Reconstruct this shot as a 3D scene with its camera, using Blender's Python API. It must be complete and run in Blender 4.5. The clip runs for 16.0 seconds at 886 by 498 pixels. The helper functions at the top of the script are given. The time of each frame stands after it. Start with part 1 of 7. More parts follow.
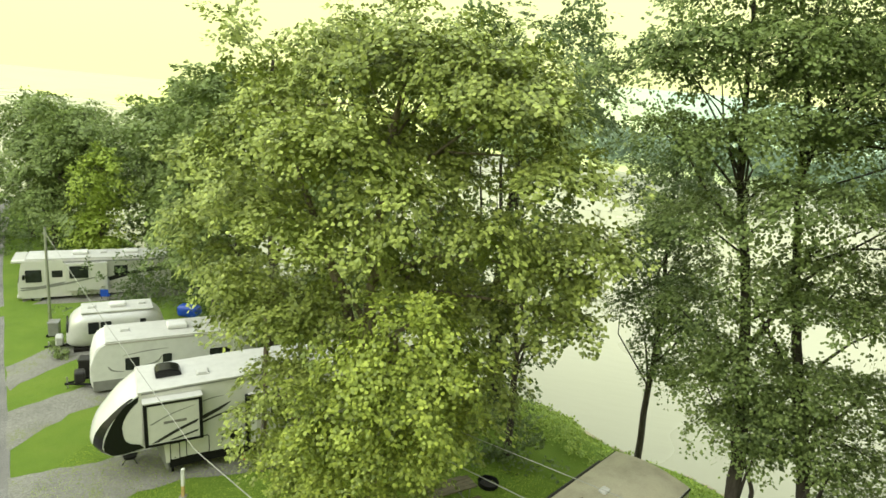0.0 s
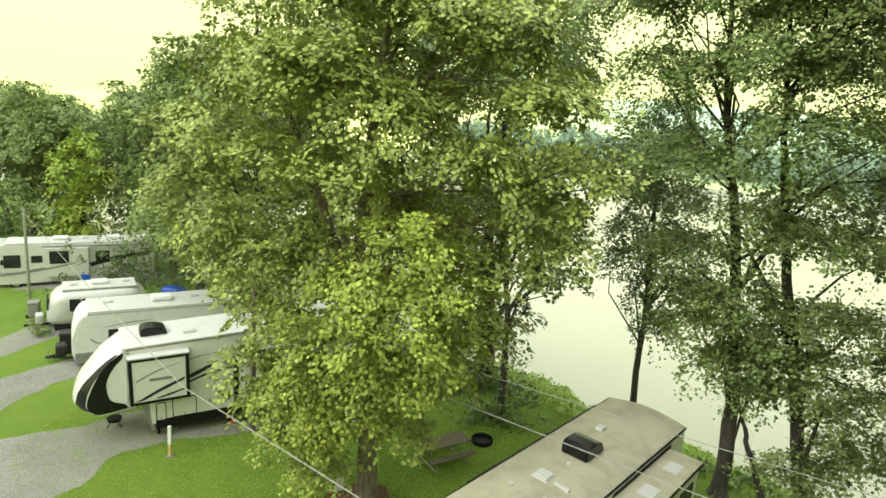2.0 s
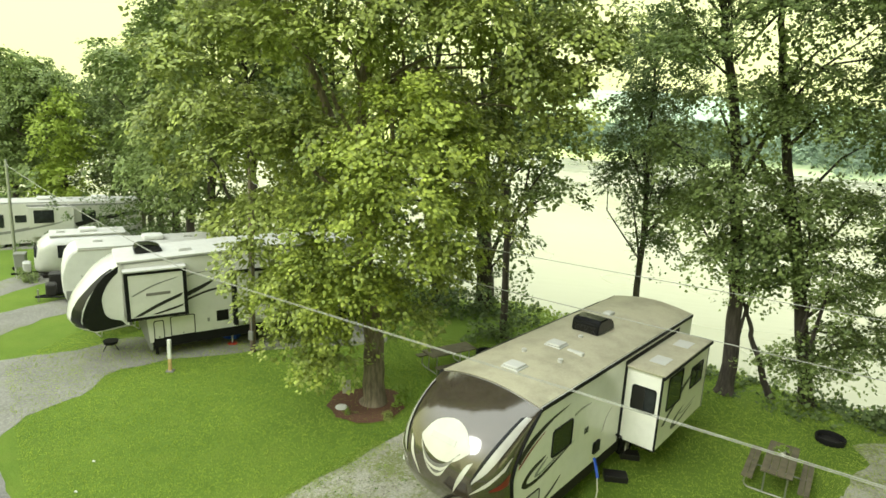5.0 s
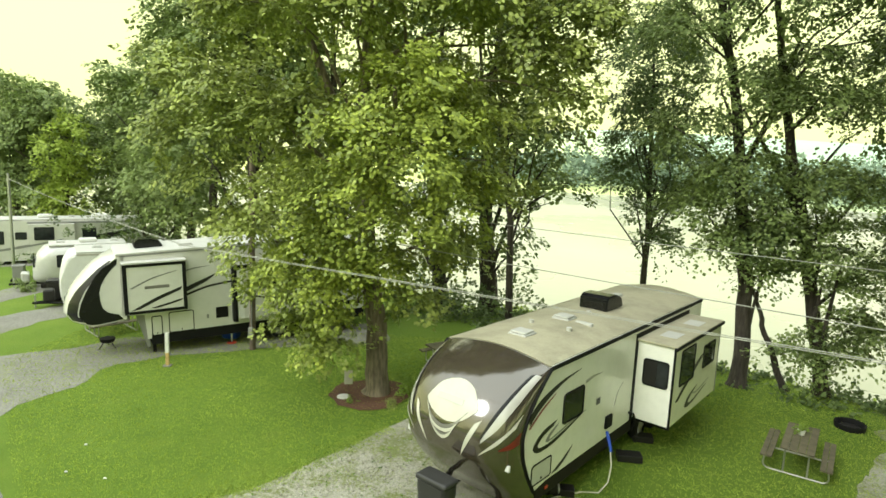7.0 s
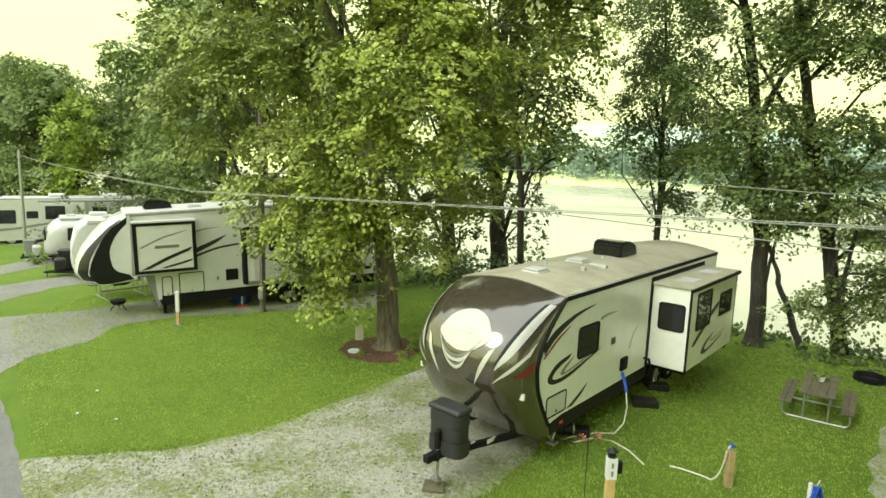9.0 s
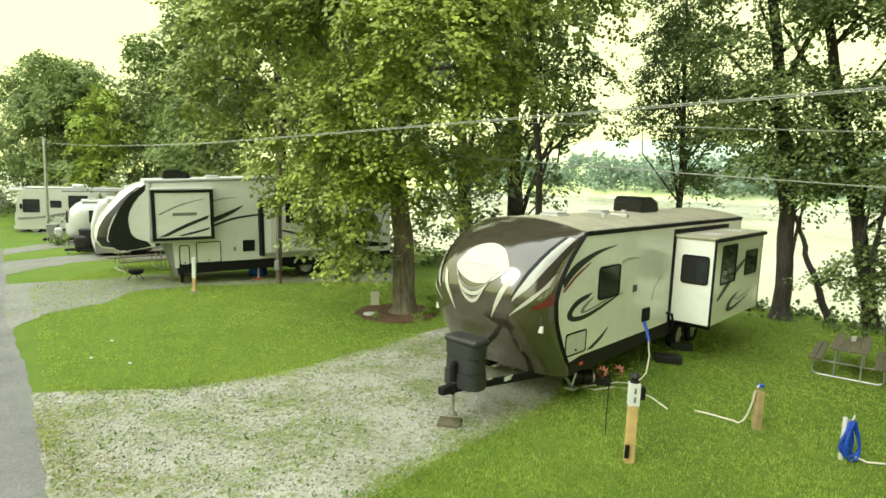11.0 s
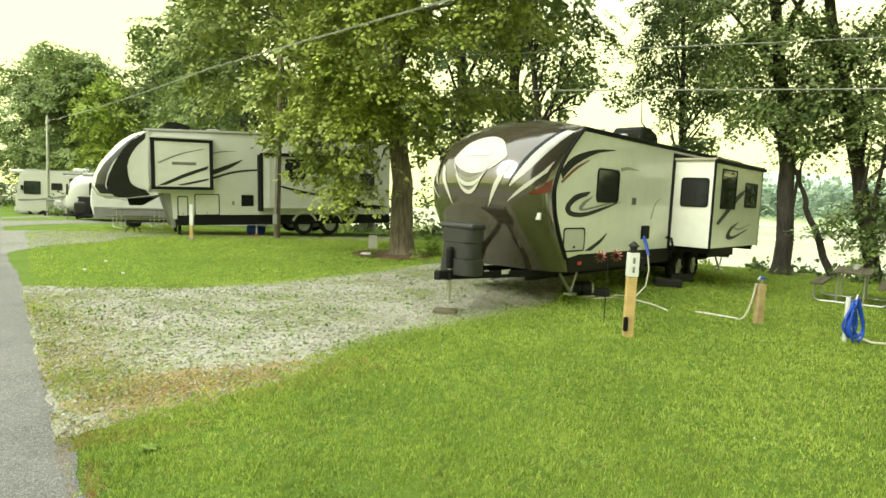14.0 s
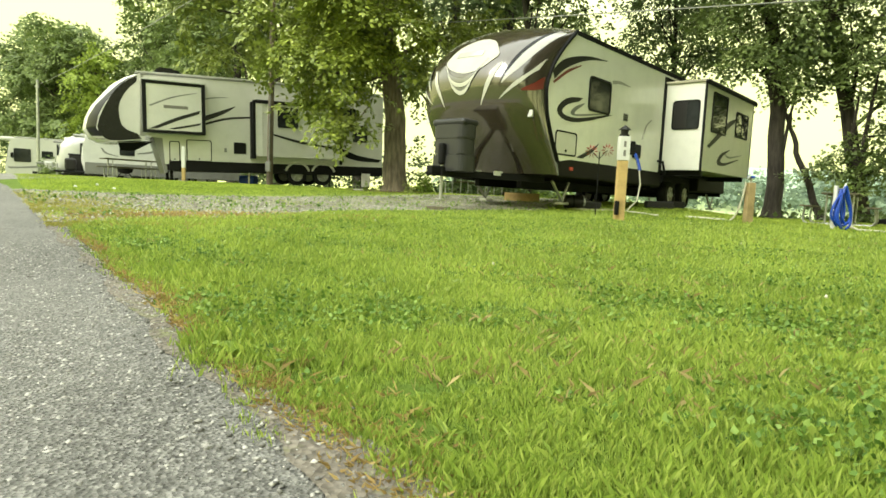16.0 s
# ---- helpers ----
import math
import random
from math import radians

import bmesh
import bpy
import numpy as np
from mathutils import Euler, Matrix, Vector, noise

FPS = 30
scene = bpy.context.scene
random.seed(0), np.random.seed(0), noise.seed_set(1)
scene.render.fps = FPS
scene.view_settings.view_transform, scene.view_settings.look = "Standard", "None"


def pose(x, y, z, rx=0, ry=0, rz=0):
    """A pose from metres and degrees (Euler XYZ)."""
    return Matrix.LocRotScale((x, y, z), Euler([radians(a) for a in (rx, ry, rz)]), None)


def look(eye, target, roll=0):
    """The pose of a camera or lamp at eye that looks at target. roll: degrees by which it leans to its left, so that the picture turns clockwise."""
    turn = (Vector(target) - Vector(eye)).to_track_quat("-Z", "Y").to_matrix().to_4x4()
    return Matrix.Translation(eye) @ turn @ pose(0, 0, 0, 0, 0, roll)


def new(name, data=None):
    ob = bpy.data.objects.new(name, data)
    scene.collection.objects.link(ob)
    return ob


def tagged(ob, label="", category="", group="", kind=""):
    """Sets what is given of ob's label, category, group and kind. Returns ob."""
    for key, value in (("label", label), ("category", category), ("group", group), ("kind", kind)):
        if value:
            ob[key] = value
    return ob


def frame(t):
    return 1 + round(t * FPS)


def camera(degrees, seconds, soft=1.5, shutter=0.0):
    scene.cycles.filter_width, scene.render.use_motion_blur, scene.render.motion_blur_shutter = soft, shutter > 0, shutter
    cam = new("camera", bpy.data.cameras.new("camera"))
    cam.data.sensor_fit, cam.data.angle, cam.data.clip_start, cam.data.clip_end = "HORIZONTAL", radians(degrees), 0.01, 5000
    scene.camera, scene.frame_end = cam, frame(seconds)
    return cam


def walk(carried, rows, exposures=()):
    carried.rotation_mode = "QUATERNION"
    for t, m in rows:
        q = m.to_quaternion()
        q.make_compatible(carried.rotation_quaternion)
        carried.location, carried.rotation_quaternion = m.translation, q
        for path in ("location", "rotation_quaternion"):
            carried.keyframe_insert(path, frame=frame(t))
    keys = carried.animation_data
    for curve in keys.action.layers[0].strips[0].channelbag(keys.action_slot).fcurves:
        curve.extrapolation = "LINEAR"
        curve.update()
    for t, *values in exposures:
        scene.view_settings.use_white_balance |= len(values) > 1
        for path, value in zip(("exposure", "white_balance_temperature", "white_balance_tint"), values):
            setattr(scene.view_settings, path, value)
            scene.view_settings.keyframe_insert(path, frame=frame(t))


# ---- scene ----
cam = camera(73.0, 16.0, soft=1.6)
PATH = [
    (0, (0.198, 0.952, 14.556), (-0.095, 2.88, 14.087), 5.5),
    (0.5, (0.334, 0.957, 14.018), (0.08, 2.873, 13.509), 3.8),
    (1, (0.272, 0.856, 13.334), (0.02, 2.758, 12.77), 4.2),
    (1.5, (0.358, 0.765, 12.791), (0.156, 2.692, 12.3), 5.1),
    (2, (0.267, 0.609, 12.305), (0.019, 2.549, 11.885), 4.8),
    (2.5, (0.28, 0.513, 11.658), (0.056, 2.451, 11.217), 3.3),
    (3, (0.218, 0.435, 11.095), (0.017, 2.359, 10.588), 3.5),
    (3.5, (0.187, 0.315, 10.55), (-0.024, 2.247, 10.077), 3.2),
    (4, (0.14, 0.197, 10.102), (-0.064, 2.141, 9.679), 3.2),
    (4.2, (0.05, 0.199, 9.952), (-0.151, 2.136, 9.496), 3.2),
    (6.3, (0.016, 0.057, 7.785), (-0.197, 2.017, 7.45), 2.7),
    (6.5, (0.007, 0.09, 7.718), (-0.215, 2.051, 7.393), 2.7),
    (7, (0.04, 0.101, 7.346), (-0.172, 2.068, 7.052), 2.5),
    (7.5, (0.067, 0.138, 6.96), (-0.146, 2.1, 6.636), 2.7),
    (8, (0.019, 0.123, 6.635), (-0.213, 2.08, 6.295), 2.3),
    (8.5, (-0.025, 0.107, 6.318), (-0.264, 2.064, 5.981), 2.0),
    (9, (0.026, 0.095, 6.024), (-0.214, 2.058, 5.719), 2.0),
    (9.2, (0.016, 0.127, 5.889), (-0.218, 2.088, 5.579), 1.3),
    (11.3, (0.104, 0.101, 4.196), (-0.207, 2.064, 3.974), 2.4),
    (11.5, (0.107, 0.08, 4.028), (-0.205, 2.046, 3.842), 2.7),
    (12, (0.207, 0.109, 3.677), (-0.082, 2.078, 3.475), 1.9),
    (12.5, (0.147, 0.023, 3.301), (-0.161, 1.985, 3.065), 1.9),
    (13, (0.219, 0.007, 2.848), (-0.08, 1.971, 2.625), 1.9),
    (13.5, (0.203, -0.061, 2.412), (-0.118, 1.901, 2.189), 2.3),
    (14, (0.289, -0.025, 2.022), (-0.019, 1.944, 1.85), 2.6),
    (14.5, (0.376, -0.04, 1.556), (0.084, 1.929, 1.364), 2.5),
    (15, (0.36, -0.12, 1.119), (0.051, 1.846, 0.927), 2.4),
    (15.5, (0.372, -0.128, 0.746), (0.063, 1.842, 0.589), 2.7),
    (16, (0.418, -0.191, 0.294), (0.132, 1.78, 0.112), 2.7),
]
walk(cam, [(t, look(eye, target, roll)) for t, eye, target, roll in PATH],
     [(0, 0.2, 6300, 2), (0.6, 0.16, 6300, 2), (1, 0.04, 6300, 2), (1.4, 0.35, 6200, 2), (2, 0.35, 6200, 2), (9, 0.38, 6200, 2), (13, 0.57, 6300, 2), (16, 0.62, 6500, 2)])

# ---- world and sun: bright haze ----
SUN_EL, SUN_ROT = radians(42), radians(222)
world = bpy.data.worlds.new("world")
scene.world = world
world.use_nodes = True
wn, wl = world.node_tree.nodes, world.node_tree.links
wn.clear()
sky = wn.new("ShaderNodeTexSky")
sky.sky_type = "NISHITA"
sky.sun_disc = False
sky.sun_elevation, sky.sun_rotation = SUN_EL, SUN_ROT
sky.air_density, sky.dust_density, sky.ozone_density = 1.0, 6.0, 1.0
haze = wn.new("ShaderNodeMixRGB")
haze.inputs["Fac"].default_value = 0.85
haze.inputs["Color2"].default_value = (13.0, 13.4, 4.3, 1)
back = wn.new("ShaderNodeBackground")
back.inputs["Strength"].default_value = 0.142
wout = wn.new("ShaderNodeOutputWorld")
wl.new(sky.outputs["Color"], haze.inputs["Color1"])
wl.new(haze.outputs["Color"], back.inputs["Color"])
# the haze is cream and thick low down, thinner and whiter overhead
height = wn.new("ShaderNodeTexCoord")
axis = wn.new("ShaderNodeSeparateXYZ")
rise_up = wn.new("ShaderNodeMapRange")
rise_up.inputs["From Min"].default_value, rise_up.inputs["From Max"].default_value = 0.25, 0.75
tone = wn.new("ShaderNodeMixRGB")
tone.inputs["Color1"].default_value = (10.0, 10.0, 4.2, 1)
tone.inputs["Color2"].default_value = (17.0, 17.1, 15.6, 1)
wl.new(height.outputs["Generated"], axis.inputs["Vector"])
wl.new(axis.outputs["Z"], rise_up.inputs["Value"])
wl.new(rise_up.outputs["Result"], tone.inputs["Fac"])
wl.new(tone.outputs["Color"], haze.inputs["Color2"])
wl.new(back.outputs["Background"], wout.inputs["Surface"])

sun_data = bpy.data.lights.new("sun", "SUN")
sun_data.energy, sun_data.angle, sun_data.color = 1.5, radians(28), (1.0, 0.96, 0.95)
sun = new("sun", sun_data)
sun_dir = Vector((math.sin(SUN_ROT) * math.cos(SUN_EL), math.cos(SUN_ROT) * math.cos(SUN_EL), math.sin(SUN_EL)))
sun.matrix_world = look(sun_dir * 60, (0, 0, 0))


# ---- materials ----
def nodes_of(name):
    m = bpy.data.materials.new(name)
    m.use_nodes = True
    nt = m.node_tree
    return m, nt, nt.nodes["Principled BSDF"]


def ramp(nt, fac, stops):
    r = nt.nodes.new("ShaderNodeValToRGB")
    els = r.color_ramp.elements
    while len(els) < len(stops):
        els.new(0.5)
    for e, (p, c) in zip(els, stops):
        e.position, e.color = p, (*c, 1)
    nt.links.new(fac, r.inputs["Fac"])
    return r.outputs["Color"]


def tex(nt, scale, detail=4.0, rough=0.6, coords="Object", kind="ShaderNodeTexNoise"):
    tc = nt.nodes.new("ShaderNodeTexCoord")
    n = nt.nodes.new(kind)
    n.inputs["Scale"].default_value = scale
    if kind == "ShaderNodeTexNoise":
        n.inputs["Detail"].default_value, n.inputs["Roughness"].default_value = detail, rough
    nt.links.new(tc.outputs[coords], n.inputs["Vector"])
    return n


def mix(nt, fac, a, b, blend="MIX"):
    m = nt.nodes.new("ShaderNodeMixRGB")
    m.blend_type = blend
    for key, v in (("Fac", fac), ("Color1", a), ("Color2", b)):
        if isinstance(v, (int, float)):
            m.inputs[key].default_value = v
        elif isinstance(v, tuple):
            m.inputs[key].default_value = (*v, 1)
        else:
            nt.links.new(v, m.inputs[key])
    return m.outputs["Color"]


def bump(nt, bsdf, height, strength=0.3, distance=0.02):
    b = nt.nodes.new("ShaderNodeBump")
    b.inputs["Strength"].default_value, b.inputs["Distance"].default_value = strength, distance
    nt.links.new(height, b.inputs["Height"])
    nt.links.new(b.outputs["Normal"], bsdf.inputs["Normal"])


def plain(name, color, rough=0.5, metal=0.0, var=0.12, scale=3.0, coat=0.0, grain=0.0, spec=0.5):
    """A painted or moulded surface with grime at two scales."""
    m, nt, b = nodes_of(name)
    n1, n2 = tex(nt, scale, 5), tex(nt, scale * 14, 3)
    dark = tuple(c * (1 - var * 2) for c in color)
    light = tuple(min(1, c * (1 + var * 0.6)) for c in color)
    c = ramp(nt, n1.outputs["Fac"], [(0.3, dark), (0.55, color), (0.75, light)])
    c = mix(nt, 0.25, c, ramp(nt, n2.outputs["Fac"], [(0.35, dark), (0.65, light)]))
    nt.links.new(c, b.inputs["Base Color"])
    b.inputs["Roughness"].default_value, b.inputs["Metallic"].default_value = rough, metal
    b.inputs["Coat Weight"].default_value = coat
    b.inputs["Specular IOR Level"].default_value = spec
    if grain:
        bump(nt, b, n2.outputs["Fac"], grain, 0.01)
    return m


def island_mat(name, colors, rough=0.6, translucent=0.0, spec=0.3):
    """Leaves and blades: the colour varies piece by piece and over the crown."""
    m, nt, b = nodes_of(name)
    geo = nt.nodes.new("ShaderNodeNewGeometry")
    n = tex(nt, 0.55, 3)
    c = ramp(nt, geo.outputs["Random Per Island"], [(i / (len(colors) - 1), c) for i, c in enumerate(colors)])
    c2 = ramp(nt, n.outputs["Fac"], [(0.3, tuple(v * 0.72 for v in colors[0])), (0.7, tuple(v * 1.1 for v in colors[-1]))])
    c = mix(nt, 0.35, c, c2)
    nt.links.new(c, b.inputs["Base Color"])
    b.inputs["Roughness"].default_value = rough
    b.inputs["Specular IOR Level"].default_value = spec
    if translucent:
        tr = nt.nodes.new("ShaderNodeBsdfTranslucent")
        nt.links.new(c, tr.inputs["Color"])
        mx = nt.nodes.new("ShaderNodeMixShader")
        mx.inputs["Fac"].default_value = translucent
        nt.links.new(b.outputs["BSDF"], mx.inputs[1])
        nt.links.new(tr.outputs["BSDF"], mx.inputs[2])
        nt.links.new(mx.outputs["Shader"], nt.nodes["Material Output"].inputs["Surface"])
    return m


def bark_mat(name, a, b_):
    m, nt, b = nodes_of(name)
    tc = nt.nodes.new("ShaderNodeTexCoord")
    mp = nt.nodes.new("ShaderNodeMapping")
    mp.inputs["Scale"].default_value = (9, 9, 1.6)
    n = nt.nodes.new("ShaderNodeTexNoise")
    n.inputs["Scale"].default_value, n.inputs["Detail"].default_value = 1.6, 8
    nt.links.new(tc.outputs["Object"], mp.inputs["Vector"])
    nt.links.new(mp.outputs["Vector"], n.inputs["Vector"])
    big = tex(nt, 0.8, 4)
    c = mix(nt, 0.4, ramp(nt, n.outputs["Fac"], [(0.35, a), (0.65, b_)]), ramp(nt, big.outputs["Fac"], [(0.35, a), (0.7, b_)]))
    nt.links.new(c, b.inputs["Base Color"])
    b.inputs["Roughness"].default_value = 0.95
    bump(nt, b, n.outputs["Fac"], 0.9, 0.05)
    return m


def grass_mat():
    m, nt, b = nodes_of("lawn")
    n1, n2, n3 = tex(nt, 0.3, 6, 0.65), tex(nt, 1.5, 6, 0.7), tex(nt, 30, 5, 0.75)
    c = ramp(nt, n1.outputs["Fac"], [(0.32, (0.085, 0.142, 0.016)), (0.5, (0.15, 0.226, 0.026)), (0.7, (0.23, 0.295, 0.044))])
    c = mix(nt, 0.4, c, ramp(nt, n2.outputs["Fac"], [(0.32, (0.06, 0.112, 0.014)), (0.52, (0.12, 0.19, 0.024)), (0.72, (0.165, 0.19, 0.04))]))
    c = mix(nt, 0.5, c, ramp(nt, n3.outputs["Fac"], [(0.3, (0.04, 0.085, 0.009)), (0.7, (0.17, 0.25, 0.032))]))
    nt.links.new(c, b.inputs["Base Color"])
    b.inputs["Roughness"].default_value, b.inputs["Specular IOR Level"].default_value = 0.9, 0.2
    bump(nt, b, n3.outputs["Fac"], 0.8, 0.06)
    return m


def stones_mat(name, stops, scale, weeds=0.0, fine=60):
    """Loose stone or asphalt: cells of differing tone, dust and, where it is old, weeds."""
    m, nt, b = nodes_of(name)
    v = tex(nt, scale, kind="ShaderNodeTexVoronoi")
    n1, n2 = tex(nt, 0.5, 6, 0.65), tex(nt, fine, 4)
    g = nt.nodes.new("ShaderNodeRGBToBW")
    nt.links.new(v.outputs["Color"], g.inputs["Color"])
    c = ramp(nt, g.outputs["Val"], stops)
    c = mix(nt, 0.35, c, ramp(nt, n2.outputs["Fac"], [(0.3, stops[0][1]), (0.7, stops[-1][1])]))
    c = mix(nt, 0.3, c, ramp(nt, n1.outputs["Fac"], [(0.3, stops[0][1]), (0.7, stops[-1][1])]))
    if weeds:
        w1, w2 = tex(nt, 0.7, 4, 0.6), tex(nt, 9, 5, 0.7)
        w = mix(nt, 0.5, w1.outputs["Fac"], w2.outputs["Fac"])
        k = ramp(nt, w, [(0.56 - 0.1 * weeds, (0, 0, 0)), (0.66 - 0.1 * weeds, (1, 1, 1))])
        c = mix(nt, k, c, (0.15, 0.175, 0.055))
    nt.links.new(c, b.inputs["Base Color"])
    b.inputs["Roughness"].default_value = 0.9
    bump(nt, b, v.outputs["Distance"], 0.6, 0.02)
    return m


def glass_dark(name, tint=(0.02, 0.022, 0.024), rough=0.04):
    m, nt, b = nodes_of(name)
    n = tex(nt, 2.0, 3)
    nt.links.new(ramp(nt, n.outputs["Fac"], [(0.3, tuple(c * 0.6 for c in tint)), (0.7, tuple(c * 1.6 for c in tint))]), b.inputs["Base Color"])
    b.inputs["Roughness"].default_value = rough
    b.inputs["Specular IOR Level"].default_value = 0.4
    return m


LAWN = grass_mat()
GRAVEL = stones_mat("gravel", [(0.1, (0.15, 0.145, 0.112)), (0.5, (0.285, 0.275, 0.218)), (0.9, (0.48, 0.47, 0.39))], 48, 0.9)
GRAVEL_CLEAN = stones_mat("gravel_clean", [(0.1, (0.085, 0.082, 0.07)), (0.5, (0.15, 0.146, 0.126)), (0.9, (0.28, 0.275, 0.24))], 22, 0.2)
ASPHALT = stones_mat("asphalt", [(0.15, (0.026, 0.025, 0.023)), (0.45, (0.08, 0.078, 0.072)), (0.85, (0.34, 0.333, 0.31))], 105, 0.0, 240)
RUST_SOIL = stones_mat("rusty_soil", [(0.1, (0.12, 0.078, 0.036)), (0.5, (0.23, 0.16, 0.075)), (0.9, (0.38, 0.3, 0.17))], 26, 1.0)
BARE_EDGE = stones_mat("edge_soil", [(0.1, (0.06, 0.052, 0.042)), (0.5, (0.13, 0.11, 0.085)), (0.9, (0.27, 0.24, 0.2))], 60, 0.6)
SAND = stones_mat("shore_sand", [(0.1, (0.2, 0.165, 0.115)), (0.5, (0.33, 0.28, 0.2)), (0.9, (0.44, 0.39, 0.3))], 5, 0.2)
MULCH = stones_mat("mulch", [(0.1, (0.03, 0.014, 0.008)), (0.5, (0.085, 0.035, 0.018)), (0.9, (0.16, 0.075, 0.04))], 30)
BARK = bark_mat("bark", (0.075, 0.062, 0.044), (0.24, 0.2, 0.145))
BARK_DARK = bark_mat("bark_dark", (0.025, 0.021, 0.018), (0.085, 0.07, 0.058))
LEAF_BRIGHT = island_mat("leaf_bright", [(0.105, 0.138, 0.031), (0.205, 0.25, 0.056), (0.42, 0.48, 0.115)], 0.42, 0.12)
LEAF_BOUGH = island_mat("leaf_bough", [(0.095, 0.132, 0.024), (0.19, 0.245, 0.042), (0.48, 0.55, 0.095)], 0.42, 0.15)
LEAF = island_mat("leaf", [(0.085, 0.125, 0.036), (0.155, 0.21, 0.064), (0.28, 0.35, 0.11)], 0.5, 0.22)
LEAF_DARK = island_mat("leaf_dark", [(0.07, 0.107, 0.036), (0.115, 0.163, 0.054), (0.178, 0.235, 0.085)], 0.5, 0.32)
LEAF_LIGHT = island_mat("leaf_light", [(0.14, 0.22, 0.03), (0.21, 0.31, 0.045), (0.28, 0.38, 0.065)], 0.5, 0.35)
LEAF_YELLOW = island_mat("leaf_yellow", [(0.2, 0.27, 0.04), (0.31, 0.4, 0.06), (0.43, 0.52, 0.1)], 0.5, 0.4)
BLADE = island_mat("grass_blade", [(0.125, 0.21, 0.024), (0.295, 0.415, 0.052), (0.54, 0.62, 0.145)], 0.45, 0.38, 0.7)
FAR_BLADE = island_mat("lawn_blade", [(0.19, 0.28, 0.032), (0.315, 0.425, 0.058), (0.52, 0.6, 0.115)], 0.6, 0.35)
WHITE_GEL = plain("cream_fibreglass", (0.56, 0.555, 0.52), 0.25, var=0.04, coat=0.5)
TRAILER_GEL = plain("trailer_fibreglass", (0.77, 0.76, 0.69), 0.25, var=0.04, coat=0.4)
WHITE_ROOF = plain("roof_membrane", (0.38, 0.355, 0.25), 0.7, var=0.16, scale=1.3)
ROOF_CLEAN = plain("white_roof", (0.47, 0.47, 0.44), 0.6, var=0.06)
WHITE = plain("white_paint", (0.62, 0.62, 0.6), 0.4, var=0.06)
BROWN_GEL = plain("bronze_gelcoat", (0.05, 0.04, 0.03), 0.12, var=0.1, coat=0.6)
BROWN_GEL.node_tree.nodes["Principled BSDF"].inputs["IOR"].default_value = 1.95
BROWN_GEL.node_tree.nodes["Principled BSDF"].inputs["Specular Tint"].default_value = (1.0, 0.97, 0.92, 1)
CAP_LIGHT = plain("silver_cap_panel", (0.42, 0.41, 0.37), 0.15, var=0.05, coat=1.0)
CAP_WHITE = plain("white_cap_panel", (0.5, 0.49, 0.42), 0.4, var=0.06, spec=0.3)
CAP_GREY = plain("grey_cap_panel", (0.16, 0.155, 0.14), 0.15, var=0.05, coat=1.0)
BLACK = plain("black_trim", (0.008, 0.008, 0.008), 0.6, var=0.1, spec=0.15)
BLACK_GLOSS = plain("black_gloss", (0.008, 0.008, 0.009), 0.25, var=0.1, spec=0.3)
RUBBER = plain("rubber", (0.016, 0.016, 0.016), 0.85, var=0.15, spec=0.15)
SKIRT = plain("dark_skirt", (0.014, 0.012, 0.01), 0.65, var=0.15, spec=0.2)
GREY = plain("grey_paint", (0.2, 0.2, 0.19), 0.4, var=0.1)
GREY_DARK = plain("charcoal_paint", (0.018, 0.017, 0.016), 0.45, var=0.1, spec=0.25)
COVER_GREY = plain("cover_plastic", (0.03, 0.03, 0.031), 0.4, var=0.12, spec=0.4)
RED = plain("dark_red_paint", (0.16, 0.02, 0.015), 0.3, var=0.1)
RUST_WIRE = plain("faded_red_wire", (0.3, 0.09, 0.055), 0.6, var=0.2)
RED_BRIGHT = plain("red_plastic", (0.5, 0.04, 0.02), 0.4, var=0.1)
BLUE = plain("blue_plastic", (0.01, 0.06, 0.42), 0.4, var=0.1)
ALU = plain("aluminium", (0.62, 0.62, 0.6), 0.28, 1.0, 0.06)
STEEL = plain("galvanised_steel", (0.45, 0.45, 0.43), 0.45, 0.9, 0.1)
CHASSIS = plain("chassis_black", (0.01, 0.01, 0.01), 0.7, var=0.1, spec=0.15)
WOOD_DARK = plain("brown_post", (0.36, 0.27, 0.13), 0.85, var=0.2, scale=5, grain=0.3)
SILVER = plain("dull_aluminium", (0.5, 0.5, 0.485), 0.35, 0.25, 0.06)
WOOD_POST = plain("pine_post", (0.5, 0.35, 0.14), 0.8, var=0.18, scale=5, grain=0.3)
WOOD_GREY = plain("weathered_wood", (0.12, 0.104, 0.062), 0.85, var=0.25, scale=4, grain=0.4)
WOOD_POLE = plain("pole_wood", (0.13, 0.1, 0.075), 0.9, var=0.25, scale=4, grain=0.4)
CONCRETE = plain("concrete", (0.2, 0.19, 0.17), 0.9, var=0.15, grain=0.3)
CABLE = plain("cable_grey", (0.3, 0.3, 0.27), 0.6, var=0.1)
HOSE_CREAM = plain("cream_hose", (0.6, 0.57, 0.45), 0.5, var=0.08)
GLASS = glass_dark("tinted_glass")
GLASS_GREY = glass_dark("grey_glass", (0.022, 0.023, 0.023), 0.08)
INK = plain("grey_lettering", (0.16, 0.15, 0.14), 0.4, var=0.05)


# ---- mesh helpers ----
def part(name, bm, material, parent=None, label="", smooth=False):
    me = bpy.data.meshes.new(name)
    bmesh.ops.recalc_face_normals(bm, faces=bm.faces)
    for f in bm.faces:
        f.smooth = smooth
    bm.to_mesh(me)
    bm.free()
    me.materials.append(material)
    if smooth:
        me.set_sharp_from_angle(angle=radians(35))
    ob = new(name, me)
    if parent:
        ob.parent = parent
    if label:
        tagged(ob, label)
    return ob


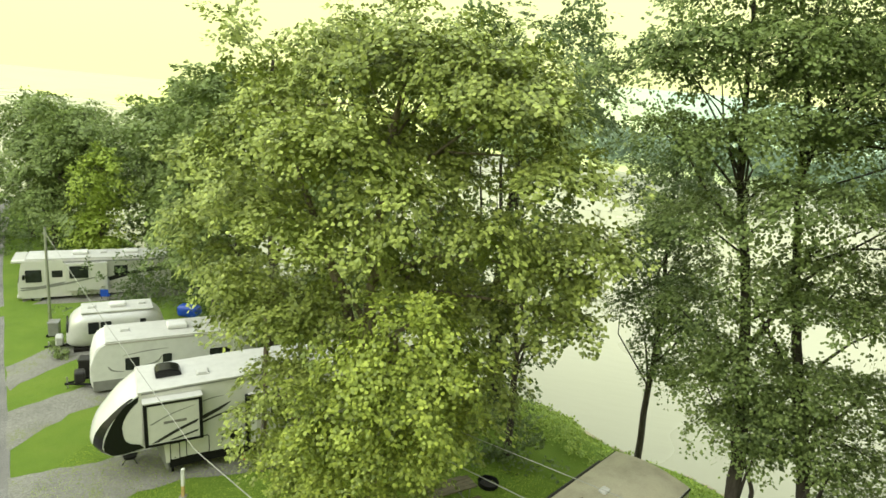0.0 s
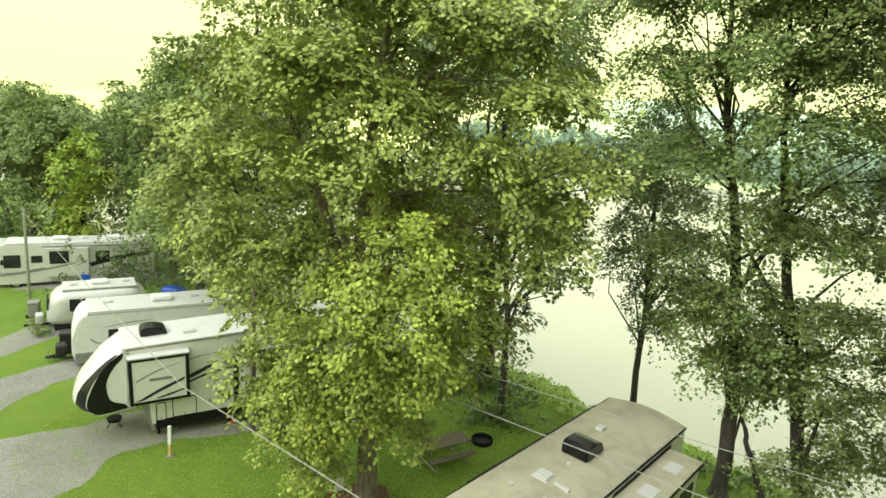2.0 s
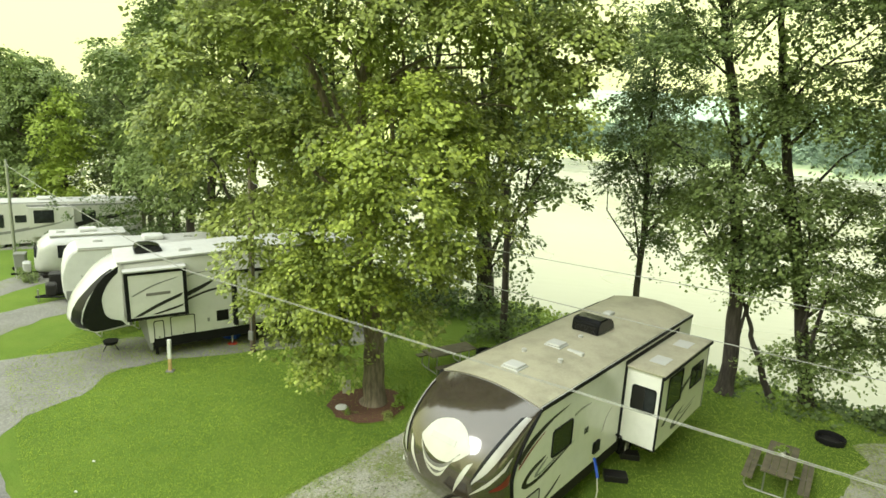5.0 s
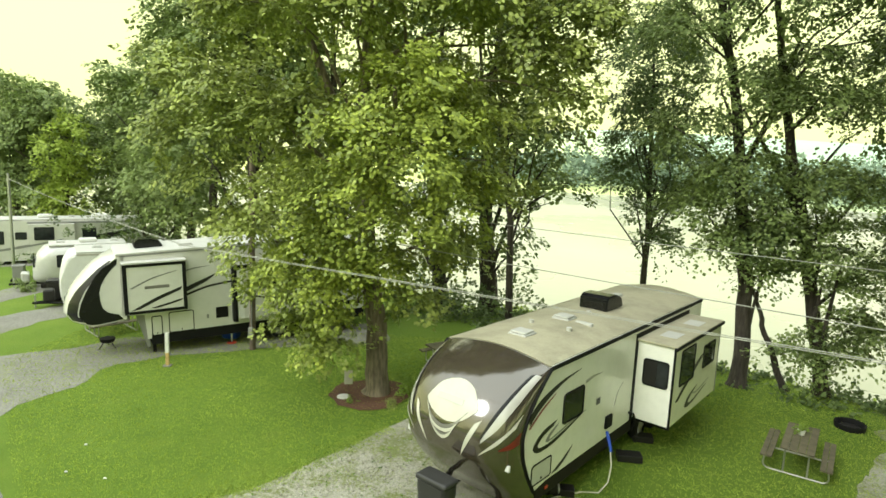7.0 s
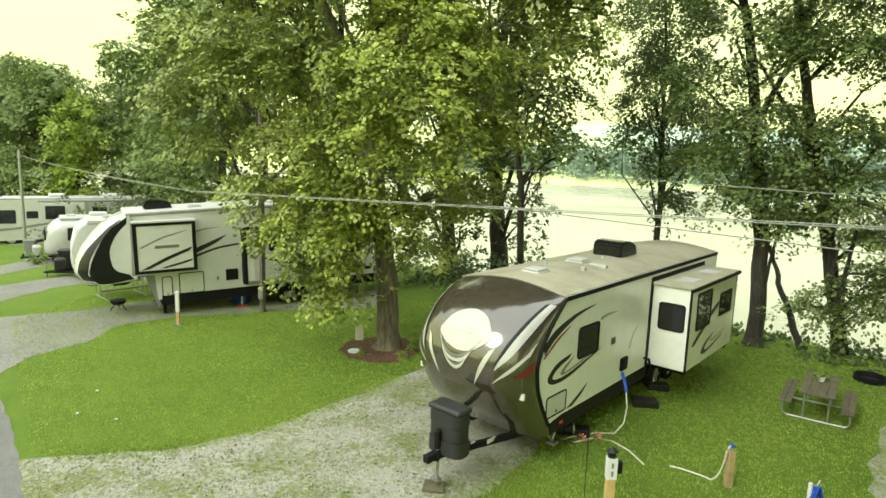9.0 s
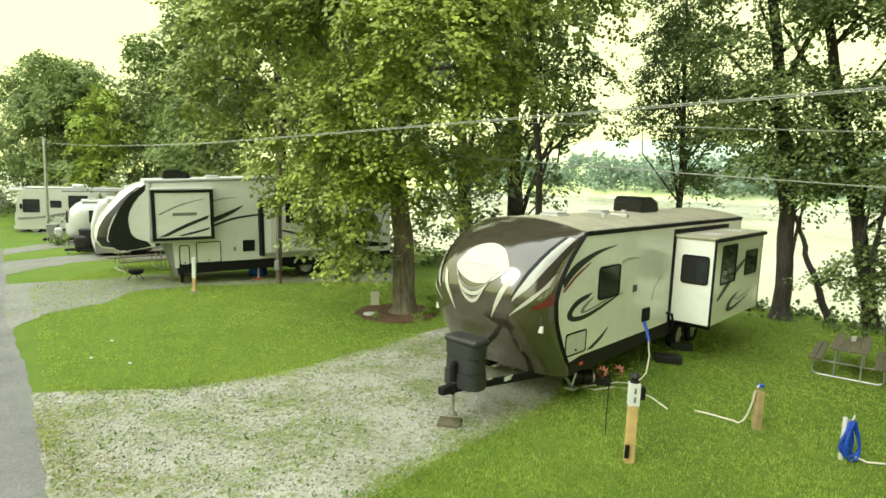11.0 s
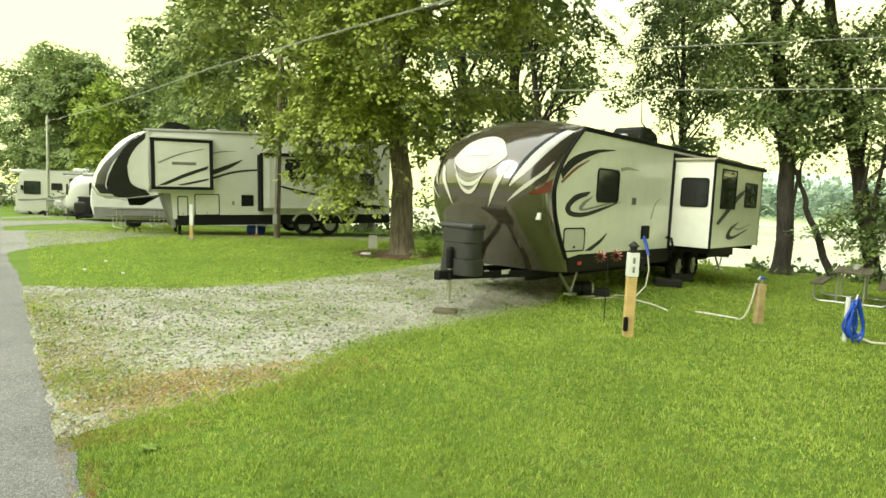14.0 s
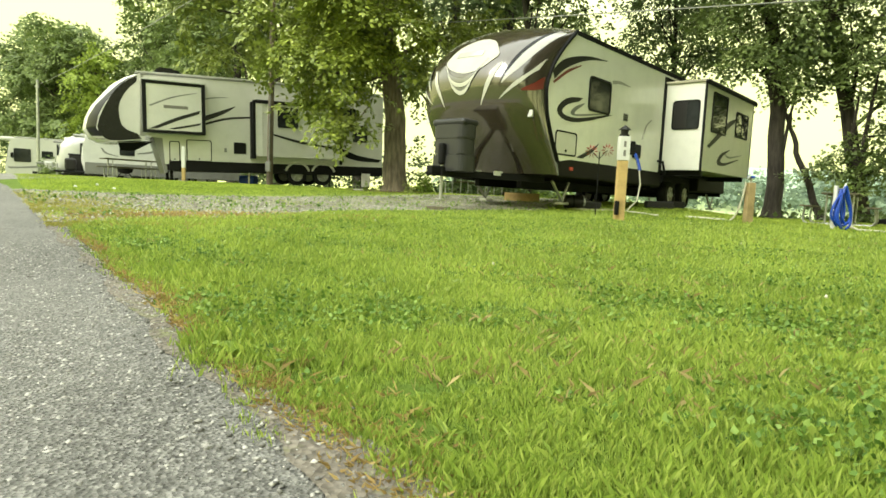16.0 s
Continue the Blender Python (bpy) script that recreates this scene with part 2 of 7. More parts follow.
def empty(name, m, label, category, group="", kind=""):
    ob = new(name)
    ob.matrix_world = m
    return tagged(ob, label, category, group, kind)


def box(bm, lo, hi, bevel=0.0, segs=2, m=None):
    vs = [bm.verts.new((x, y, z)) for x in (lo[0], hi[0]) for y in (lo[1], hi[1]) for z in (lo[2], hi[2])]
    fs = [bm.faces.new([vs[i] for i in q]) for q in ((0, 1, 3, 2), (4, 6, 7, 5), (0, 4, 5, 1), (2, 3, 7, 6), (0, 2, 6, 4), (1, 5, 7, 3))]
    if bevel:
        es = list({e for f in fs for e in f.edges})
        out = bmesh.ops.bevel(bm, geom=es, offset=bevel, segments=segs, affect="EDGES", profile=0.5)
        vs = list({v for f in out["faces"] for v in f.verts} | {v for v in vs if v.is_valid})
    if m:
        bmesh.ops.transform(bm, matrix=m, verts=[v for v in vs if v.is_valid])
    return bm


def new_box(lo, hi, bevel=0.0, segs=2, m=None):
    return box(bmesh.new(), lo, hi, bevel, segs, m)


def tube(bm, pts, radii, sides=10, caps=True):
    """A round bar along a path; radii one number or one a point."""
    pts = [Vector(p) for p in pts]
    if isinstance(radii, (int, float)):
        radii = [radii] * len(pts)
    rings, ref = [], Vector((0.13, 0.27, 0.95))
    for i, p in enumerate(pts):
        d = (pts[min(i + 1, len(pts) - 1)] - pts[max(i - 1, 0)]).normalized()
        if abs(d.dot(ref)) > 0.95:
            ref = Vector((1, 0.1, 0))
        a = d.cross(ref).normalized()
        b = d.cross(a)
        rings.append([bm.verts.new(p + radii[i] * (math.cos(k * math.tau / sides) * a + math.sin(k * math.tau / sides) * b)) for k in range(sides)])
    for r0, r1 in zip(rings, rings[1:]):
        for k in range(sides):
            bm.faces.new((r0[k], r0[(k + 1) % sides], r1[(k + 1) % sides], r1[k]))
    if caps:
        bm.faces.new(rings[0])
        bm.faces.new(rings[-1][::-1])
    return bm


def new_tube(pts, radii, sides=10):
    return tube(bmesh.new(), pts, radii, sides)


def plate(bm, outline, normal_axis, at, thick):
    """A flat plate: a closed 2D outline in the plane across an axis ('x': y,z; 'y': x,z; 'z': x,y), from at to at + thick."""
    def place(a, b, c):
        return {"x": (c, a, b), "y": (a, c, b), "z": (a, b, c)}[normal_axis]
    lo = [bm.verts.new(place(a, b, at)) for a, b in outline]
    hi = [bm.verts.new(place(a, b, at + thick)) for a, b in outline]
    bm.faces.new(lo)
    bm.faces.new(hi[::-1])
    for i in range(len(lo)):
        j = (i + 1) % len(lo)
        bm.faces.new((lo[i], lo[j], hi[j], hi[i]))
    return bm


def rounded(x0, z0, x1, z1, r, n=4):
    """The outline of a rounded rectangle."""
    out = []
    for cx, cz, a0 in ((x1 - r, z1 - r, 0), (x0 + r, z1 - r, 90), (x0 + r, z0 + r, 180), (x1 - r, z0 + r, 270)):
        out += [(cx + r * math.cos(radians(a0 + 90 * k / n)), cz + r * math.sin(radians(a0 + 90 * k / n))) for k in range(n + 1)]
    return out


def frame_ring(bm, outer, inner, axis, at, thick):
    """A frame between two outlines of equal count."""
    def place(a, b, c):
        return {"x": (c, a, b), "y": (a, c, b), "z": (a, b, c)}[axis]
    loops = [[bm.verts.new(place(a, b, c)) for a, b in o] for o, c in ((outer, at), (outer, at + thick), (inner, at + thick), (inner, at))]
    for k in range(4):
        p, q = loops[k], loops[(k + 1) % 4]
        for i in range(len(p)):
            j = (i + 1) % len(p)
            bm.faces.new((p[i], p[j], q[j], q[i]))
    return bm


def swoosh(bm, top, bottom, axis, at, thick):
    """A pointed painted stripe between two edges given by a few points each."""
    def smooth_line(pts, n=14):
        out = []
        for k in range(n + 1):
            u = k / n * (len(pts) - 1)
            i = min(int(u), len(pts) - 2)
            p0, p1, p2, p3 = (pts[max(0, min(len(pts) - 1, i + d))] for d in (-1, 0, 1, 2))
            f = u - i
            out.append(tuple(0.5 * (2 * b + (c - a) * f + (2 * a - 5 * b + 4 * c - d) * f * f + (3 * b - a - 3 * c + d) * f ** 3) for a, b, c, d in zip(p0, p1, p2, p3)))
        return out
    t, b = smooth_line(top), smooth_line(bottom)
    return plate(bm, t + b[1:-1][::-1], axis, at, thick)


def mesh_from_arrays(name, verts, faces, material):
    """A mesh from numpy arrays; faces all of one corner count."""
    me = bpy.data.meshes.new(name)
    n, k = faces.shape
    me.vertices.add(len(verts))
    me.vertices.foreach_set("co", verts.astype(np.float32).ravel())
    me.loops.add(n * k)
    me.loops.foreach_set("vertex_index", faces.astype(np.int32).ravel())
    me.polygons.add(n)
    me.polygons.foreach_set("loop_start", np.arange(0, n * k, k, dtype=np.int32))
    me.polygons.foreach_set("loop_total", np.full(n, k, dtype=np.int32))
    me.update(calc_edges=True)
    me.materials.append(material)
    return me


# ---- the lie of the land ----
def step01(a, b, x):
    u = np.clip((x - a) / (b - a), 0, 1)
    return u * u * (3 - 2 * u)


WATER_Z = -2.5


def shore_gap(x, y):
    """Metres from the near waterline, positive on land."""
    return (36.9 - 0.5 * x - y) * 0.894


def far_gap(x, y):
    """Metres beyond the far waterline."""
    return (y * 0.93 + x * 0.37) - 215


def land(x, y):
    z = -0.2 + 0.2 * step01(-1, 10, y) + 0.3 * step01(9, 18, y) * (1 - step01(3, 7, x))
    z = z - 0.5 * step01(21, 31, -x)
    d = shore_gap(x, y)
    wob = 0.6 * np.sin(x * 0.31 + 1) + 0.4 * np.sin(x * 0.83)
    drop = 1 - step01(0.3, 9.5, d + wob)
    z = z * (1 - drop) + (WATER_Z - 0.35) * drop
    z = np.where(d < -0.2, np.maximum(WATER_Z - 3.5, WATER_Z - 0.35 + d * 0.3), z)
    f = far_gap(x, y)
    rise = WATER_Z + 0.012 * np.minimum(f, 300) + 3.0 * step01(0, 14, f)
    hill = (70 * step01(250, 1100, f) * (0.75 + 0.2 * np.sin(x * 0.004 + 1.2) + 0.15 * np.sin(x * 0.0017 + y * 0.0021)) + 9 * step01(30, 120, f)) * step01(-260, 160, x)
    return np.where(f > 0, rise + hill, z)


def land_z(x, y):
    return float(land(np.float64(x), np.float64(y)))


def sheet(name, xs, ys, material, lift=0.0, keep=None):
    gx, gy = np.meshgrid(xs, ys)
    v = np.stack([gx, gy, land(gx, gy) + lift], -1).reshape(-1, 3)
    nx = len(xs)
    i, j = np.meshgrid(np.arange(nx - 1), np.arange(len(ys) - 1))
    a = (j * nx + i).ravel()
    f = np.stack([a, a + 1, a + nx + 1, a + nx], -1)
    if keep is not None:
        f = f[keep(v[f].mean(1))]
    return new(name, mesh_from_arrays(name, v, f, material))


def spaced(stops):
    """Coordinates over stretches (from, to, step)."""
    out = []
    for a, b, s in stops:
        out += list(np.arange(a, b, s))
    return np.array(out + [stops[-1][1]])


ground = sheet("ground", spaced([(-3200, -600, 130), (-600, -400, 50), (-400, -90, 20), (-90, -30, 3), (-30, 26, 0.5), (26, 90, 3), (90, 400, 20), (400, 600, 50)]),
               spaced([(-500, -200, 60), (-200, -20, 12), (-20, 0, 2), (0, 50, 0.5), (50, 90, 4), (90, 300, 6), (300, 420, 20), (420, 2600, 120)]), LAWN)
tagged(ground, "green mown lawn running down to a river bank", "ground", kind="structure")
for p in ground.data.polygons:
    p.use_smooth = True


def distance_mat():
    """Plain backdrop of far hills: haze painted by pale colour, slight glow; greener eastward."""
    m, nt, b = nodes_of("painted_haze_distance")
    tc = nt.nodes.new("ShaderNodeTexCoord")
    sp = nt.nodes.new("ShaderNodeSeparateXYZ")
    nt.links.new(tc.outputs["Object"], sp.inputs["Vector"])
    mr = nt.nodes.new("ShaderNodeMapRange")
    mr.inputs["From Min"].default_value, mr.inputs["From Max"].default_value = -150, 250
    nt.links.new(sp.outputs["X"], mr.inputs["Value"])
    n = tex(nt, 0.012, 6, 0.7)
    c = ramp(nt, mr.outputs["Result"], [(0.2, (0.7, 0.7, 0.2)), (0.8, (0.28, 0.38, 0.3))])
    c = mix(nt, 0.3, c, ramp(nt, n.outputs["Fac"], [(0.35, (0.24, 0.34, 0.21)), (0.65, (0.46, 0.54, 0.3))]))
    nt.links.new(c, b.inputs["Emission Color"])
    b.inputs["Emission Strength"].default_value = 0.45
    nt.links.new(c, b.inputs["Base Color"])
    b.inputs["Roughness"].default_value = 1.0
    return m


PAINTED_HAZE = distance_mat()
# the far bank and the western ground wear the same painted haze
ground.data.materials.append(PAINTED_HAZE)
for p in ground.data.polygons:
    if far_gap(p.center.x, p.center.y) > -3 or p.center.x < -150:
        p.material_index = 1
hills = sheet("backdrop_hills", spaced([(-3200, -600, 130), (-600, 600, 60), (600, 3200, 130)]), spaced([(330, 700, 30), (700, 2600, 100)]), PAINTED_HAZE, 0.5)
tagged(hills, "wooded hills far beyond the river, with haze painted into their colour", "hills", kind="structure")


def strip(name, pts, material, lift, label, category, ragged=0.12, cell=0.5):
    """A patch of ground cover: a ragged outline, cut into cells that lie on the land."""
    rng = random.Random(len(pts) * 7 + int(abs(pts[0][0]) * 10))
    line = []
    ph = [rng.uniform(0, 6.28) for _ in range(4)]
    for (x0, y0), (x1, y1) in zip(pts, pts[1:] + pts[:1]):
        length = math.hypot(x1 - x0, y1 - y0)
        run = 0.0
        while run < length:
            x, y = x0 + (x1 - x0) * run / length, y0 + (y1 - y0) * run / length
            k = (math.sin(1.7 * x + 2.3 * y + ph[0]) + 0.7 * math.sin(5.1 * x - 4.3 * y + ph[1]) + 0.45 * math.sin(13 * x + 11 * y + ph[2])) / 2 + rng.uniform(-0.35, 0.35)
            line.append((x - (y1 - y0) / length * k * ragged, y + (x1 - x0) / length * k * ragged))
            run += max(0.07, min(1.2, 0.022 * math.hypot(x, y)))
    bm = bmesh.new()
    bm.faces.new([bm.verts.new((x, y, 0)) for x, y in line])
    bmesh.ops.triangulate(bm, faces=bm.faces)
    for axis in (0, 1):
        lo, hi = min(p[axis] for p in line), max(p[axis] for p in line)
        step = max(cell, (hi - lo) / 60)
        k = lo + step
        while k < hi:
            co, no = [0, 0, 0], [0, 0, 0]
            co[axis], no[axis] = k, 1
            bmesh.ops.bisect_plane(bm, geom=list(bm.verts) + list(bm.edges) + list(bm.faces), dist=1e-5, plane_co=co, plane_no=no)
            k += step
    for v in bm.verts:
        v.co.z = land_z(v.co.x, v.co.y) + lift
    for f in bm.faces:
        f.normal_update()
        if f.normal.z < 0:
            f.normal_flip()
    me = bpy.data.meshes.new(name)
    bm.to_mesh(me)
    bm.free()
    me.materials.append(material)
    return tagged(new(name, me), label, category, kind="structure")


strip("road", [(-72.5, 67.5), (-68.6, 70.0), (-40.0, 39.6), (-26.0, 25.8), (-16.9, 16.95), (-12.4, 12.65), (-10.1, 10.6), (-8.4, 9.0), (-6.2, 6.78), (-3.85, 4.62), (-2.05, 2.88), (-0.8, 1.67), (-0.34, 1.28), (0.13, 0.85), (0.6, 0.38), (3.0, -2.1), (7, -6.4), (4, -9.5), (-0.5, -5.2), (-4, -1.7)], ASPHALT, 0.006,
      "grey worn asphalt lane with a crumbling edge", "road", 0.05)
strip("gravel_drive", [(-9.25, 9.75), (-6.8, 10.5), (-5.2, 11.7), (-3.6, 13.8), (-2.4, 15.6), (-1.0, 17.2), (3.5, 23.4), (5.9, 22), (1.2, 14.6), (0.6, 11.6),
      (-0.2, 10.3), (-1.4, 8.6), (-2.0, 7.5), (-2.3, 6.1), (-3.5, 4.25)], GRAVEL, 0.008, "pale gravel parking pad with weeds growing through", "gravel", 0.06)
strip("bare_edge", [(0.95, -0.14), (0.52, 0.28), (0.03, 0.77), (-0.42, 1.2), (-0.9, 1.62), (-2.1, 2.8), (-3.4, 4.05), (-3.32, 4.1), (-2.04, 2.88), (-0.8, 1.7), (-0.34, 1.29), (0.13, 0.9), (0.62, 0.42), (1.04, -0.02)], BARE_EDGE, 0.009, "dry brown crumbled soil along the lane edge", "soil", 0.05, 0.3)
strip("rusty_patch", [(-4.5, 5.3), (-3.8, 5.8), (-3.2, 6.3), (-2.6, 6.75), (-2.25, 6.6), (-2.5, 5.9), (-2.9, 5.2), (-3.3, 4.5), (-3.8, 4.55)], RUST_SOIL, 0.013, "reddish dry soil patch beside the gravel", "soil", 0.3)
strip("gravel_drive", [(-17.0, 16.95), (-12.9, 13.05), (-13.0, 14.3), (-12.41, 15.66), (-12.38, 17.6), (-10.9, 18.85), (-8.6, 20.2), (-4.2, 22.2), (-5.2, 24.6), (-13.8, 20.3), (-14.5, 19.1), (-15.4, 18.15), (-16.4, 17.4)],
      GRAVEL_CLEAN, 0.008, "pale grey gravel parking pad", "gravel")
strip("gravel_drive", [(-20.6, 20.55), (-18.3, 18.3), (-18.2, 21.2), (-17.4, 22.5), (-9.0, 28.2), (-10.2, 30.2), (-19.4, 23.6)], GRAVEL_CLEAN, 0.008, "pale grey gravel parking pad", "gravel")
strip("gravel_drive", [(-24.2, 24.1), (-22.1, 22.1), (-22.0, 24.7), (-21.6, 26.2), (-14.0, 32.4), (-15.2, 34.2), (-24.0, 28.3)], GRAVEL_CLEAN, 0.008, "pale grey gravel parking pad", "gravel")
strip("gravel_drive", [(-34.4, 35.4), (-31.0, 32.0), (-22.0, 37.0), (-23.4, 39.6)], GRAVEL_CLEAN, 0.008, "pale grey gravel parking pad", "gravel")
strip("gravel_drive", [(6.6, 10.6), (6.98, 11.64), (8.2, 13.72), (9.26, 15.25), (10.84, 17.06), (11.1, 18.0), (12.65, 18.7), (16.0, 18.4), (18.0, 16.0), (12.0, 9.6)], GRAVEL, 0.008, "narrow gravel strip beside the lawn", "gravel")
strip("mulch_bed", [(-4.95, 16.6), (-4.5, 16.0), (-3.8, 15.8), (-3.0, 16.1), (-2.6, 16.9), (-2.9, 17.9), (-3.9, 18.2), (-4.8, 17.6)], MULCH, 0.03, "reddish brown mulch ring at the foot of the tree", "mulch", 0.08)

# waterline sand and the river
sand = sheet("shore_sand", spaced([(-60, 60, 0.7)]), spaced([(5, 75, 0.7)]), SAND, 0.05, lambda c: (np.abs(shore_gap(c[:, 0], c[:, 1]) - 1.1 + 0.4 * np.sin(c[:, 0])) < 1.2))
tagged(sand, "narrow strip of brown sand along the waterline", "shore", kind="structure")


def water_mat():
    m, nt, b = nodes_of("river_water")
    tc = nt.nodes.new("ShaderNodeTexCoord")
    mp = nt.nodes.new("ShaderNodeMapping")
    mp.inputs["Scale"].default_value = (0.5, 1.6, 1)
    n = nt.nodes.new("ShaderNodeTexNoise")
    n.inputs["Scale"].default_value, n.inputs["Detail"].default_value = 0.9, 5
    nt.links.new(tc.outputs["Object"], mp.inputs["Vector"])
    nt.links.new(mp.outputs["Vector"], n.inputs["Vector"])
    big = tex(nt, 0.02, 4)
    nt.links.new(ramp(nt, big.outputs["Fac"], [(0.35, (0.31, 0.308, 0.245)), (0.65, (0.37, 0.365, 0.29))]), b.inputs["Base Color"])
    nt.links.new(ramp(nt, big.outputs["Fac"], [(0.4, (0.2,) * 3), (0.6, (0.36,) * 3)]), b.inputs["Roughness"])
    b.inputs["IOR"].default_value = 1.33
    b.inputs["Specular IOR Level"].default_value = 0.55
    bump(nt, b, n.outputs["Fac"], 0.25, 0.06)
    return m


river = sheet("river", spaced([(-1500, -200, 130), (-200, 200, 20), (200, 1500, 130)]), spaced([(-800, 0, 100), (0, 300, 10), (300, 900, 60)]), water_mat())
for v in river.data.vertices:
    v.co.z = WATER_Z
tagged(river, "wide pale river shining under a hazy sky", "river", kind="structure")


# ---- trees ----
def leaf_cloud(name, centers, outward, rc, per, size, rng, material, parent, droop=0.55):
    """Domed sprays of small folded leaves round the given twig ends, as one mesh."""
    n = len(centers) * per
    k = rng.uniform(0.55, 1.45, len(centers))
    R = np.repeat(rc * k, per)
    c, o = np.repeat(centers, per, 0), np.repeat(outward, per, 0)
    u = rng.normal(0, 1, (n, 3))
    u /= np.linalg.norm(u, axis=1)[:, None]
    off = u * (R * rng.uniform(0.15, 1, n) ** 0.6)[:, None]
    flat = np.hypot(off[:, 0], off[:, 1])
    off[:, 2] = off[:, 2] * 0.5 - 0.55 * flat ** 2 / R
    hang = np.repeat(rng.uniform(0, 1, len(centers)) ** 2.2, per) * rng.uniform(0, 1, n)
    off[:, :2] *= (1 - 0.55 * hang)[:, None]
    off[:, 2] -= hang * R * 1.9
    base = c + off
    d = u * np.array([1, 1, 0.3]) + o * 0.5 + rng.normal(0, 0.45, (n, 3))
    d[:, 2] -= droop
    d /= np.linalg.norm(d, axis=1)[:, None]
    side = np.cross(d, rng.normal(0, 0.45, (n, 3)) + np.array([0, 0, 1.0]))
    side /= np.linalg.norm(side, axis=1)[:, None] + 1e-6
    up = np.cross(side, d)
    L = (size * rng.uniform(0.55, 1.35, n))[:, None]
    v = np.stack([base, base + d * L * 0.42 + side * L * 0.4 - up * L * 0.1, base + d * L, base + d * L * 0.42 - side * L * 0.4 - up * L * 0.1], 1).reshape(-1, 3)
    q = np.arange(n)[:, None] * 4
    f = np.concatenate([q + np.array([[0, 1, 2]]), q + np.array([[0, 2, 3]])], 1).reshape(-1, 3)
    ob = new(name, mesh_from_arrays(name, v, f, material))
    ob.parent = parent
    return ob


def spray_cloud(name, centers, outward, length, per, size, rng, material, parent, droop=0.35):
    """Flat drooping sprays of broad leaves, each along its own twig, as one mesh."""
    m = len(centers)
    L = length * rng.uniform(0.55, 1.4, m)
    t = outward * np.array([1, 1, 0.45]) + rng.normal(0, 0.35, (m, 3))
    t[:, 2] -= droop + 0.9 * rng.uniform(0, 1, m) ** 4
    t /= np.linalg.norm(t, axis=1)[:, None]
    side = np.cross(t, rng.normal(0, 0.22, (m, 3)) + np.array([0, 0, 1.0]))
    side /= np.linalg.norm(side, axis=1)[:, None] + 1e-6
    n = m * per
    i = np.repeat(np.arange(m), per)
    s = rng.uniform(0, 1, n) ** 0.85
    w = rng.uniform(-1, 1, n) * (0.12 + 0.38 * np.sin(np.pi * np.clip(0.12 + 0.86 * s, 0, 1)))
    base = centers[i] + t[i] * ((s - 0.35) * L[i])[:, None] + side[i] * (w * L[i])[:, None]
    base[:, 2] -= 0.32 * L[i] * (s ** 2 + 1.6 * w ** 2)
    base += rng.normal(0, 0.045, (n, 3)) * L[i][:, None]
    d = t[i] * 0.7 + side[i] * np.sign(w)[:, None] * rng.uniform(0.1, 1.1, n)[:, None] + rng.normal(0, 0.3, (n, 3))
    d[:, 2] -= 0.3
    d /= np.linalg.norm(d, axis=1)[:, None]
    nrm = np.cross(side, t)[i]
    nrm *= np.sign(nrm[:, 2:3] + 1e-6)
    nrm = nrm + 0.35 * outward[i] + rng.normal(0, 0.33, (n, 3))
    a = np.cross(d, nrm)
    a /= np.linalg.norm(a, axis=1)[:, None] + 1e-6
    up = np.cross(a, d)
    z = (size * rng.uniform(0.6, 1.35, n))[:, None]
    v = np.stack([base, base + d * z * 0.36 + a * z * 0.46 - up * z * 0.1, base + d * z, base + d * z * 0.36 - a * z * 0.46 - up * z * 0.1], 1).reshape(-1, 3)
    q = np.arange(n)[:, None] * 4
    f = np.concatenate([q + np.array([[0, 1, 2]]), q + np.array([[0, 2, 3]])], 1).reshape(-1, 3)
    ob = new(name, mesh_from_arrays(name, v, f, material))
    ob.parent = parent
    return ob


def crown_points(lobes, n, rng, inner=0.45):
    """Twig ends over a set of lobes (centre, radii), mostly near their skins, with an uneven outline."""
    area = np.array([(r[0] * r[1] * r[2]) ** (2 / 3) for _, r in lobes])
    pick = rng.choice(len(lobes), n, p=area / area.sum())
    C, R = np.array([c for c, _ in lobes], float), np.array([r for _, r in lobes], float)
    u = rng.normal(0, 1, (n, 3))
    u /= np.linalg.norm(u, axis=1)[:, None]
    u[:, 2] = np.where(rng.uniform(0, 1, n) < 0.8, np.abs(u[:, 2]), u[:, 2])
    rad = inner + (1 - inner) * rng.uniform(0, 1, n) ** 0.6
    wob = 1 + 0.26 * np.sin(u[:, 0] * 6 + pick * 1.7) + 0.22 * np.sin(u[:, 1] * 7 + u[:, 2] * 5 + 2 * pick)
    return C[pick] + u * R[pick] * (rad * wob)[:, None], u


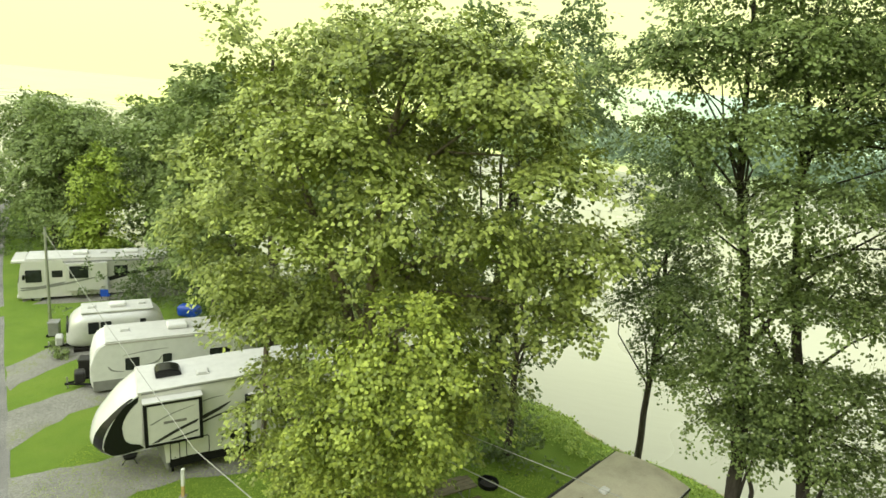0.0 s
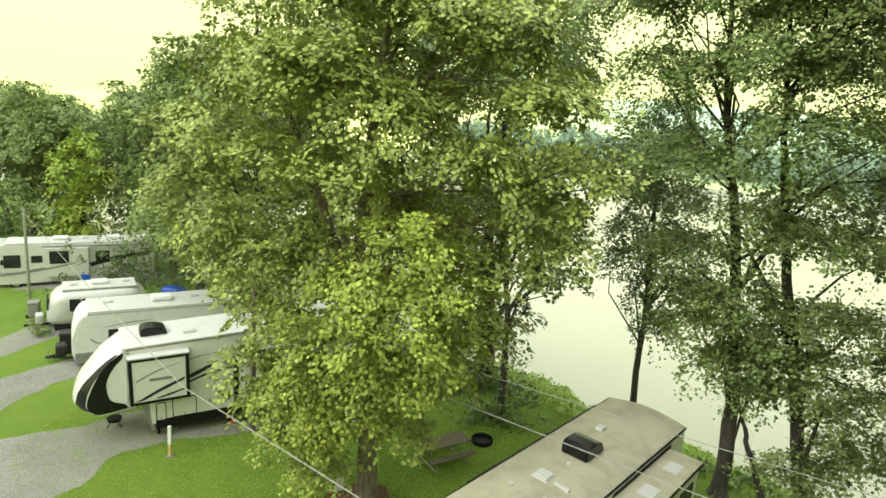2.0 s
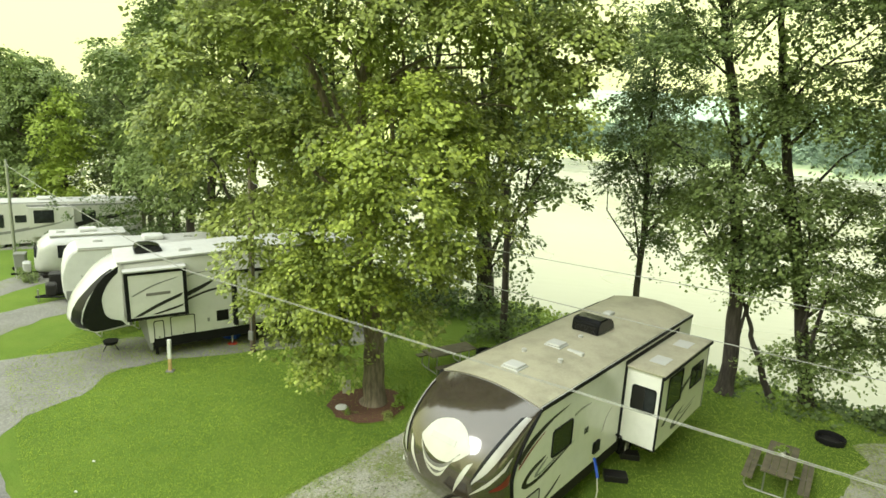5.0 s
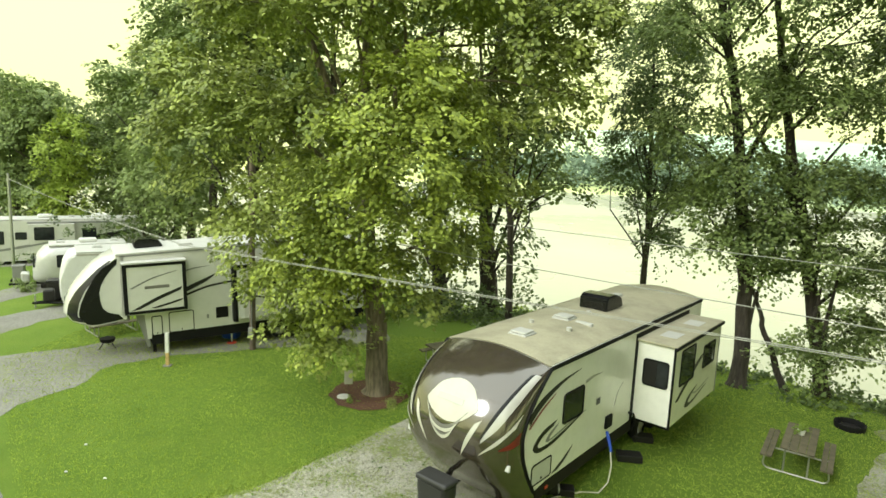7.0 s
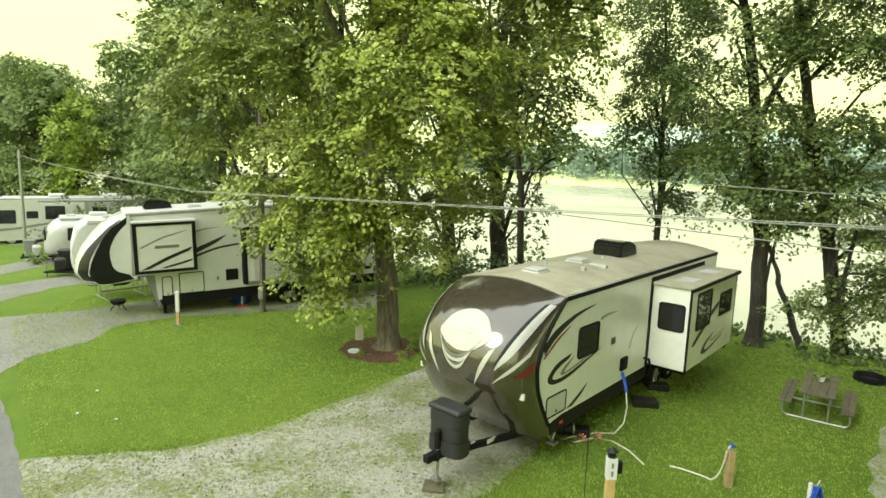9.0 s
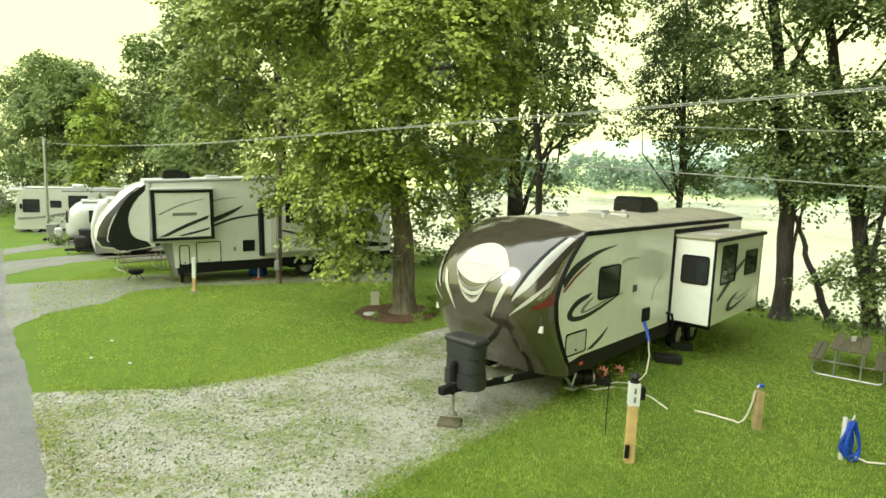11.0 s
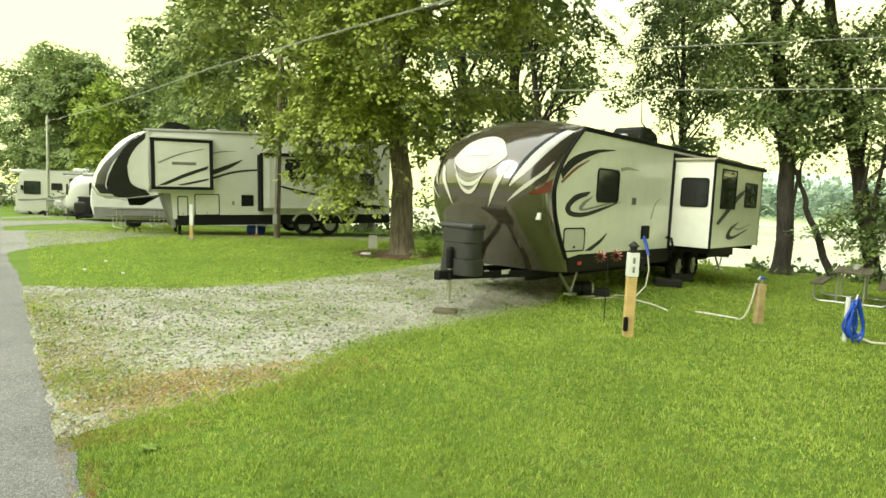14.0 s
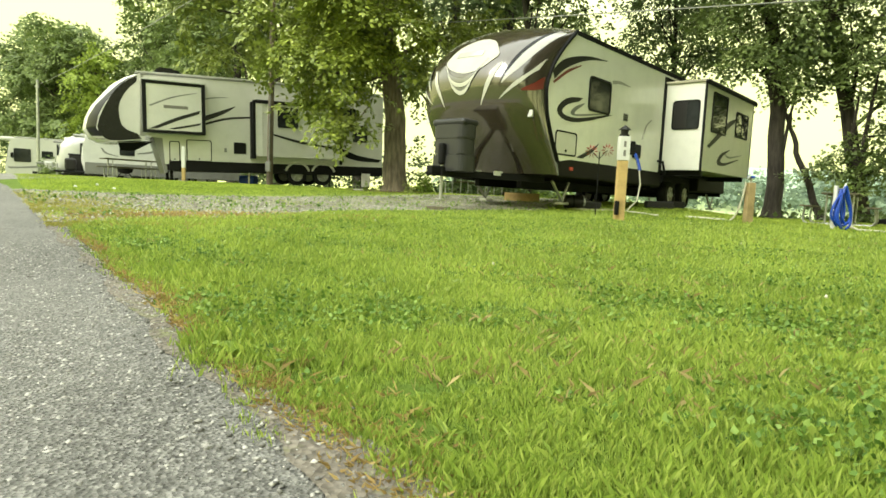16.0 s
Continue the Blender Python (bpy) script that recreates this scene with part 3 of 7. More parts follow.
def tree(line, r, lobes, clumps, per, rc, leaf, size, label, seed, bark=None, limbs=8, forks=(), group="riverside trees", inner=0.6, low=2, droop=0.35):
    """line: the trunk's places from the foot up; lobes: the leafy masses; forks: (places, radius) of main limbs."""
    rng = np.random.default_rng(seed)
    x0, y0 = line[0][0], line[0][1]
    to = Vector((x0, y0, land_z(x0, y0) - 0.06))
    root = empty("tree", Matrix.Translation(to), label, "tree", group)
    bark = bark or BARK
    ctrl = [Vector((0, 0, 0))] + [Vector(p) - to for p in line[1:]]
    pts = []
    for i in range(len(ctrl) - 1):
        p0, p1, p2, p3 = (ctrl[max(0, min(len(ctrl) - 1, i + d))] for d in (-1, 0, 1, 2))
        for k in range(5):
            f = k / 5
            pts.append(0.5 * (2 * p1 + (p2 - p0) * f + (2 * p0 - 5 * p1 + 4 * p2 - p3) * f * f + (3 * p1 - p0 - 3 * p2 + p3) * f ** 3))
    pts.append(ctrl[-1])
    pts = [p + Vector((rng.normal(0, 0.03), rng.normal(0, 0.03), 0)) for p in pts]
    pts[0] = Vector((0, 0, 0))
    radii = [r * (1 - 0.8 * (k / (len(pts) - 1)) ** 0.9) for k in range(len(pts))]
    radii[0] *= 1.45
    pts.insert(1, pts[0].lerp(pts[1], 0.35))
    radii.insert(1, r * 1.12)
    part("trunk", new_tube(pts, radii, 16), bark, root, smooth=True)
    for f, fr in forks:
        fp = [Vector(p) - to for p in f]
        part("limb", new_tube(fp, [fr * (1 - 0.65 * k / (len(fp) - 1)) for k in range(len(fp))], 10), bark, root, smooth=True)
    lob = [(np.array(c) - np.array(to), np.array(rr)) for c, rr in lobes]
    for k in range(limbs):
        c, rr = lob[k % len(lob)]
        end = Vector(c + rng.normal(0, 0.4, 3) * rr)
        near = [i for i in range(low, len(pts) - 1) if pts[i].z < end.z + 0.5] or [low]
        i = int(rng.choice(near[-6:]))
        start = pts[i]
        span = (end - start).length
        mid1 = start.lerp(end, 0.35) + Vector((rng.normal(0, 0.06) * span, rng.normal(0, 0.06) * span, 0.1 * span))
        mid2 = start.lerp(end, 0.7) + Vector((rng.normal(0, 0.05) * span, rng.normal(0, 0.05) * span, 0.08 * span))
        r0 = min(radii[i] * 0.45, 0.022 * span + 0.014)
        part("limb", new_tube([start, mid1, mid2, end], [r0, r0 * 0.7, r0 * 0.42, 0.012], 7), bark, root, smooth=True)
    c, out = crown_points(lob, clumps, rng, inner)
    spray_cloud("crown", c, out, rc * 2, per, size, rng, leaf, root, droop)
    return root


# the big tree over the site, with its hanging skirt of leaves
big_tree = tree([(-3.62, 17.1, 0), (-3.7, 17.05, 2.4), (-3.95, 17.0, 4.6), (-4.2, 16.9, 8), (-4.0, 16.8, 12), (-3.6, 16.6, 15)], 0.37,
     [((-3.6, 17.6, 13.0), (3.0, 1.7, 1.2)), ((-4.6, 17.0, 15.2), (2.4, 2.0, 1.3)), ((-2.6, 17.0, 15.6), (2.2, 2.0, 1.3)), ((-0.8, 16.8, 14.6), (1.9, 1.7, 1.2)), ((-6.6, 16.6, 13.3), (1.7, 1.4, 1.0)), ((-8.0, 16.6, 11.4), (1.3, 1.2, 0.9)),
      ((-8.0, 16.7, 9.0), (1.2, 1.0, 0.8)), ((-4.9, 15.0, 13.4), (1.5, 1.1, 0.9)), ((-3.2, 15.1, 12.3), (1.4, 1.0, 0.8)), ((-5.9, 15.4, 10.8), (1.4, 1.0, 0.9)), ((-4.2, 15.0, 10.9), (1.2, 0.9, 0.8)),
      ((-6.9, 16.2, 8.2), (1.2, 1.0, 0.8)), ((-5.6, 16.2, 8.6), (1.1, 0.9, 0.8)), ((0.6, 16.4, 13.0), (1.4, 1.1, 0.9)), ((1.5, 16.6, 11.2), (1.2, 1.0, 0.9)), ((1.5, 16.8, 9.2), (0.9, 0.8, 0.7)), ((0.4, 16.8, 10.2), (1.2, 1.0, 0.9)),
      ((-1.2, 15.8, 11.2), (1.4, 1.1, 0.9)), ((-1.0, 17.2, 8.8), (1.2, 1.0, 0.9)), ((-0.6, 17.2, 6.8), (1.0, 0.9, 0.8)), ((-1.6, 17.8, 4.8), (1.0, 0.8, 0.8)), ((-3.0, 17.8, 9.6), (1.8, 1.4, 1.2)), ((-4.6, 17.8, 7.2), (1.6, 1.2, 1.1)),
      ((-6.4, 16.4, 6.2), (1.1, 0.9, 0.8)), ((-7.2, 16.3, 4.9), (0.9, 0.8, 0.7)), ((-6.4, 16.2, 3.6), (0.9, 0.7, 0.8)), ((-5.6, 16.1, 2.6), (0.8, 0.6, 0.7)), ((-4.8, 16.0, 2.0), (0.5, 0.45, 0.5)), ((-2.5, 16.2, 3.4), (0.7, 0.6, 0.6)), ((-5.2, 16.3, 4.8), (0.9, 0.7, 0.7))],
     1750, 58, 0.47, LEAF_BRIGHT, 0.122, "large broad tree with bright hanging foliage in a mulch ring", 11, limbs=30, low=9, inner=0.5,
     forks=[([(-4.1, 16.9, 6.2), (-4.9, 17.0, 8.4), (-5.7, 17.0, 10.3), (-6.6, 16.9, 12.5)], 0.2), ([(-4.0, 17, 5.2), (-3.2, 16.0, 6.9), (-2.9, 15.0, 8.2), (-2.8, 14.4, 9.0)], 0.13),
            ([(-3.9, 17, 4.2), (-4.6, 16.6, 4.4), (-5.4, 16.3, 3.8), (-6.0, 16.2, 3.0)], 0.07)])
# its low bough towards the lane, a leafy dome that hangs clear of the rest
rng = np.random.default_rng(9)
bough, bough_out = crown_points([((-2.5, 14.9, 9.2), (1.5, 0.9, 0.8)), ((-3.4, 14.6, 8.0), (1.3, 0.9, 0.8)), ((-1.4, 14.7, 8.2), (1.1, 0.8, 0.8)), ((-2.3, 14.3, 7.2), (1.2, 0.8, 0.7)), ((-4.1, 14.9, 6.6), (1.2, 0.8, 0.8)),
      ((-2.9, 14.7, 5.9), (1.2, 0.8, 0.7)), ((-4.7, 15.2, 5.2), (1.0, 0.7, 0.7)), ((-3.5, 15.1, 4.7), (1.0, 0.7, 0.6)), ((-4.6, 15.5, 3.9), (0.8, 0.6, 0.6)), ((-1.3, 15.0, 6.6), (0.8, 0.7, 0.7))], 330, rng, 0.62)
spray_cloud("bough", bough - np.array(big_tree.location), bough_out, 0.95, 76, 0.112, rng, LEAF_BOUGH, big_tree, 0.4)
# and the thin hanging twigs of its skirt
rng = np.random.default_rng(21)
skirt, skirt_out = crown_points([((-5.2, 15.9, 3.6), (0.9, 0.6, 0.6)), ((-4.6, 15.8, 2.9), (0.7, 0.5, 0.5)), ((-6.2, 16.0, 4.2), (0.9, 0.6, 0.6)), ((-5.4, 15.9, 2.2), (0.6, 0.4, 0.4)), ((-4.3, 16.0, 4.2), (0.8, 0.6, 0.6)), ((-2.9, 16.0, 4.4), (0.8, 0.6, 0.6))], 110, rng, 0.5)
spray_cloud("skirt", skirt - np.array(big_tree.location), skirt_out, 0.8, 48, 0.108, rng, LEAF_BOUGH, big_tree, 0.7)
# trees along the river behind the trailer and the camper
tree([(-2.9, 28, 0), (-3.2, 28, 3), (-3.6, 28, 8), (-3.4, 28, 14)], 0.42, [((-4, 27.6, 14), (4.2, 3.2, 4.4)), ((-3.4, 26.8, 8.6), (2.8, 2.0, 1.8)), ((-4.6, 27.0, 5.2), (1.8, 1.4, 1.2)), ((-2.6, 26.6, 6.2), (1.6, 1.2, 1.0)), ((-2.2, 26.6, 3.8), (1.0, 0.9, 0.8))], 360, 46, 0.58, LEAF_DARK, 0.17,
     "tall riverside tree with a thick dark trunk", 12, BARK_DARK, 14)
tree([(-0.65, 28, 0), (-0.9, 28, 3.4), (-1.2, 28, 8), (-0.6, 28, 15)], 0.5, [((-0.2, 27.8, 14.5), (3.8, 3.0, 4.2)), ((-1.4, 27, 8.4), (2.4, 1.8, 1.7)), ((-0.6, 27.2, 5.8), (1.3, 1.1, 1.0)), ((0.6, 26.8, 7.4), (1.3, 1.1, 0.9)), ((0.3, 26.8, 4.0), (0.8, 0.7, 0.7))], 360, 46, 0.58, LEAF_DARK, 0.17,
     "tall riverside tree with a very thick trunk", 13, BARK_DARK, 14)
tree([(0.35, 24, 0), (0.05, 24, 5), (-0.45, 24, 9), (-0.8, 24, 14)], 0.17, [((-0.4, 23.8, 13), (2.6, 2.2, 3.2)), ((0.8, 24, 8.4), (1.5, 1.2, 1.3)), ((1.9, 24.0, 6.4), (1.1, 0.9, 0.9)), ((0.4, 23.8, 10.4), (1.4, 1.2, 1.0))], 250, 44, 0.5, LEAF, 0.155,
     "slender riverside tree with a forked dark trunk", 14, BARK_DARK, 14, forks=[([(0.05, 24, 4.8), (0.7, 24, 6.2), (1.4, 24, 7.4)], 0.08)])
# slim tree behind the trailer and the group by the table
tree([(6.1, 26.5, 0), (6.0, 26.5, 4.4), (5.75, 26.5, 9.2), (5.5, 26.5, 13)], 0.17, [((5.8, 26.4, 11.6), (2.0, 1.7, 2.6)), ((6.6, 26.3, 7.8), (1.6, 1.3, 1.2)), ((5.0, 26.3, 8.4), (1.2, 1.0, 1.1)), ((6.5, 26.3, 4.5), (0.8, 0.7, 0.5)), ((7.6, 26.2, 6.4), (1.1, 0.9, 0.8)), ((5.4, 26.3, 9.8), (1.7, 1.3, 1.4)), ((4.7, 26.3, 7.0), (0.9, 0.8, 0.7)), ((6.4, 26.3, 6.4), (1.0, 0.8, 0.6)), ((5.6, 26.2, 5.6), (0.6, 0.6, 0.4))],
     500, 52, 0.5, LEAF_DARK, 0.115, "slim leaning tree standing on the river bank", 15, BARK_DARK, 22, forks=[([(5.95, 26.5, 5.0), (6.6, 26.4, 6.0), (7.3, 26.3, 7.0)], 0.06)])
tree([(8.3, 21.2, 0), (8.2, 21.2, 3.5), (7.7, 21.2, 7.0), (6.95, 21.2, 10.7), (6.3, 21.2, 13.3), (5.7, 21.2, 18.4)], 0.285,
     [((5.4, 20.4, 18.6), (2.0, 1.7, 1.1)), ((3.0, 21.2, 16.2), (1.3, 1.2, 1.0)), ((4.6, 20.2, 16.6), (1.9, 1.6, 1.2)), ((7.0, 19.8, 17.0), (2.1, 1.8, 1.2)), ((4.2, 20.6, 14.2), (1.5, 1.3, 1.0)), ((6.4, 19.6, 14.6), (1.8, 1.5, 1.0)), ((7.9, 19.4, 12.6), (1.9, 1.6, 1.0)), ((5.3, 20.8, 11.8), (1.5, 1.3, 0.9)), ((8.8, 20.0, 9.6), (1.6, 1.3, 0.8)),
      ((6.6, 21.2, 6.4), (1.4, 1.1, 0.6)), ((6.0, 21.3, 8.8), (1.5, 1.1, 0.7)), ((7.2, 20.6, 10.2), (1.7, 1.3, 0.7)), ((8.4, 20.6, 5.6), (1.3, 1.0, 0.6)), ((9.2, 20.2, 14.6), (1.9, 1.6, 1.1)), ((7.6, 20.6, 7.6), (1.4, 1.0, 0.6)), ((7.4, 20.6, 5.2), (0.9, 0.8, 0.5)), ((8.3, 20.6, 4.4), (0.6, 0.6, 0.4)), ((6.6, 20.9, 7.2), (0.9, 0.8, 0.5)), ((7.9, 20.5, 6.4), (0.9, 0.8, 0.5))],
     1240, 54, 0.5, LEAF, 0.112, "tall tree with a thick dark trunk beside the lawn edge", 16, BARK_DARK, 26,
     forks=[([(7.6, 21.2, 7.4), (8.3, 21.0, 9.2), (8.8, 20.8, 11.6)], 0.12)])
tree([(9.85, 21.1, 0), (9.05, 21.1, 1.9), (8.5, 21.1, 3.2), (8.1, 21.1, 4.6)], 0.13, [((8.4, 21.2, 5.4), (1.0, 0.8, 0.7)), ((9.4, 21.1, 4.4), (0.7, 0.6, 0.5))], 40, 34, 0.42, LEAF_DARK, 0.17, "thin leaning tree with sparse leaves", 17, BARK_DARK, 6)
tree([(11.0, 21, 0), (10.05, 21, 4.3), (9.2, 21, 7.5), (8.5, 21, 10.6), (7.9, 21, 14), (7.4, 21, 18.4)], 0.245,
     [((8.6, 20.4, 18.8), (2.4, 1.9, 1.1)), ((11.2, 20.0, 18.2), (2.0, 1.7, 1.0)), ((8.4, 20.6, 16.4), (2.2, 1.8, 1.2)), ((10.6, 19.8, 16.0), (2.0, 1.7, 1.2)), ((10.4, 19.8, 12.8), (1.9, 1.6, 1.0)), ((11.4, 20.2, 9.6), (1.7, 1.4, 0.9)), ((9.4, 20.6, 10.8), (1.3, 1.1, 0.8)), ((12.6, 19.8, 11.6), (1.8, 1.5, 1.0)), ((11.9, 20.4, 7.0), (1.5, 1.2, 0.7)),
      ((12.6, 20.4, 4.4), (1.4, 1.1, 0.6)), ((11.9, 20.6, 2.2), (0.8, 0.7, 0.5)), ((13.6, 20.6, 2.8), (1.0, 0.9, 0.6)), ((9.9, 20.2, 7.2), (1.2, 1.0, 0.6)), ((10.2, 20.2, 4.8), (0.9, 0.8, 0.5)), ((12.4, 19.6, 15.0), (1.9, 1.7, 1.1)), ((9.7, 20.5, 5.8), (0.8, 0.7, 0.5)), ((10.6, 20.4, 5.7), (1.0, 0.8, 0.6)), ((10.9, 20.4, 3.9), (0.9, 0.7, 0.6)), ((11.4, 20.4, 2.8), (0.7, 0.6, 0.5)), ((8.9, 20.5, 6.9), (0.8, 0.7, 0.5)), ((9.6, 20.4, 1.6), (0.6, 0.5, 0.35)), ((10.4, 20.3, 1.3), (0.6, 0.5, 0.35)), ((10.2, 20.3, 2.1), (0.6, 0.5, 0.35)), ((11.2, 20.3, 1.7), (0.6, 0.5, 0.4))],
     1350, 54, 0.5, LEAF, 0.112, "leaning dark-trunked tree with leafy side branches", 18, BARK_DARK, 30,
     forks=[([(9.65, 21, 5.7), (9.0, 21, 7.0), (8.3, 21, 8.1), (7.4, 21, 9.4)], 0.12), ([(10.4, 21, 3.0), (11.3, 20.9, 4.0), (12.3, 20.8, 4.6)], 0.07)])
tree([(16.2, 21.5, 0), (16.0, 21.5, 6), (15.6, 21.5, 12)], 0.22, [((15.2, 21.2, 11), (2.8, 2.2, 3.4)), ((14.4, 20.8, 5.6), (1.8, 1.4, 1.6)), ((15.4, 21, 2.6), (1.6, 1.3, 1.3))], 520, 44, 0.6, LEAF_DARK, 0.19, "leafy tree at the edge of the bank", 19, BARK_DARK, 14)
# the row behind the other campers
for k, (x, y, h, w, leaf, n) in enumerate([(-8.0, 28.5, 18, 3.6, LEAF, 300), (-12.0, 27.5, 18, 3.8, LEAF_BRIGHT, 330), (-16.0, 31.0, 17, 3.8, LEAF, 300), (-19.5, 35.0, 16, 4.0, LEAF, 280),
                                           (-31.6, 39.8, 9.8, 2.3, LEAF_YELLOW, 130), (-25.5, 41.5, 15, 4.2, LEAF, 240), (-29.5, 45.5, 13.5, 4.2, LEAF, 240), (-34.2, 41.6, 12.4, 4.4, LEAF, 240),
                                           (-37.5, 41.8, 12.6, 4.0, LEAF, 300), (-43.5, 46.0, 12.8, 5, LEAF, 240), (-40.0, 57.0, 12.0, 5.6, LEAF, 240), (-12.5, 36.5, 14, 3.6, LEAF, 180), (-54.0, 50.0, 11.6, 6, LEAF, 200),
                                           (-33.5, 53.0, 13, 5, LEAF, 230), (-46.0, 58.0, 11.6, 5, LEAF, 230), (-22.5, 38.5, 14.5, 3.4, LEAF, 230), (-28.0, 43.0, 13.2, 4.2, LEAF, 260), (-40.5, 45.5, 12.8, 5.4, LEAF, 320)]):
    rng = np.random.default_rng(100 + k)
    lean = rng.normal(0, 0.5)
    lobes = []
    for f, s, t in ((0.9, 0.42, 0.08), (0.8, 0.6, 0.1), (0.7, 0.75, 0.1), (0.58, 0.85, 0.11), (0.45, 0.8, 0.1), (0.33, 0.75, 0.09), (0.22, 0.6, 0.07)):
        for _ in range(2):
            lobes.append(((x + lean + rng.normal(0, 0.42) * w * s * 1.3, y - 0.4 + rng.normal(0, 0.4), h * (f + rng.normal(0, 0.025))), (w * s * rng.uniform(0.5, 0.85), w * s * 0.6, h * t * rng.uniform(0.7, 1.1))))
    tree([(x, y, 0), (x + lean * 0.3, y, h * 0.3), (x + lean, y, h * 0.62), (x + lean * 1.1, y, h * 0.92)], 0.16 + 0.008 * h, lobes, int(n * 1.15), 42, 0.7, leaf, 0.21,
         "yellow-green young tree in front of the row" if leaf is LEAF_YELLOW else "tall leafy tree in the row behind the campers", 30 + k, BARK_DARK, 12)
# trees across the lane, behind the place where the walk begins
for k, (x, y, h, w) in enumerate([(-34, -34, 11, 5), (-24, -37, 13, 5.5), (-14, -36, 12, 5.5), (-4, -38, 13.5, 6), (7, -36, 11.5, 5.5), (18, -38, 13, 6), (29, -34, 11, 5), (-45, -28, 12, 6)]):
    rng = np.random.default_rng(200 + k)
    lobes = [((x + rng.normal(0, 0.3) * w, y, h * f), (w * s, w * s * 0.8, h * 0.15)) for f, s in ((0.86, 0.5), (0.68, 0.8), (0.48, 0.95), (0.26, 0.85))]
    tree([(x, y, 0), (x, y, h * 0.4), (x, y, h * 0.9)], 0.3, lobes, 200, 18, 0.9, LEAF, 0.5, "broad leafy tree across the lane", 60 + k, BARK_DARK, 5, group="trees across the lane")


# tall unseen trees added on the lawn's river side to block sky light
for x, y, h in ((11.9, 12.0, 19), (13.6, 16.0, 18), (12.6, 8.4, 18), (10.2, 5.0, 18), (10.0, -2.0, 18)):
    tree([(x, y, 0), (x, y, 5), (x - 0.1, y, 11), (x, y, h * 0.95)], 0.34, [((x + 0.2, y, h * 0.88), (2.9, 2.9, 2.3)), ((x + 0.4, y - 0.4, h * 0.72), (3.2, 3.2, 2.4)), ((x + 2.0, y + 0.1, h * 0.8), (2.8, 2.8, 2.4)), ((x + 1.0, y - 0.4, h * 0.54), (3.2, 3.2, 2.0)), ((x + 1.0, y, h * 0.34), (3.0, 3.0, 2.0))],
         800, 30, 0.75, LEAF_DARK, 0.34, "broad leafy tree added out of view to shade the lawn", 80 + int(x), BARK, 12, group="trees across the lane")


# undergrowth on the bank and dark shrubs at the feet of the trees
def thicket(spots, per, rc, size, material, name, label, category, seed, lift=0.25):
    rng = np.random.default_rng(seed)
    c = np.array([(x, y, land_z(x, y) + lift * h) for x, y, h in spots])
    ob = leaf_cloud(name, c, np.tile([0, 0, 0.6], (len(c), 1)), rc, per, size, rng, material, None, 0.1)
    return tagged(ob, label, category, kind="stuff")


rs = random.Random(5)
spots = []
while len(spots) < 800:
    x = rs.uniform(-8, 22)
    d = rs.uniform(2.7, 9.5)
    y = 36.9 - 0.5 * x - d / 0.894
    if y > 18 and not (5.0 < x < 9.5 and y < 22.5):
        if x < 4 or rs.random() < 0.4:
            spots.append((x, y, rs.uniform(0.3, 1.6) * (1.0 if x < 3.5 else 0.15)))
BANK_LEAF = island_mat("bank_leaf", [(0.17, 0.25, 0.04), (0.28, 0.39, 0.065), (0.42, 0.52, 0.11)], 0.5, 0.25)
thicket(spots, 34, 0.42, 0.13, BANK_LEAF, "bank_weeds", "bright green weeds and low growth covering the bank", "weeds", 6)
spots = [(cx + rs.gauss(0, s), cy + rs.gauss(0, s * 0.8), abs(rs.gauss(0, 1)) * hh) for cx, cy, s, hh, n in
         ((-3.0, 27.0, 1.2, 2.6, 46), (-0.6, 26.8, 1.0, 3.4, 46), (0.6, 23.6, 0.7, 1.8, 22), (-6.5, 27, 1.6, 2.2, 40), (-10, 28, 2, 2, 40), (12.3, 20.4, 1.2, 0.6, 34), (14.6, 20.0, 1.3, 0.7, 36), (10.4, 20.6, 0.7, 0.35, 16), (17.0, 19.5, 1.6, 0.8, 40),
          (8.6, 22.2, 0.9, 0.35, 16), (-15, 32, 2.4, 2.2, 44), (-21, 36.5, 2.6, 2.4, 44), (-29, 42, 3, 2.4, 44), (-38, 45, 3.4, 2.4, 44), (-45, 43, 3, 2.2, 40), (-26, 38, 2, 2.2, 40), (-25.0, 34.9, 1.3, 3.2, 60), (-36.0, 43.0, 2.6, 4.2, 90), (-43.0, 44.5, 3.0, 4.6, 110), (-50.0, 46.0, 3.0, 4.4, 90)) for _ in range(n)]
thicket(spots, 40, 0.5, 0.18, LEAF_DARK, "undergrowth", "dark shrubby undergrowth below the trees", "shrubs", 7, 0.5)
# far woods across the river
spots = []
while len(spots) < 1600:
    x, f = rs.uniform(-40, 520), abs(rs.gauss(0, 26))
    y = (215 + 6 + f - 0.37 * x) / 0.93
    spots.append((x, y, rs.uniform(0.2, 1.0)))
# leaf colour paled and blued to paint in the haze of distance
PAINTED_HAZE_LEAF = island_mat("painted_haze_leaf", [(0.23, 0.31, 0.24), (0.26, 0.34, 0.26), (0.3, 0.38, 0.28)], 0.8, 0.3)
thicket(spots, 44, 4.6, 1.7, PAINTED_HAZE_LEAF, "far_woods", "woods along the far bank of the river, haze painted into the leaves", "woods", 8, 12.0)


# ---- camper helpers: the long axis is local x, the side towards the lawn looks along -y ----
def frame_at(x, y, z, deg, slope=0.0):
    a = radians(deg)
    return Matrix.Translation((x, y, z)) @ Matrix.Rotation(a, 4, "Z") @ Matrix.Rotation(-math.atan(slope), 4, "Y")


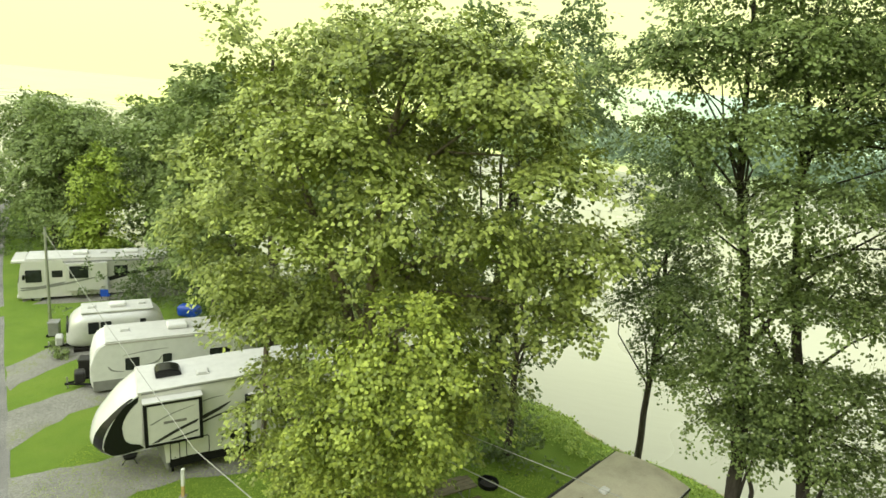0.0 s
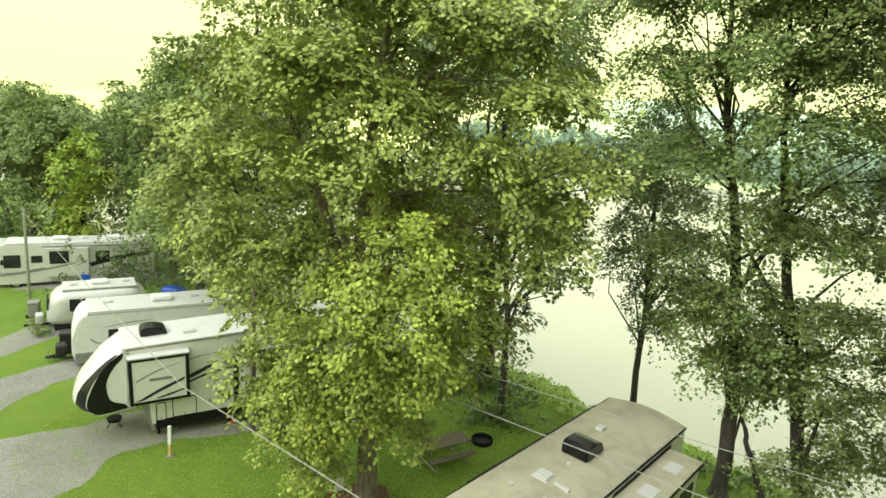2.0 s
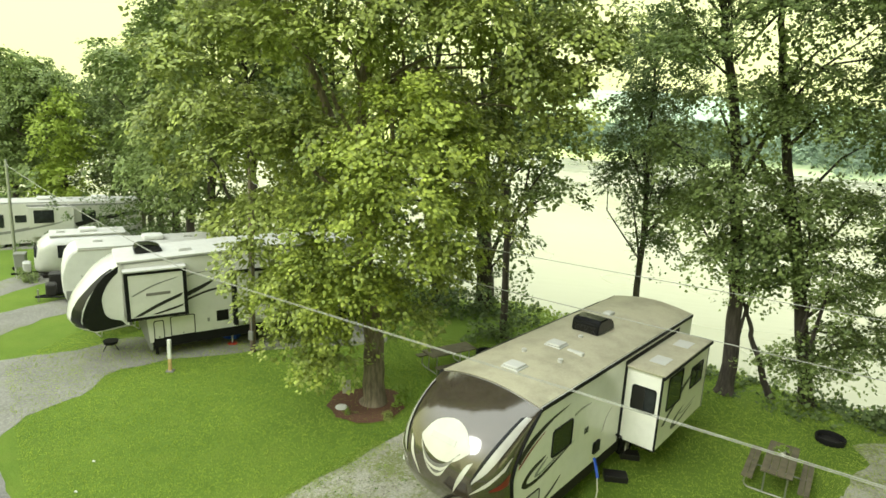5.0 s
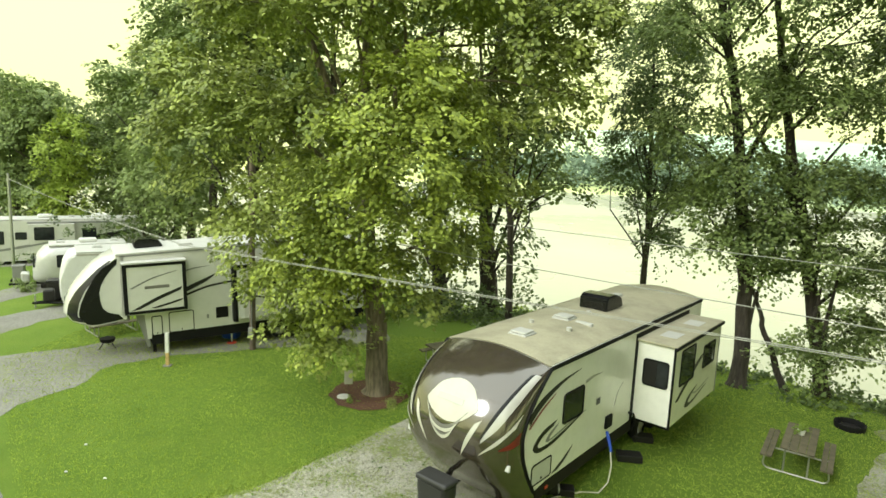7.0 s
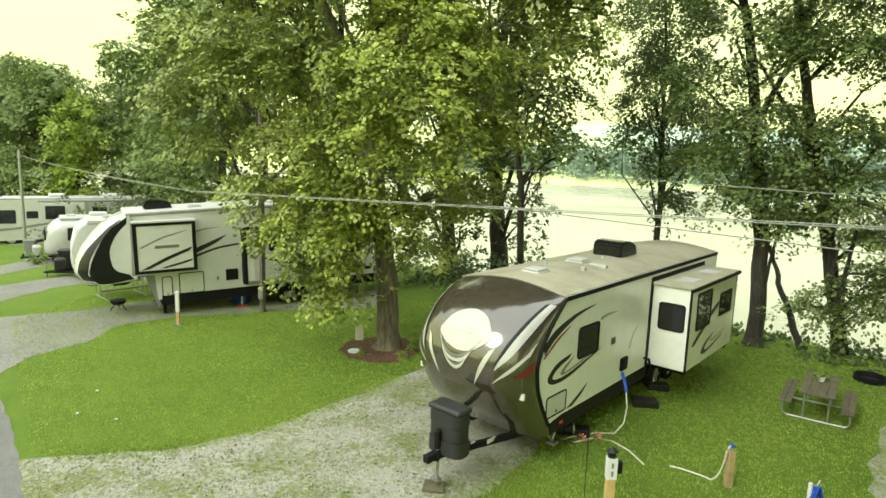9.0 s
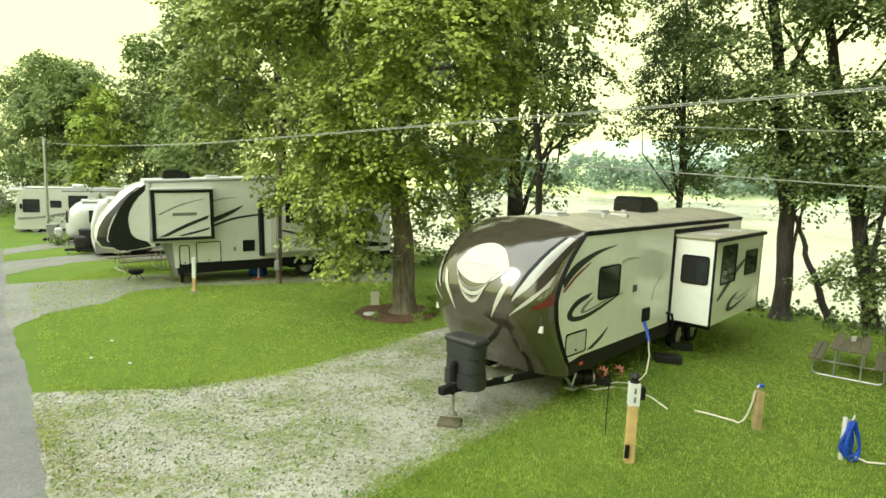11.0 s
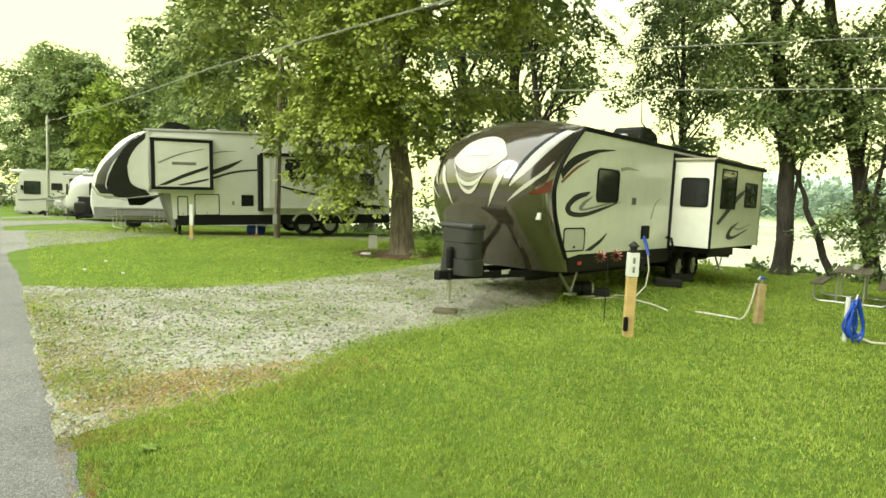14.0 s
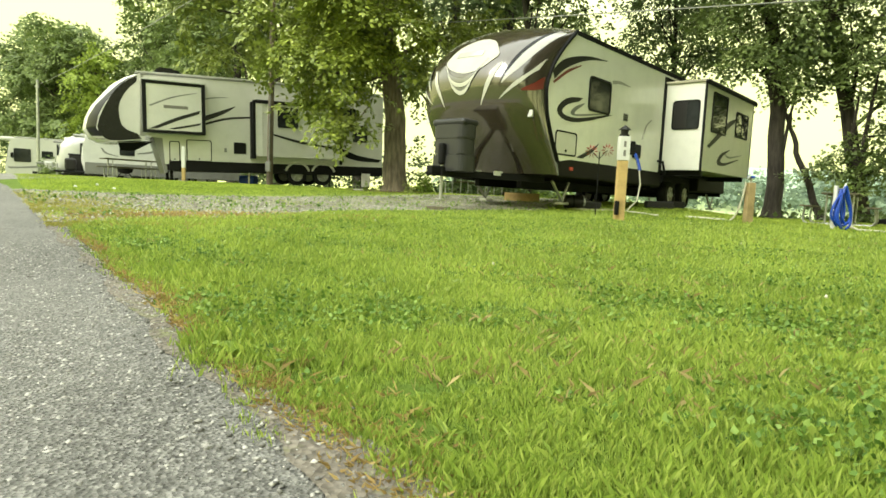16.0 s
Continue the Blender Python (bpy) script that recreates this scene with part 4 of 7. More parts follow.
def side_window(parent, x0, z0, x1, z1, y, r=0.07, glass=None, rim=0.035, split=True, name="window"):
    """A framed window standing proud of a side wall that looks along -y."""
    w = part(name, frame_ring(bmesh.new(), rounded(x0, z0, x1, z1, r), rounded(x0 + rim, z0 + rim, x1 - rim, z1 - rim, r * 0.6), "y", y - 0.02, 0.022), BLACK, parent)
    part("pane", plate(bmesh.new(), rounded(x0 + rim, z0 + rim, x1 - rim, z1 - rim, r * 0.6), "y", y - 0.008, 0.006), glass or GLASS, w)
    if split:
        xm = (x0 + x1) / 2
        part("mullion", new_box((xm - 0.012, y - 0.016, z0 + rim), (xm + 0.012, y - 0.009, z1 - rim)), BLACK, w)
    return w


def front_window(parent, y0, z0, y1, z1, x, r=0.08, rim=0.035):
    """The same in a wall that looks along -x."""
    w = part("window", frame_ring(bmesh.new(), rounded(y0, z0, y1, z1, r), rounded(y0 + rim, z0 + rim, y1 - rim, z1 - rim, r * 0.6), "x", x - 0.02, 0.022), BLACK, parent)
    part("pane", plate(bmesh.new(), rounded(y0 + rim, z0 + rim, y1 - rim, z1 - rim, r * 0.6), "x", x - 0.008, 0.006), GLASS, w)
    ym = (y0 + y1) / 2
    part("blind", new_box((x - 0.0125, ym - 0.02, z0 + rim), (x - 0.009, y1 - rim, z1 - rim)), GREY_DARK, w)
    return w


def hatch(parent, x0, z0, x1, z1, y, edge=BLACK, face=None, name="hatch"):
    h = part(name, frame_ring(bmesh.new(), rounded(x0, z0, x1, z1, 0.07), rounded(x0 + 0.03, z0 + 0.03, x1 - 0.03, z1 - 0.03, 0.05), "y", y - 0.012, 0.014), edge, parent)
    part("hatch_door", plate(bmesh.new(), rounded(x0 + 0.03, z0 + 0.03, x1 - 0.03, z1 - 0.03, 0.05), "y", y - 0.006, 0.008), face or WHITE_GEL, h)
    part("latch", new_tube([((x0 + x1) / 2, y - 0.02, z0 + 0.09), ((x0 + x1) / 2, y, z0 + 0.09)], 0.025, 8), BLACK, h)
    return h


def wheel(parent, x, y, z, r=0.36, width=0.22):
    """A tyre with its rim; the outer face looks along -y."""
    prof = [(0.62, 0), (0.7, -0.02), (0.93, 0.0), (1.0, 0.05), (1.0, width - 0.05), (0.93, width), (0.6, width)]
    bm = bmesh.new()
    n = 28
    rings = [[bm.verts.new((x + r * k * math.cos(a * math.tau / n), y + d, z + r * k * math.sin(a * math.tau / n))) for a in range(n)] for k, d in prof]
    for p, q in zip(rings, rings[1:]):
        for a in range(n):
            bm.faces.new((p[a], p[(a + 1) % n], q[(a + 1) % n], q[a]))
    w = part("wheel", bm, RUBBER, parent, smooth=True)
    bm = bmesh.new()
    tube(bm, [(x, y + 0.03, z), (x, y + 0.12, z)], r * 0.63, 20)
    tube(bm, [(x, y + 0.0, z), (x, y + 0.06, z)], r * 0.2, 12)
    for a in range(6):
        c, s = math.cos(a * math.tau / 6), math.sin(a * math.tau / 6)
        tube(bm, [(x + r * 0.2 * c, y + 0.03, z + r * 0.2 * s), (x + r * 0.6 * c, y + 0.025, z + r * 0.6 * s)], 0.03, 6)
    part("rim", bm, STEEL, w, smooth=True)
    return w


def roof_vent(parent, x, y, z, w=0.46, mat=None):
    bm = bmesh.new()
    box(bm, (x - w / 2, y - w / 2, z), (x + w / 2, y + w / 2, z + 0.05), 0.015)
    box(bm, (x - w / 2 + 0.03, y - w / 2 + 0.03, z + 0.05), (x + w / 2 - 0.03, y + w / 2 - 0.03, z + 0.1), 0.03)
    return part("roof_vent", bm, mat or ROOF_CLEAN, parent)


def roof_ac(parent, x, y, z, l=0.95, w=0.72, h=0.32):
    """A shrouded air conditioner, lower at the back, with a grille of slots."""
    bm = bmesh.new()
    prof = [(0, 0), (0.02, h * 0.75), (0.12, h), (l * 0.55, h), (l * 0.9, h * 0.72), (l, h * 0.2), (l, 0)]
    plate(bm, [(x + a, z + b) for a, b in prof], "y", y - w / 2, w)
    bmesh.ops.bevel(bm, geom=list(bm.edges), offset=0.035, segments=2, affect="EDGES")
    ac = part("air_conditioner", bm, BLACK_GLOSS, parent)
    for k in range(5):
        part("slot", new_box((x - 0.006, y - w / 2 + 0.1, z + 0.07 + 0.035 * k), (x + 0.004, y + w / 2 - 0.1, z + 0.085 + 0.035 * k)), GREY_DARK, ac)
    return ac


def shell_loft(rings):
    """Closed rings of equal count joined in order, ends capped."""
    bm = bmesh.new()
    vs = [[bm.verts.new(p) for p in r] for r in rings]
    n = len(vs[0])
    for p, q in zip(vs, vs[1:]):
        for k in range(n):
            bm.faces.new((p[k], p[(k + 1) % n], q[(k + 1) % n], q[k]))
    bm.faces.new(vs[0])
    bm.faces.new(vs[-1][::-1])
    return bm


def lerp_table(keys, values, x):
    return float(np.interp(x, keys, values))


# ---- the travel trailer ----
TW = 2.65
CAP_Z = np.linspace(0.55, 3.42, 120)


def eased(keys, values):
    """A table run through smoothly at the heights of CAP_Z."""
    t = np.interp(CAP_Z, keys, values)
    p = np.concatenate([2 * t[0] - t[9:0:-1], t, 2 * t[-1] - t[-2:-11:-1]])
    k = np.hanning(21)[1:-1]
    return np.convolve(p, k / k.sum(), "valid")


CAP_S = eased([0.55, 0.8, 1.2, 1.7, 2.2, 2.6, 2.9, 3.15, 3.3, 3.42], [-0.86, -0.95, -1.2, -1.42, -1.48, -1.32, -1.1, -0.85, -0.7, -0.55])
CAP_P = eased([0.55, 1.0, 1.6, 2.2, 2.7, 3.0, 3.2, 3.34, 3.42], [0.42, 0.64, 0.76, 0.78, 0.77, 0.72, 0.6, 0.38, 0.08])


def cap_skin(v, z):
    v = max(-1.0, min(1.0, v))
    s, p = lerp_table(CAP_Z, CAP_S, z), lerp_table(CAP_Z, CAP_P, z)
    top = 3.22 + 0.2 * (1 - v * v)
    return Vector((s - p * (1 - abs(v) ** 2.9) ** (1 / 2.5), TW / 2 * (1 + v), z * (top / 3.42 if z > 2.2 else 1 + (top / 3.42 - 1) * max(0, z - 0.55) / 1.65)))


def cap_point(v, z, out=0.0):
    """A place on the bowed front cap: v from -1 (lawn side) to 1, z as on its middle line; out: metres off the skin."""
    p = cap_skin(v, z)
    if out:
        a = cap_skin(min(1, v + 0.02), z) - cap_skin(max(-1, v - 0.02), z)
        b = cap_skin(v, min(3.42, z + 0.03)) - cap_skin(v, max(0.55, z - 0.03))
        n = a.cross(b).normalized()
        p = p + n * (-out if n.x > 0 else out)
    return tuple(p)


def cap_ribbon(top, bottom, material, parent, name="stripe", out=0.01, n=22):
    """A painted band on the cap between two lines of (v, z)."""
    def along(pts, f):
        u = f * (len(pts) - 1)
        i = min(int(u), len(pts) - 2)
        k = u - i
        p0, p1, p2, p3 = (pts[max(0, min(len(pts) - 1, i + d))] for d in (-1, 0, 1, 2))
        return tuple(0.5 * (2 * b + (c - a) * k + (2 * a - 5 * b + 4 * c - d) * k * k + (3 * b - a - 3 * c + d) * k ** 3) for a, b, c, d in zip(p0, p1, p2, p3))
    bm = bmesh.new()
    rows = []
    for i in range(n + 1):
        (v0, z0), (v1, z1) = along(top, i / n), along(bottom, i / n)
        rows.append([bm.verts.new(cap_point(max(-1, min(1, v0 + (v1 - v0) * k / 8)), z0 + (z1 - z0) * k / 8, out)) for k in range(9)])
    for p, q in zip(rows, rows[1:]):
        for k in range(8):
            bm.faces.new((p[k], p[k + 1], q[k + 1], q[k]))
    return part(name, bm, material, parent, smooth=True)


def travel_trailer():
    t = empty("travel_trailer", Matrix(((0.56, -0.828, 0, 1.36), (0.828, 0.56, 0, 11.94), (0, 0, 1, 0.2), (0, 0, 0, 1))),
              "cream travel trailer with a bowed bronze front, parked on gravel", "trailer")
    # walls and crowned roof
    arc = [(0.04 + (TW - 0.08) * k / 12, 3.25 + 0.17 * math.sin(math.pi * k / 12)) for k in range(13)]
    sec = [(0, 0.86), (0, 3.2)] + arc + [(TW, 3.2), (TW, 0.86)]
    bm = bmesh.new()
    plate(bm, sec, "x", -0.5, 9.0)
    part("body", bm, TRAILER_GEL, t)
    bm = bmesh.new()
    up = [(a, b + 0.012) for a, b in arc]
    plate(bm, up + [(a, b - 0.004) for a, b in arc[::-1]], "x", -0.56, 9.08)
    part("roof", bm, WHITE_ROOF, t, "stained tan rubber roof")
    for y in (-0.012, TW - 0.02):
        part("roof_rail", new_box((-0.52, y, 3.16), (8.53, y + 0.032, 3.25), 0.008), BLACK, t)
    # cap
    vs_ = [math.sin(math.pi / 2 * (-1 + k / 24)) for k in range(49)]
    zs_ = list(np.linspace(0.55, 3.42, 46))
    bm = bmesh.new()
    grid = [[bm.verts.new(cap_point(v, z)) for v in vs_] for z in zs_]
    for p, q in zip(grid, grid[1:]):
        for k in range(48):
            bm.faces.new((p[k], p[k + 1], q[k + 1], q[k]))
    low = [bm.verts.new((-0.4, TW / 2 * (1 + v), 0.55)) for v in vs_]
    for k in range(48):
        bm.faces.new((grid[0][k], grid[0][k + 1], low[k + 1], low[k]))
    part("front_cap", bm, BROWN_GEL, t, "glossy bronze bowed front cap", smooth=True)
    for y in (0.0, TW - 0.04):
        edge = [(cap_point(-1, z)[0] + 0.004, cap_point(-1, z)[2]) for z in zs_ if z > 0.8]
        part("side_panel", plate(bmesh.new(), edge + [(-0.5, 3.2), (-0.5, 0.86)], "y", y, 0.04), TRAILER_GEL, t)
        part("cap_seam", new_tube([(cap_point(-1, z)[0], y - 0.006 if y == 0 else y + 0.046, cap_point(-1, z)[2]) for z in zs_[4:]], 0.036, 8), BLACK, t, smooth=True)
    # painted bands on the cap
    cap_ribbon([(0.38, 2.6), (0.24, 2.86), (-0.04, 2.97), (-0.32, 2.9), (-0.5, 2.66)], [(0.38, 2.54), (0.22, 2.38), (-0.04, 2.28), (-0.3, 2.36), (-0.5, 2.6)], CAP_WHITE, t, "badge", 0.012)
    for k, (w, z0, z1, mat) in enumerate(((0.38, 2.5, 2.2, CAP_GREY), (0.35, 2.44, 2.12, CAP_WHITE), (0.29, 2.32, 2.03, CAP_GREY), (0.25, 2.24, 1.98, CAP_WHITE))):
        cap_ribbon([(w, z0 + 0.06), (w * 0.55, z1 + 0.1), (0.0, z1), (-w * 0.55, z1 + 0.1), (-w, z0 + 0.06)], [(w, z0 + 0.04), (w * 0.5, z1 + 0.02), (0.0, z1 - 0.07), (-w * 0.5, z1 + 0.02), (-w, z0 + 0.04)], mat, t, "stripe", 0.014 + 0.002 * k)
    part("lettering", shell_loft([[cap_point(0.2 - 0.46 * k / 8, 2.6 + d, o) for d, o in ((0.0, 0.016), (0.0, 0.022), (0.1, 0.022), (0.1, 0.016))] for k in range(9)]), CAP_LIGHT, t, "pale brand mark drawn as a plain bar")
    for s in (1, -1):
        cap_ribbon([(s * 0.6, 2.5), (s * 0.5, 2.14), (s * 0.33, 1.72)], [(s * 0.52, 2.42), (s * 0.4, 2.04), (s * 0.32, 1.7)], CAP_WHITE, t)
        cap_ribbon([(s * 0.985, 2.7), (s * 0.9, 2.36), (s * 0.62, 1.86)], [(s * 0.97, 2.46), (s * 0.84, 2.14), (s * 0.6, 1.82)], CAP_WHITE, t)
        cap_ribbon([(s * 0.9, 3.3), (s * 0.83, 2.9), (s * 0.74, 2.5), (s * 0.64, 2.16)], [(s * 0.97, 3.3), (s * 0.92, 2.86), (s * 0.82, 2.44), (s * 0.64, 2.1)], CAP_LIGHT, t, "stripe", 0.008)
        cap_ribbon([(s * 0.86, 3.28), (s * 0.78, 2.88), (s * 0.69, 2.48), (s * 0.62, 2.14)], [(s * 0.9, 3.3), (s * 0.83, 2.9), (s * 0.74, 2.5), (s * 0.64, 2.12)], BLACK_GLOSS, t, "stripe", 0.008)
        cap_ribbon([(s * 0.998, 2.36), (s * 0.96, 2.2), (s * 0.86, 2.04)], [(s * 0.998, 2.12), (s * 0.96, 2.06), (s * 0.86, 2.02)], RED, t, out=0.006)
    for v in (-0.93, 0.93):
        p = cap_point(v, 1.62)
        part("marker_light", new_box((p[0] - 0.03, p[1] - 0.05, p[2] - 0.06), (p[0] + 0.02, p[1] + 0.05, p[2] + 0.06), 0.01), WHITE, t)
    # lower skirt, belly and running gear
    part("skirt", new_box((-0.86, 0.012, 0.52), (3.75, TW - 0.012, 0.87), 0.03), SKIRT, t, "dark brown lower skirt")
    part("skirt", new_box((6.3, 0.012, 0.5), (8.46, TW - 0.012, 0.87), 0.03), SKIRT, t)
    part("wheel_arch", new_box((3.75, 0.25, 0.5), (6.3, TW - 0.25, 0.87)), CHASSIS, t)
    for y in (0.75, TW - 0.85):
        part("frame_rail", new_box((-1.0, y, 0.3), (8.45, y + 0.1, 0.46)), CHASSIS, t)
    for x in (4.55, 5.5):
        wheel(t, x, 0.06, 0.34, 0.35)
        wheel(t, x, TW - 0.3, 0.34, 0.35)
        part("axle", new_tube([(x, 0.2, 0.34), (x, TW - 0.2, 0.34)], 0.045, 8), CHASSIS, t)
    for x, y in ((-0.55, 0.35), (-0.55, TW - 0.35), (8.1, 0.4), (8.1, TW - 0.4)):
        bm = bmesh.new()
        tube(bm, [(x, y, 0.45), (x + 0.42, y, 0.06)], 0.03, 8)
        tube(bm, [(x + 0.62, y, 0.45), (x + 0.42, y, 0.06)], 0.022, 8)
        box(bm, (x + 0.32, y - 0.1, 0.0), (x + 0.52, y + 0.1, 0.05), 0.01)
        part("stabiliser_jack", bm, STEEL, t)
    # tongue, jack, bottle cover
    TY = 1.12
    for y in (0.45, TW - 0.45):
        bm = bmesh.new()
        box(bm, (0, -0.04, -0.06), (2.55, 0.04, 0.06))
        d = Vector((-2.85, TY, 0.47)) - Vector((-0.7, y, 0.47))
        bmesh.ops.transform(bm, matrix=Matrix.Translation((-0.7, y, 0.47)) @ d.to_track_quat("X", "Z").to_matrix().to_4x4(), verts=bm.verts)
        part("tongue_beam", bm, CHASSIS, t)
    part("coupler", new_box((-3.2, TY - 0.07, 0.43), (-2.7, TY + 0.07, 0.58), 0.03), CHASSIS, t)
    bm = new_tube([(-2.87, TY, 0.02), (-2.87, TY, 0.62)], 0.03, 10)
    tube(bm, [(-2.87, TY, 0.0), (-2.87, TY, 0.03)], 0.09, 12)
    part("tongue_jack", bm, STEEL, t, smooth=True)
    part("jack_head", new_box((-2.95, TY - 0.06, 0.6), (-2.79, TY + 0.06, 0.98), 0.05, 3), CHASSIS, t)
    bm = bmesh.new()
    for k, (z0, z1, g) in enumerate(((0.5, 0.78, 0.02), (0.785, 1.06, 0.0), (1.065, 1.3, 0.01))):
        plate(bm, rounded(-2.84 - g, TY - 0.43 - g, -2.44 + g, TY + 0.3 + g, 0.15, 5), "z", z0, z1 - z0)
    bmesh.ops.bevel(bm, geom=[e for e in bm.edges if abs(e.verts[0].co.z - e.verts[1].co.z) < 1e-4], offset=0.015, segments=2, affect="EDGES")
    part("bottle_cover", bm, COVER_GREY, t, "charcoal plastic propane bottle cover")
    part("cover_lid", new_box((-2.85, TY - 0.44, 1.28), (-2.43, TY + 0.31, 1.4), 0.058, 4), COVER_GREY, t, "worn grey plastic lid")
    part("label", new_box((-1.9, 0.72, 0.48), (-1.65, 0.735, 0.56)), WHITE, t)
    part("label", new_box((-2.2, 0.88, 0.48), (-2.08, 0.895, 0.55)), WHITE, t)
    # side fittings
    side_window(t, 0.02, 1.86, 0.92, 2.53, 0.0, 0.1, GLASS_GREY, split=False)
    hatch(t, -1.08, 0.92, -0.32, 1.37, 0.0)
    part("hookup_box", new_box((2.1, -0.06, 1.1), (2.42, 0.01, 1.4), 0.02), BLACK, t)
    part("side_vent", new_box((1.55, -0.012, 1.84), (1.75, 0.005, 2.0), 0.008), GREY, t)
    for k in range(3):
        part("louvre", new_box((1.57, -0.018, 1.86 + 0.045 * k), (1.73, -0.011, 1.885 + 0.045 * k)), GREY_DARK, t)
    part("reflector", new_box((-0.5, -0.004, 0.66), (-0.38, 0.014, 0.72), 0.004), RED_BRIGHT, t)
    # painted bands on the side
    for top, bot, mat in (
            ([(-1.3, 2.38), (-0.9, 2.66), (-0.1, 2.86), (0.72, 2.92)], [(-1.28, 2.2), (-0.85, 2.5), (-0.1, 2.78), (0.72, 2.91)], GREY_DARK),
            ([(-1.27, 2.2), (-0.8, 2.48), (-0.3, 2.66)], [(-1.27, 2.14), (-0.8, 2.42), (-0.3, 2.64)], RED),
            ([(-0.18, 2.06), (-0.75, 1.98), (-1.08, 1.74), (-0.85, 1.58), (-0.2, 1.6), (1.1, 1.9)], [(-0.18, 2.0), (-0.68, 1.88), (-0.9, 1.74), (-0.76, 1.66), (-0.2, 1.68), (1.1, 1.92)], GREY_DARK),
            ([(-0.1, 1.98), (-0.45, 1.86), (-0.6, 1.72), (-0.3, 1.7), (0.8, 1.88)], [(-0.1, 1.95), (-0.36, 1.82), (-0.46, 1.74), (-0.3, 1.74), (0.8, 1.9)], GREY),
            ([(0.95, 2.58), (1.3, 2.62), (1.8, 2.58)], [(0.95, 2.5), (1.3, 2.56), (1.8, 2.57)], CAP_LIGHT),
            ([(2.6, 1.56), (2.75, 1.86), (3.0, 2.02)], [(2.5, 1.5), (2.68, 1.86), (3.0, 2.04)], CAP_LIGHT),
            ([(-0.3, 0.92), (0.2, 1.1), (0.55, 1.26)], [(-0.1, 0.9), (0.3, 1.06), (0.55, 1.24)], GREY_DARK)):
        part("stripe", swoosh(bmesh.new(), top, bot, "y", -0.004, 0.006), mat, t)
    # slide-out room
    s = part("slide_out", new_box((3.65, -0.95, 0.92), (7.25, 0.02, 2.93), 0.012), TRAILER_GEL, t)
    part("slide_roof", new_box((3.6, -1.0, 2.93), (7.3, 0.02, 2.99), 0.01), WHITE_ROOF, s)
    for x in (4.3, 6.0):
        part("roof_patch", new_box((x, -0.72, 2.985), (x + 0.6, -0.3, 3.0), 0.006), ROOF_CLEAN, s)
    part("awning_roll", new_box((3.56, -1.03, 2.88), (7.34, -0.94, 2.97), 0.03), BLACK, s)
    for x, y in ((3.635, -0.965), (3.62, -0.03)):
        part("corner_trim", new_box((x, y, 0.9), (x + 0.05, y + 0.05, 2.95), 0.01), BLACK, s)
    part("corner_trim", new_box((7.21, -0.965, 0.9), (7.26, -0.92, 2.95), 0.01), GREY, s)
    part("wall_seal", frame_ring(bmesh.new(), [(3.55, 0.84), (7.35, 0.84), (7.35, 3.1), (3.55, 3.1)], [(3.66, 0.93), (7.24, 0.93), (7.24, 2.92), (3.66, 2.92)], "y", -0.02, 0.022), BLACK, s)
    front_window(s, -0.84, 1.86, -0.2, 2.54, 3.65)
    side_window(s, 4.1, 1.84, 5.15, 2.78, -0.95, 0.06, split=False)
    side_window(s, 5.85, 1.9, 6.85, 2.54, -0.95, 0.06)
    for top, bot, mat in (
            ([(3.95, 1.5), (4.6, 1.85), (5.3, 2.2), (5.85, 2.35)], [(4.0, 1.42), (4.7, 1.74), (5.4, 2.08), (5.85, 2.27)], GREY_DARK),
            ([(5.6, 1.55), (4.95, 1.4), (4.7, 1.16), (5.2, 1.12), (6.4, 1.36)], [(5.5, 1.5), (5.1, 1.36), (4.95, 1.22), (5.3, 1.2), (6.4, 1.38)], GREY_DARK),
            ([(5.2, 1.44), (5.6, 1.38), (6.6, 1.5)], [(5.2, 1.4), (5.6, 1.33), (6.6, 1.48)], GREY)):
        part("stripe", swoosh(bmesh.new(), top, bot, "y", -0.954, 0.006), mat, s)
    for x in (3.8, 6.9):
        part("slide_arm", new_box((x, -0.9, 0.8), (x + 0.1, 0.3, 0.92)), CHASSIS, s)
    part("drain_pipe", new_tube([(3.4, -0.02, 1.12), (3.45, -0.14, 1.1), (3.55, -0.16, 0.85), (3.6, -0.05, 0.6)], 0.03, 8), BLACK, t, smooth=True)
    # things on the roof
    zc = 3.42
    roof_ac(t, 3.8, 1.35, zc - 0.01, 1.0, 0.8, 0.4)
    for x, y in ((2.4, 1.4), (0.45, 1.36)):
        roof_vent(t, x, y, zc - 0.01)
    part("roof_vent", new_box((5.7, 1.5, zc - 0.02), (6.05, 1.75, zc + 0.08), 0.04), ROOF_CLEAN, t)
    for x, y in ((1.45, 1.75), (1.55, 0.8), (3.4, 1.25)):
        part("vent_pipe", new_tube([(x, y, zc - 0.08), (x, y, zc + 0.06)], 0.06, 12), ROOF_CLEAN, t, smooth=True)
    part("antenna", new_box((2.3, 0.62, zc - 0.06), (2.42, 1.05, zc + 0.03), 0.02, m=None), ROOF_CLEAN, t)
    part("awning_case", new_tube([(1.0, TW + 0.06, 3.15), (7.6, TW + 0.06, 3.15)], 0.07, 12), GREY_DARK, t, smooth=True)
    part("rear_bumper", new_box((8.5, 0.15, 0.4), (8.62, TW - 0.15, 0.52), 0.02), CHASSIS, t)
    return t


travel_trailer()


# ---- the fifth wheel camper ----
FC_Z = [1.28, 1.4, 1.7, 2.1, 2.45, 2.9, 3.2, 3.45, 3.56]
FC_C = [-0.2, -0.45, -0.62, -0.52, -0.36, 0.0, 0.26, 0.62, 0.95]
FC_S = [0.2, 0.0, -0.2, -0.12, 0.04, 0.36, 0.62, 0.92, 1.1]


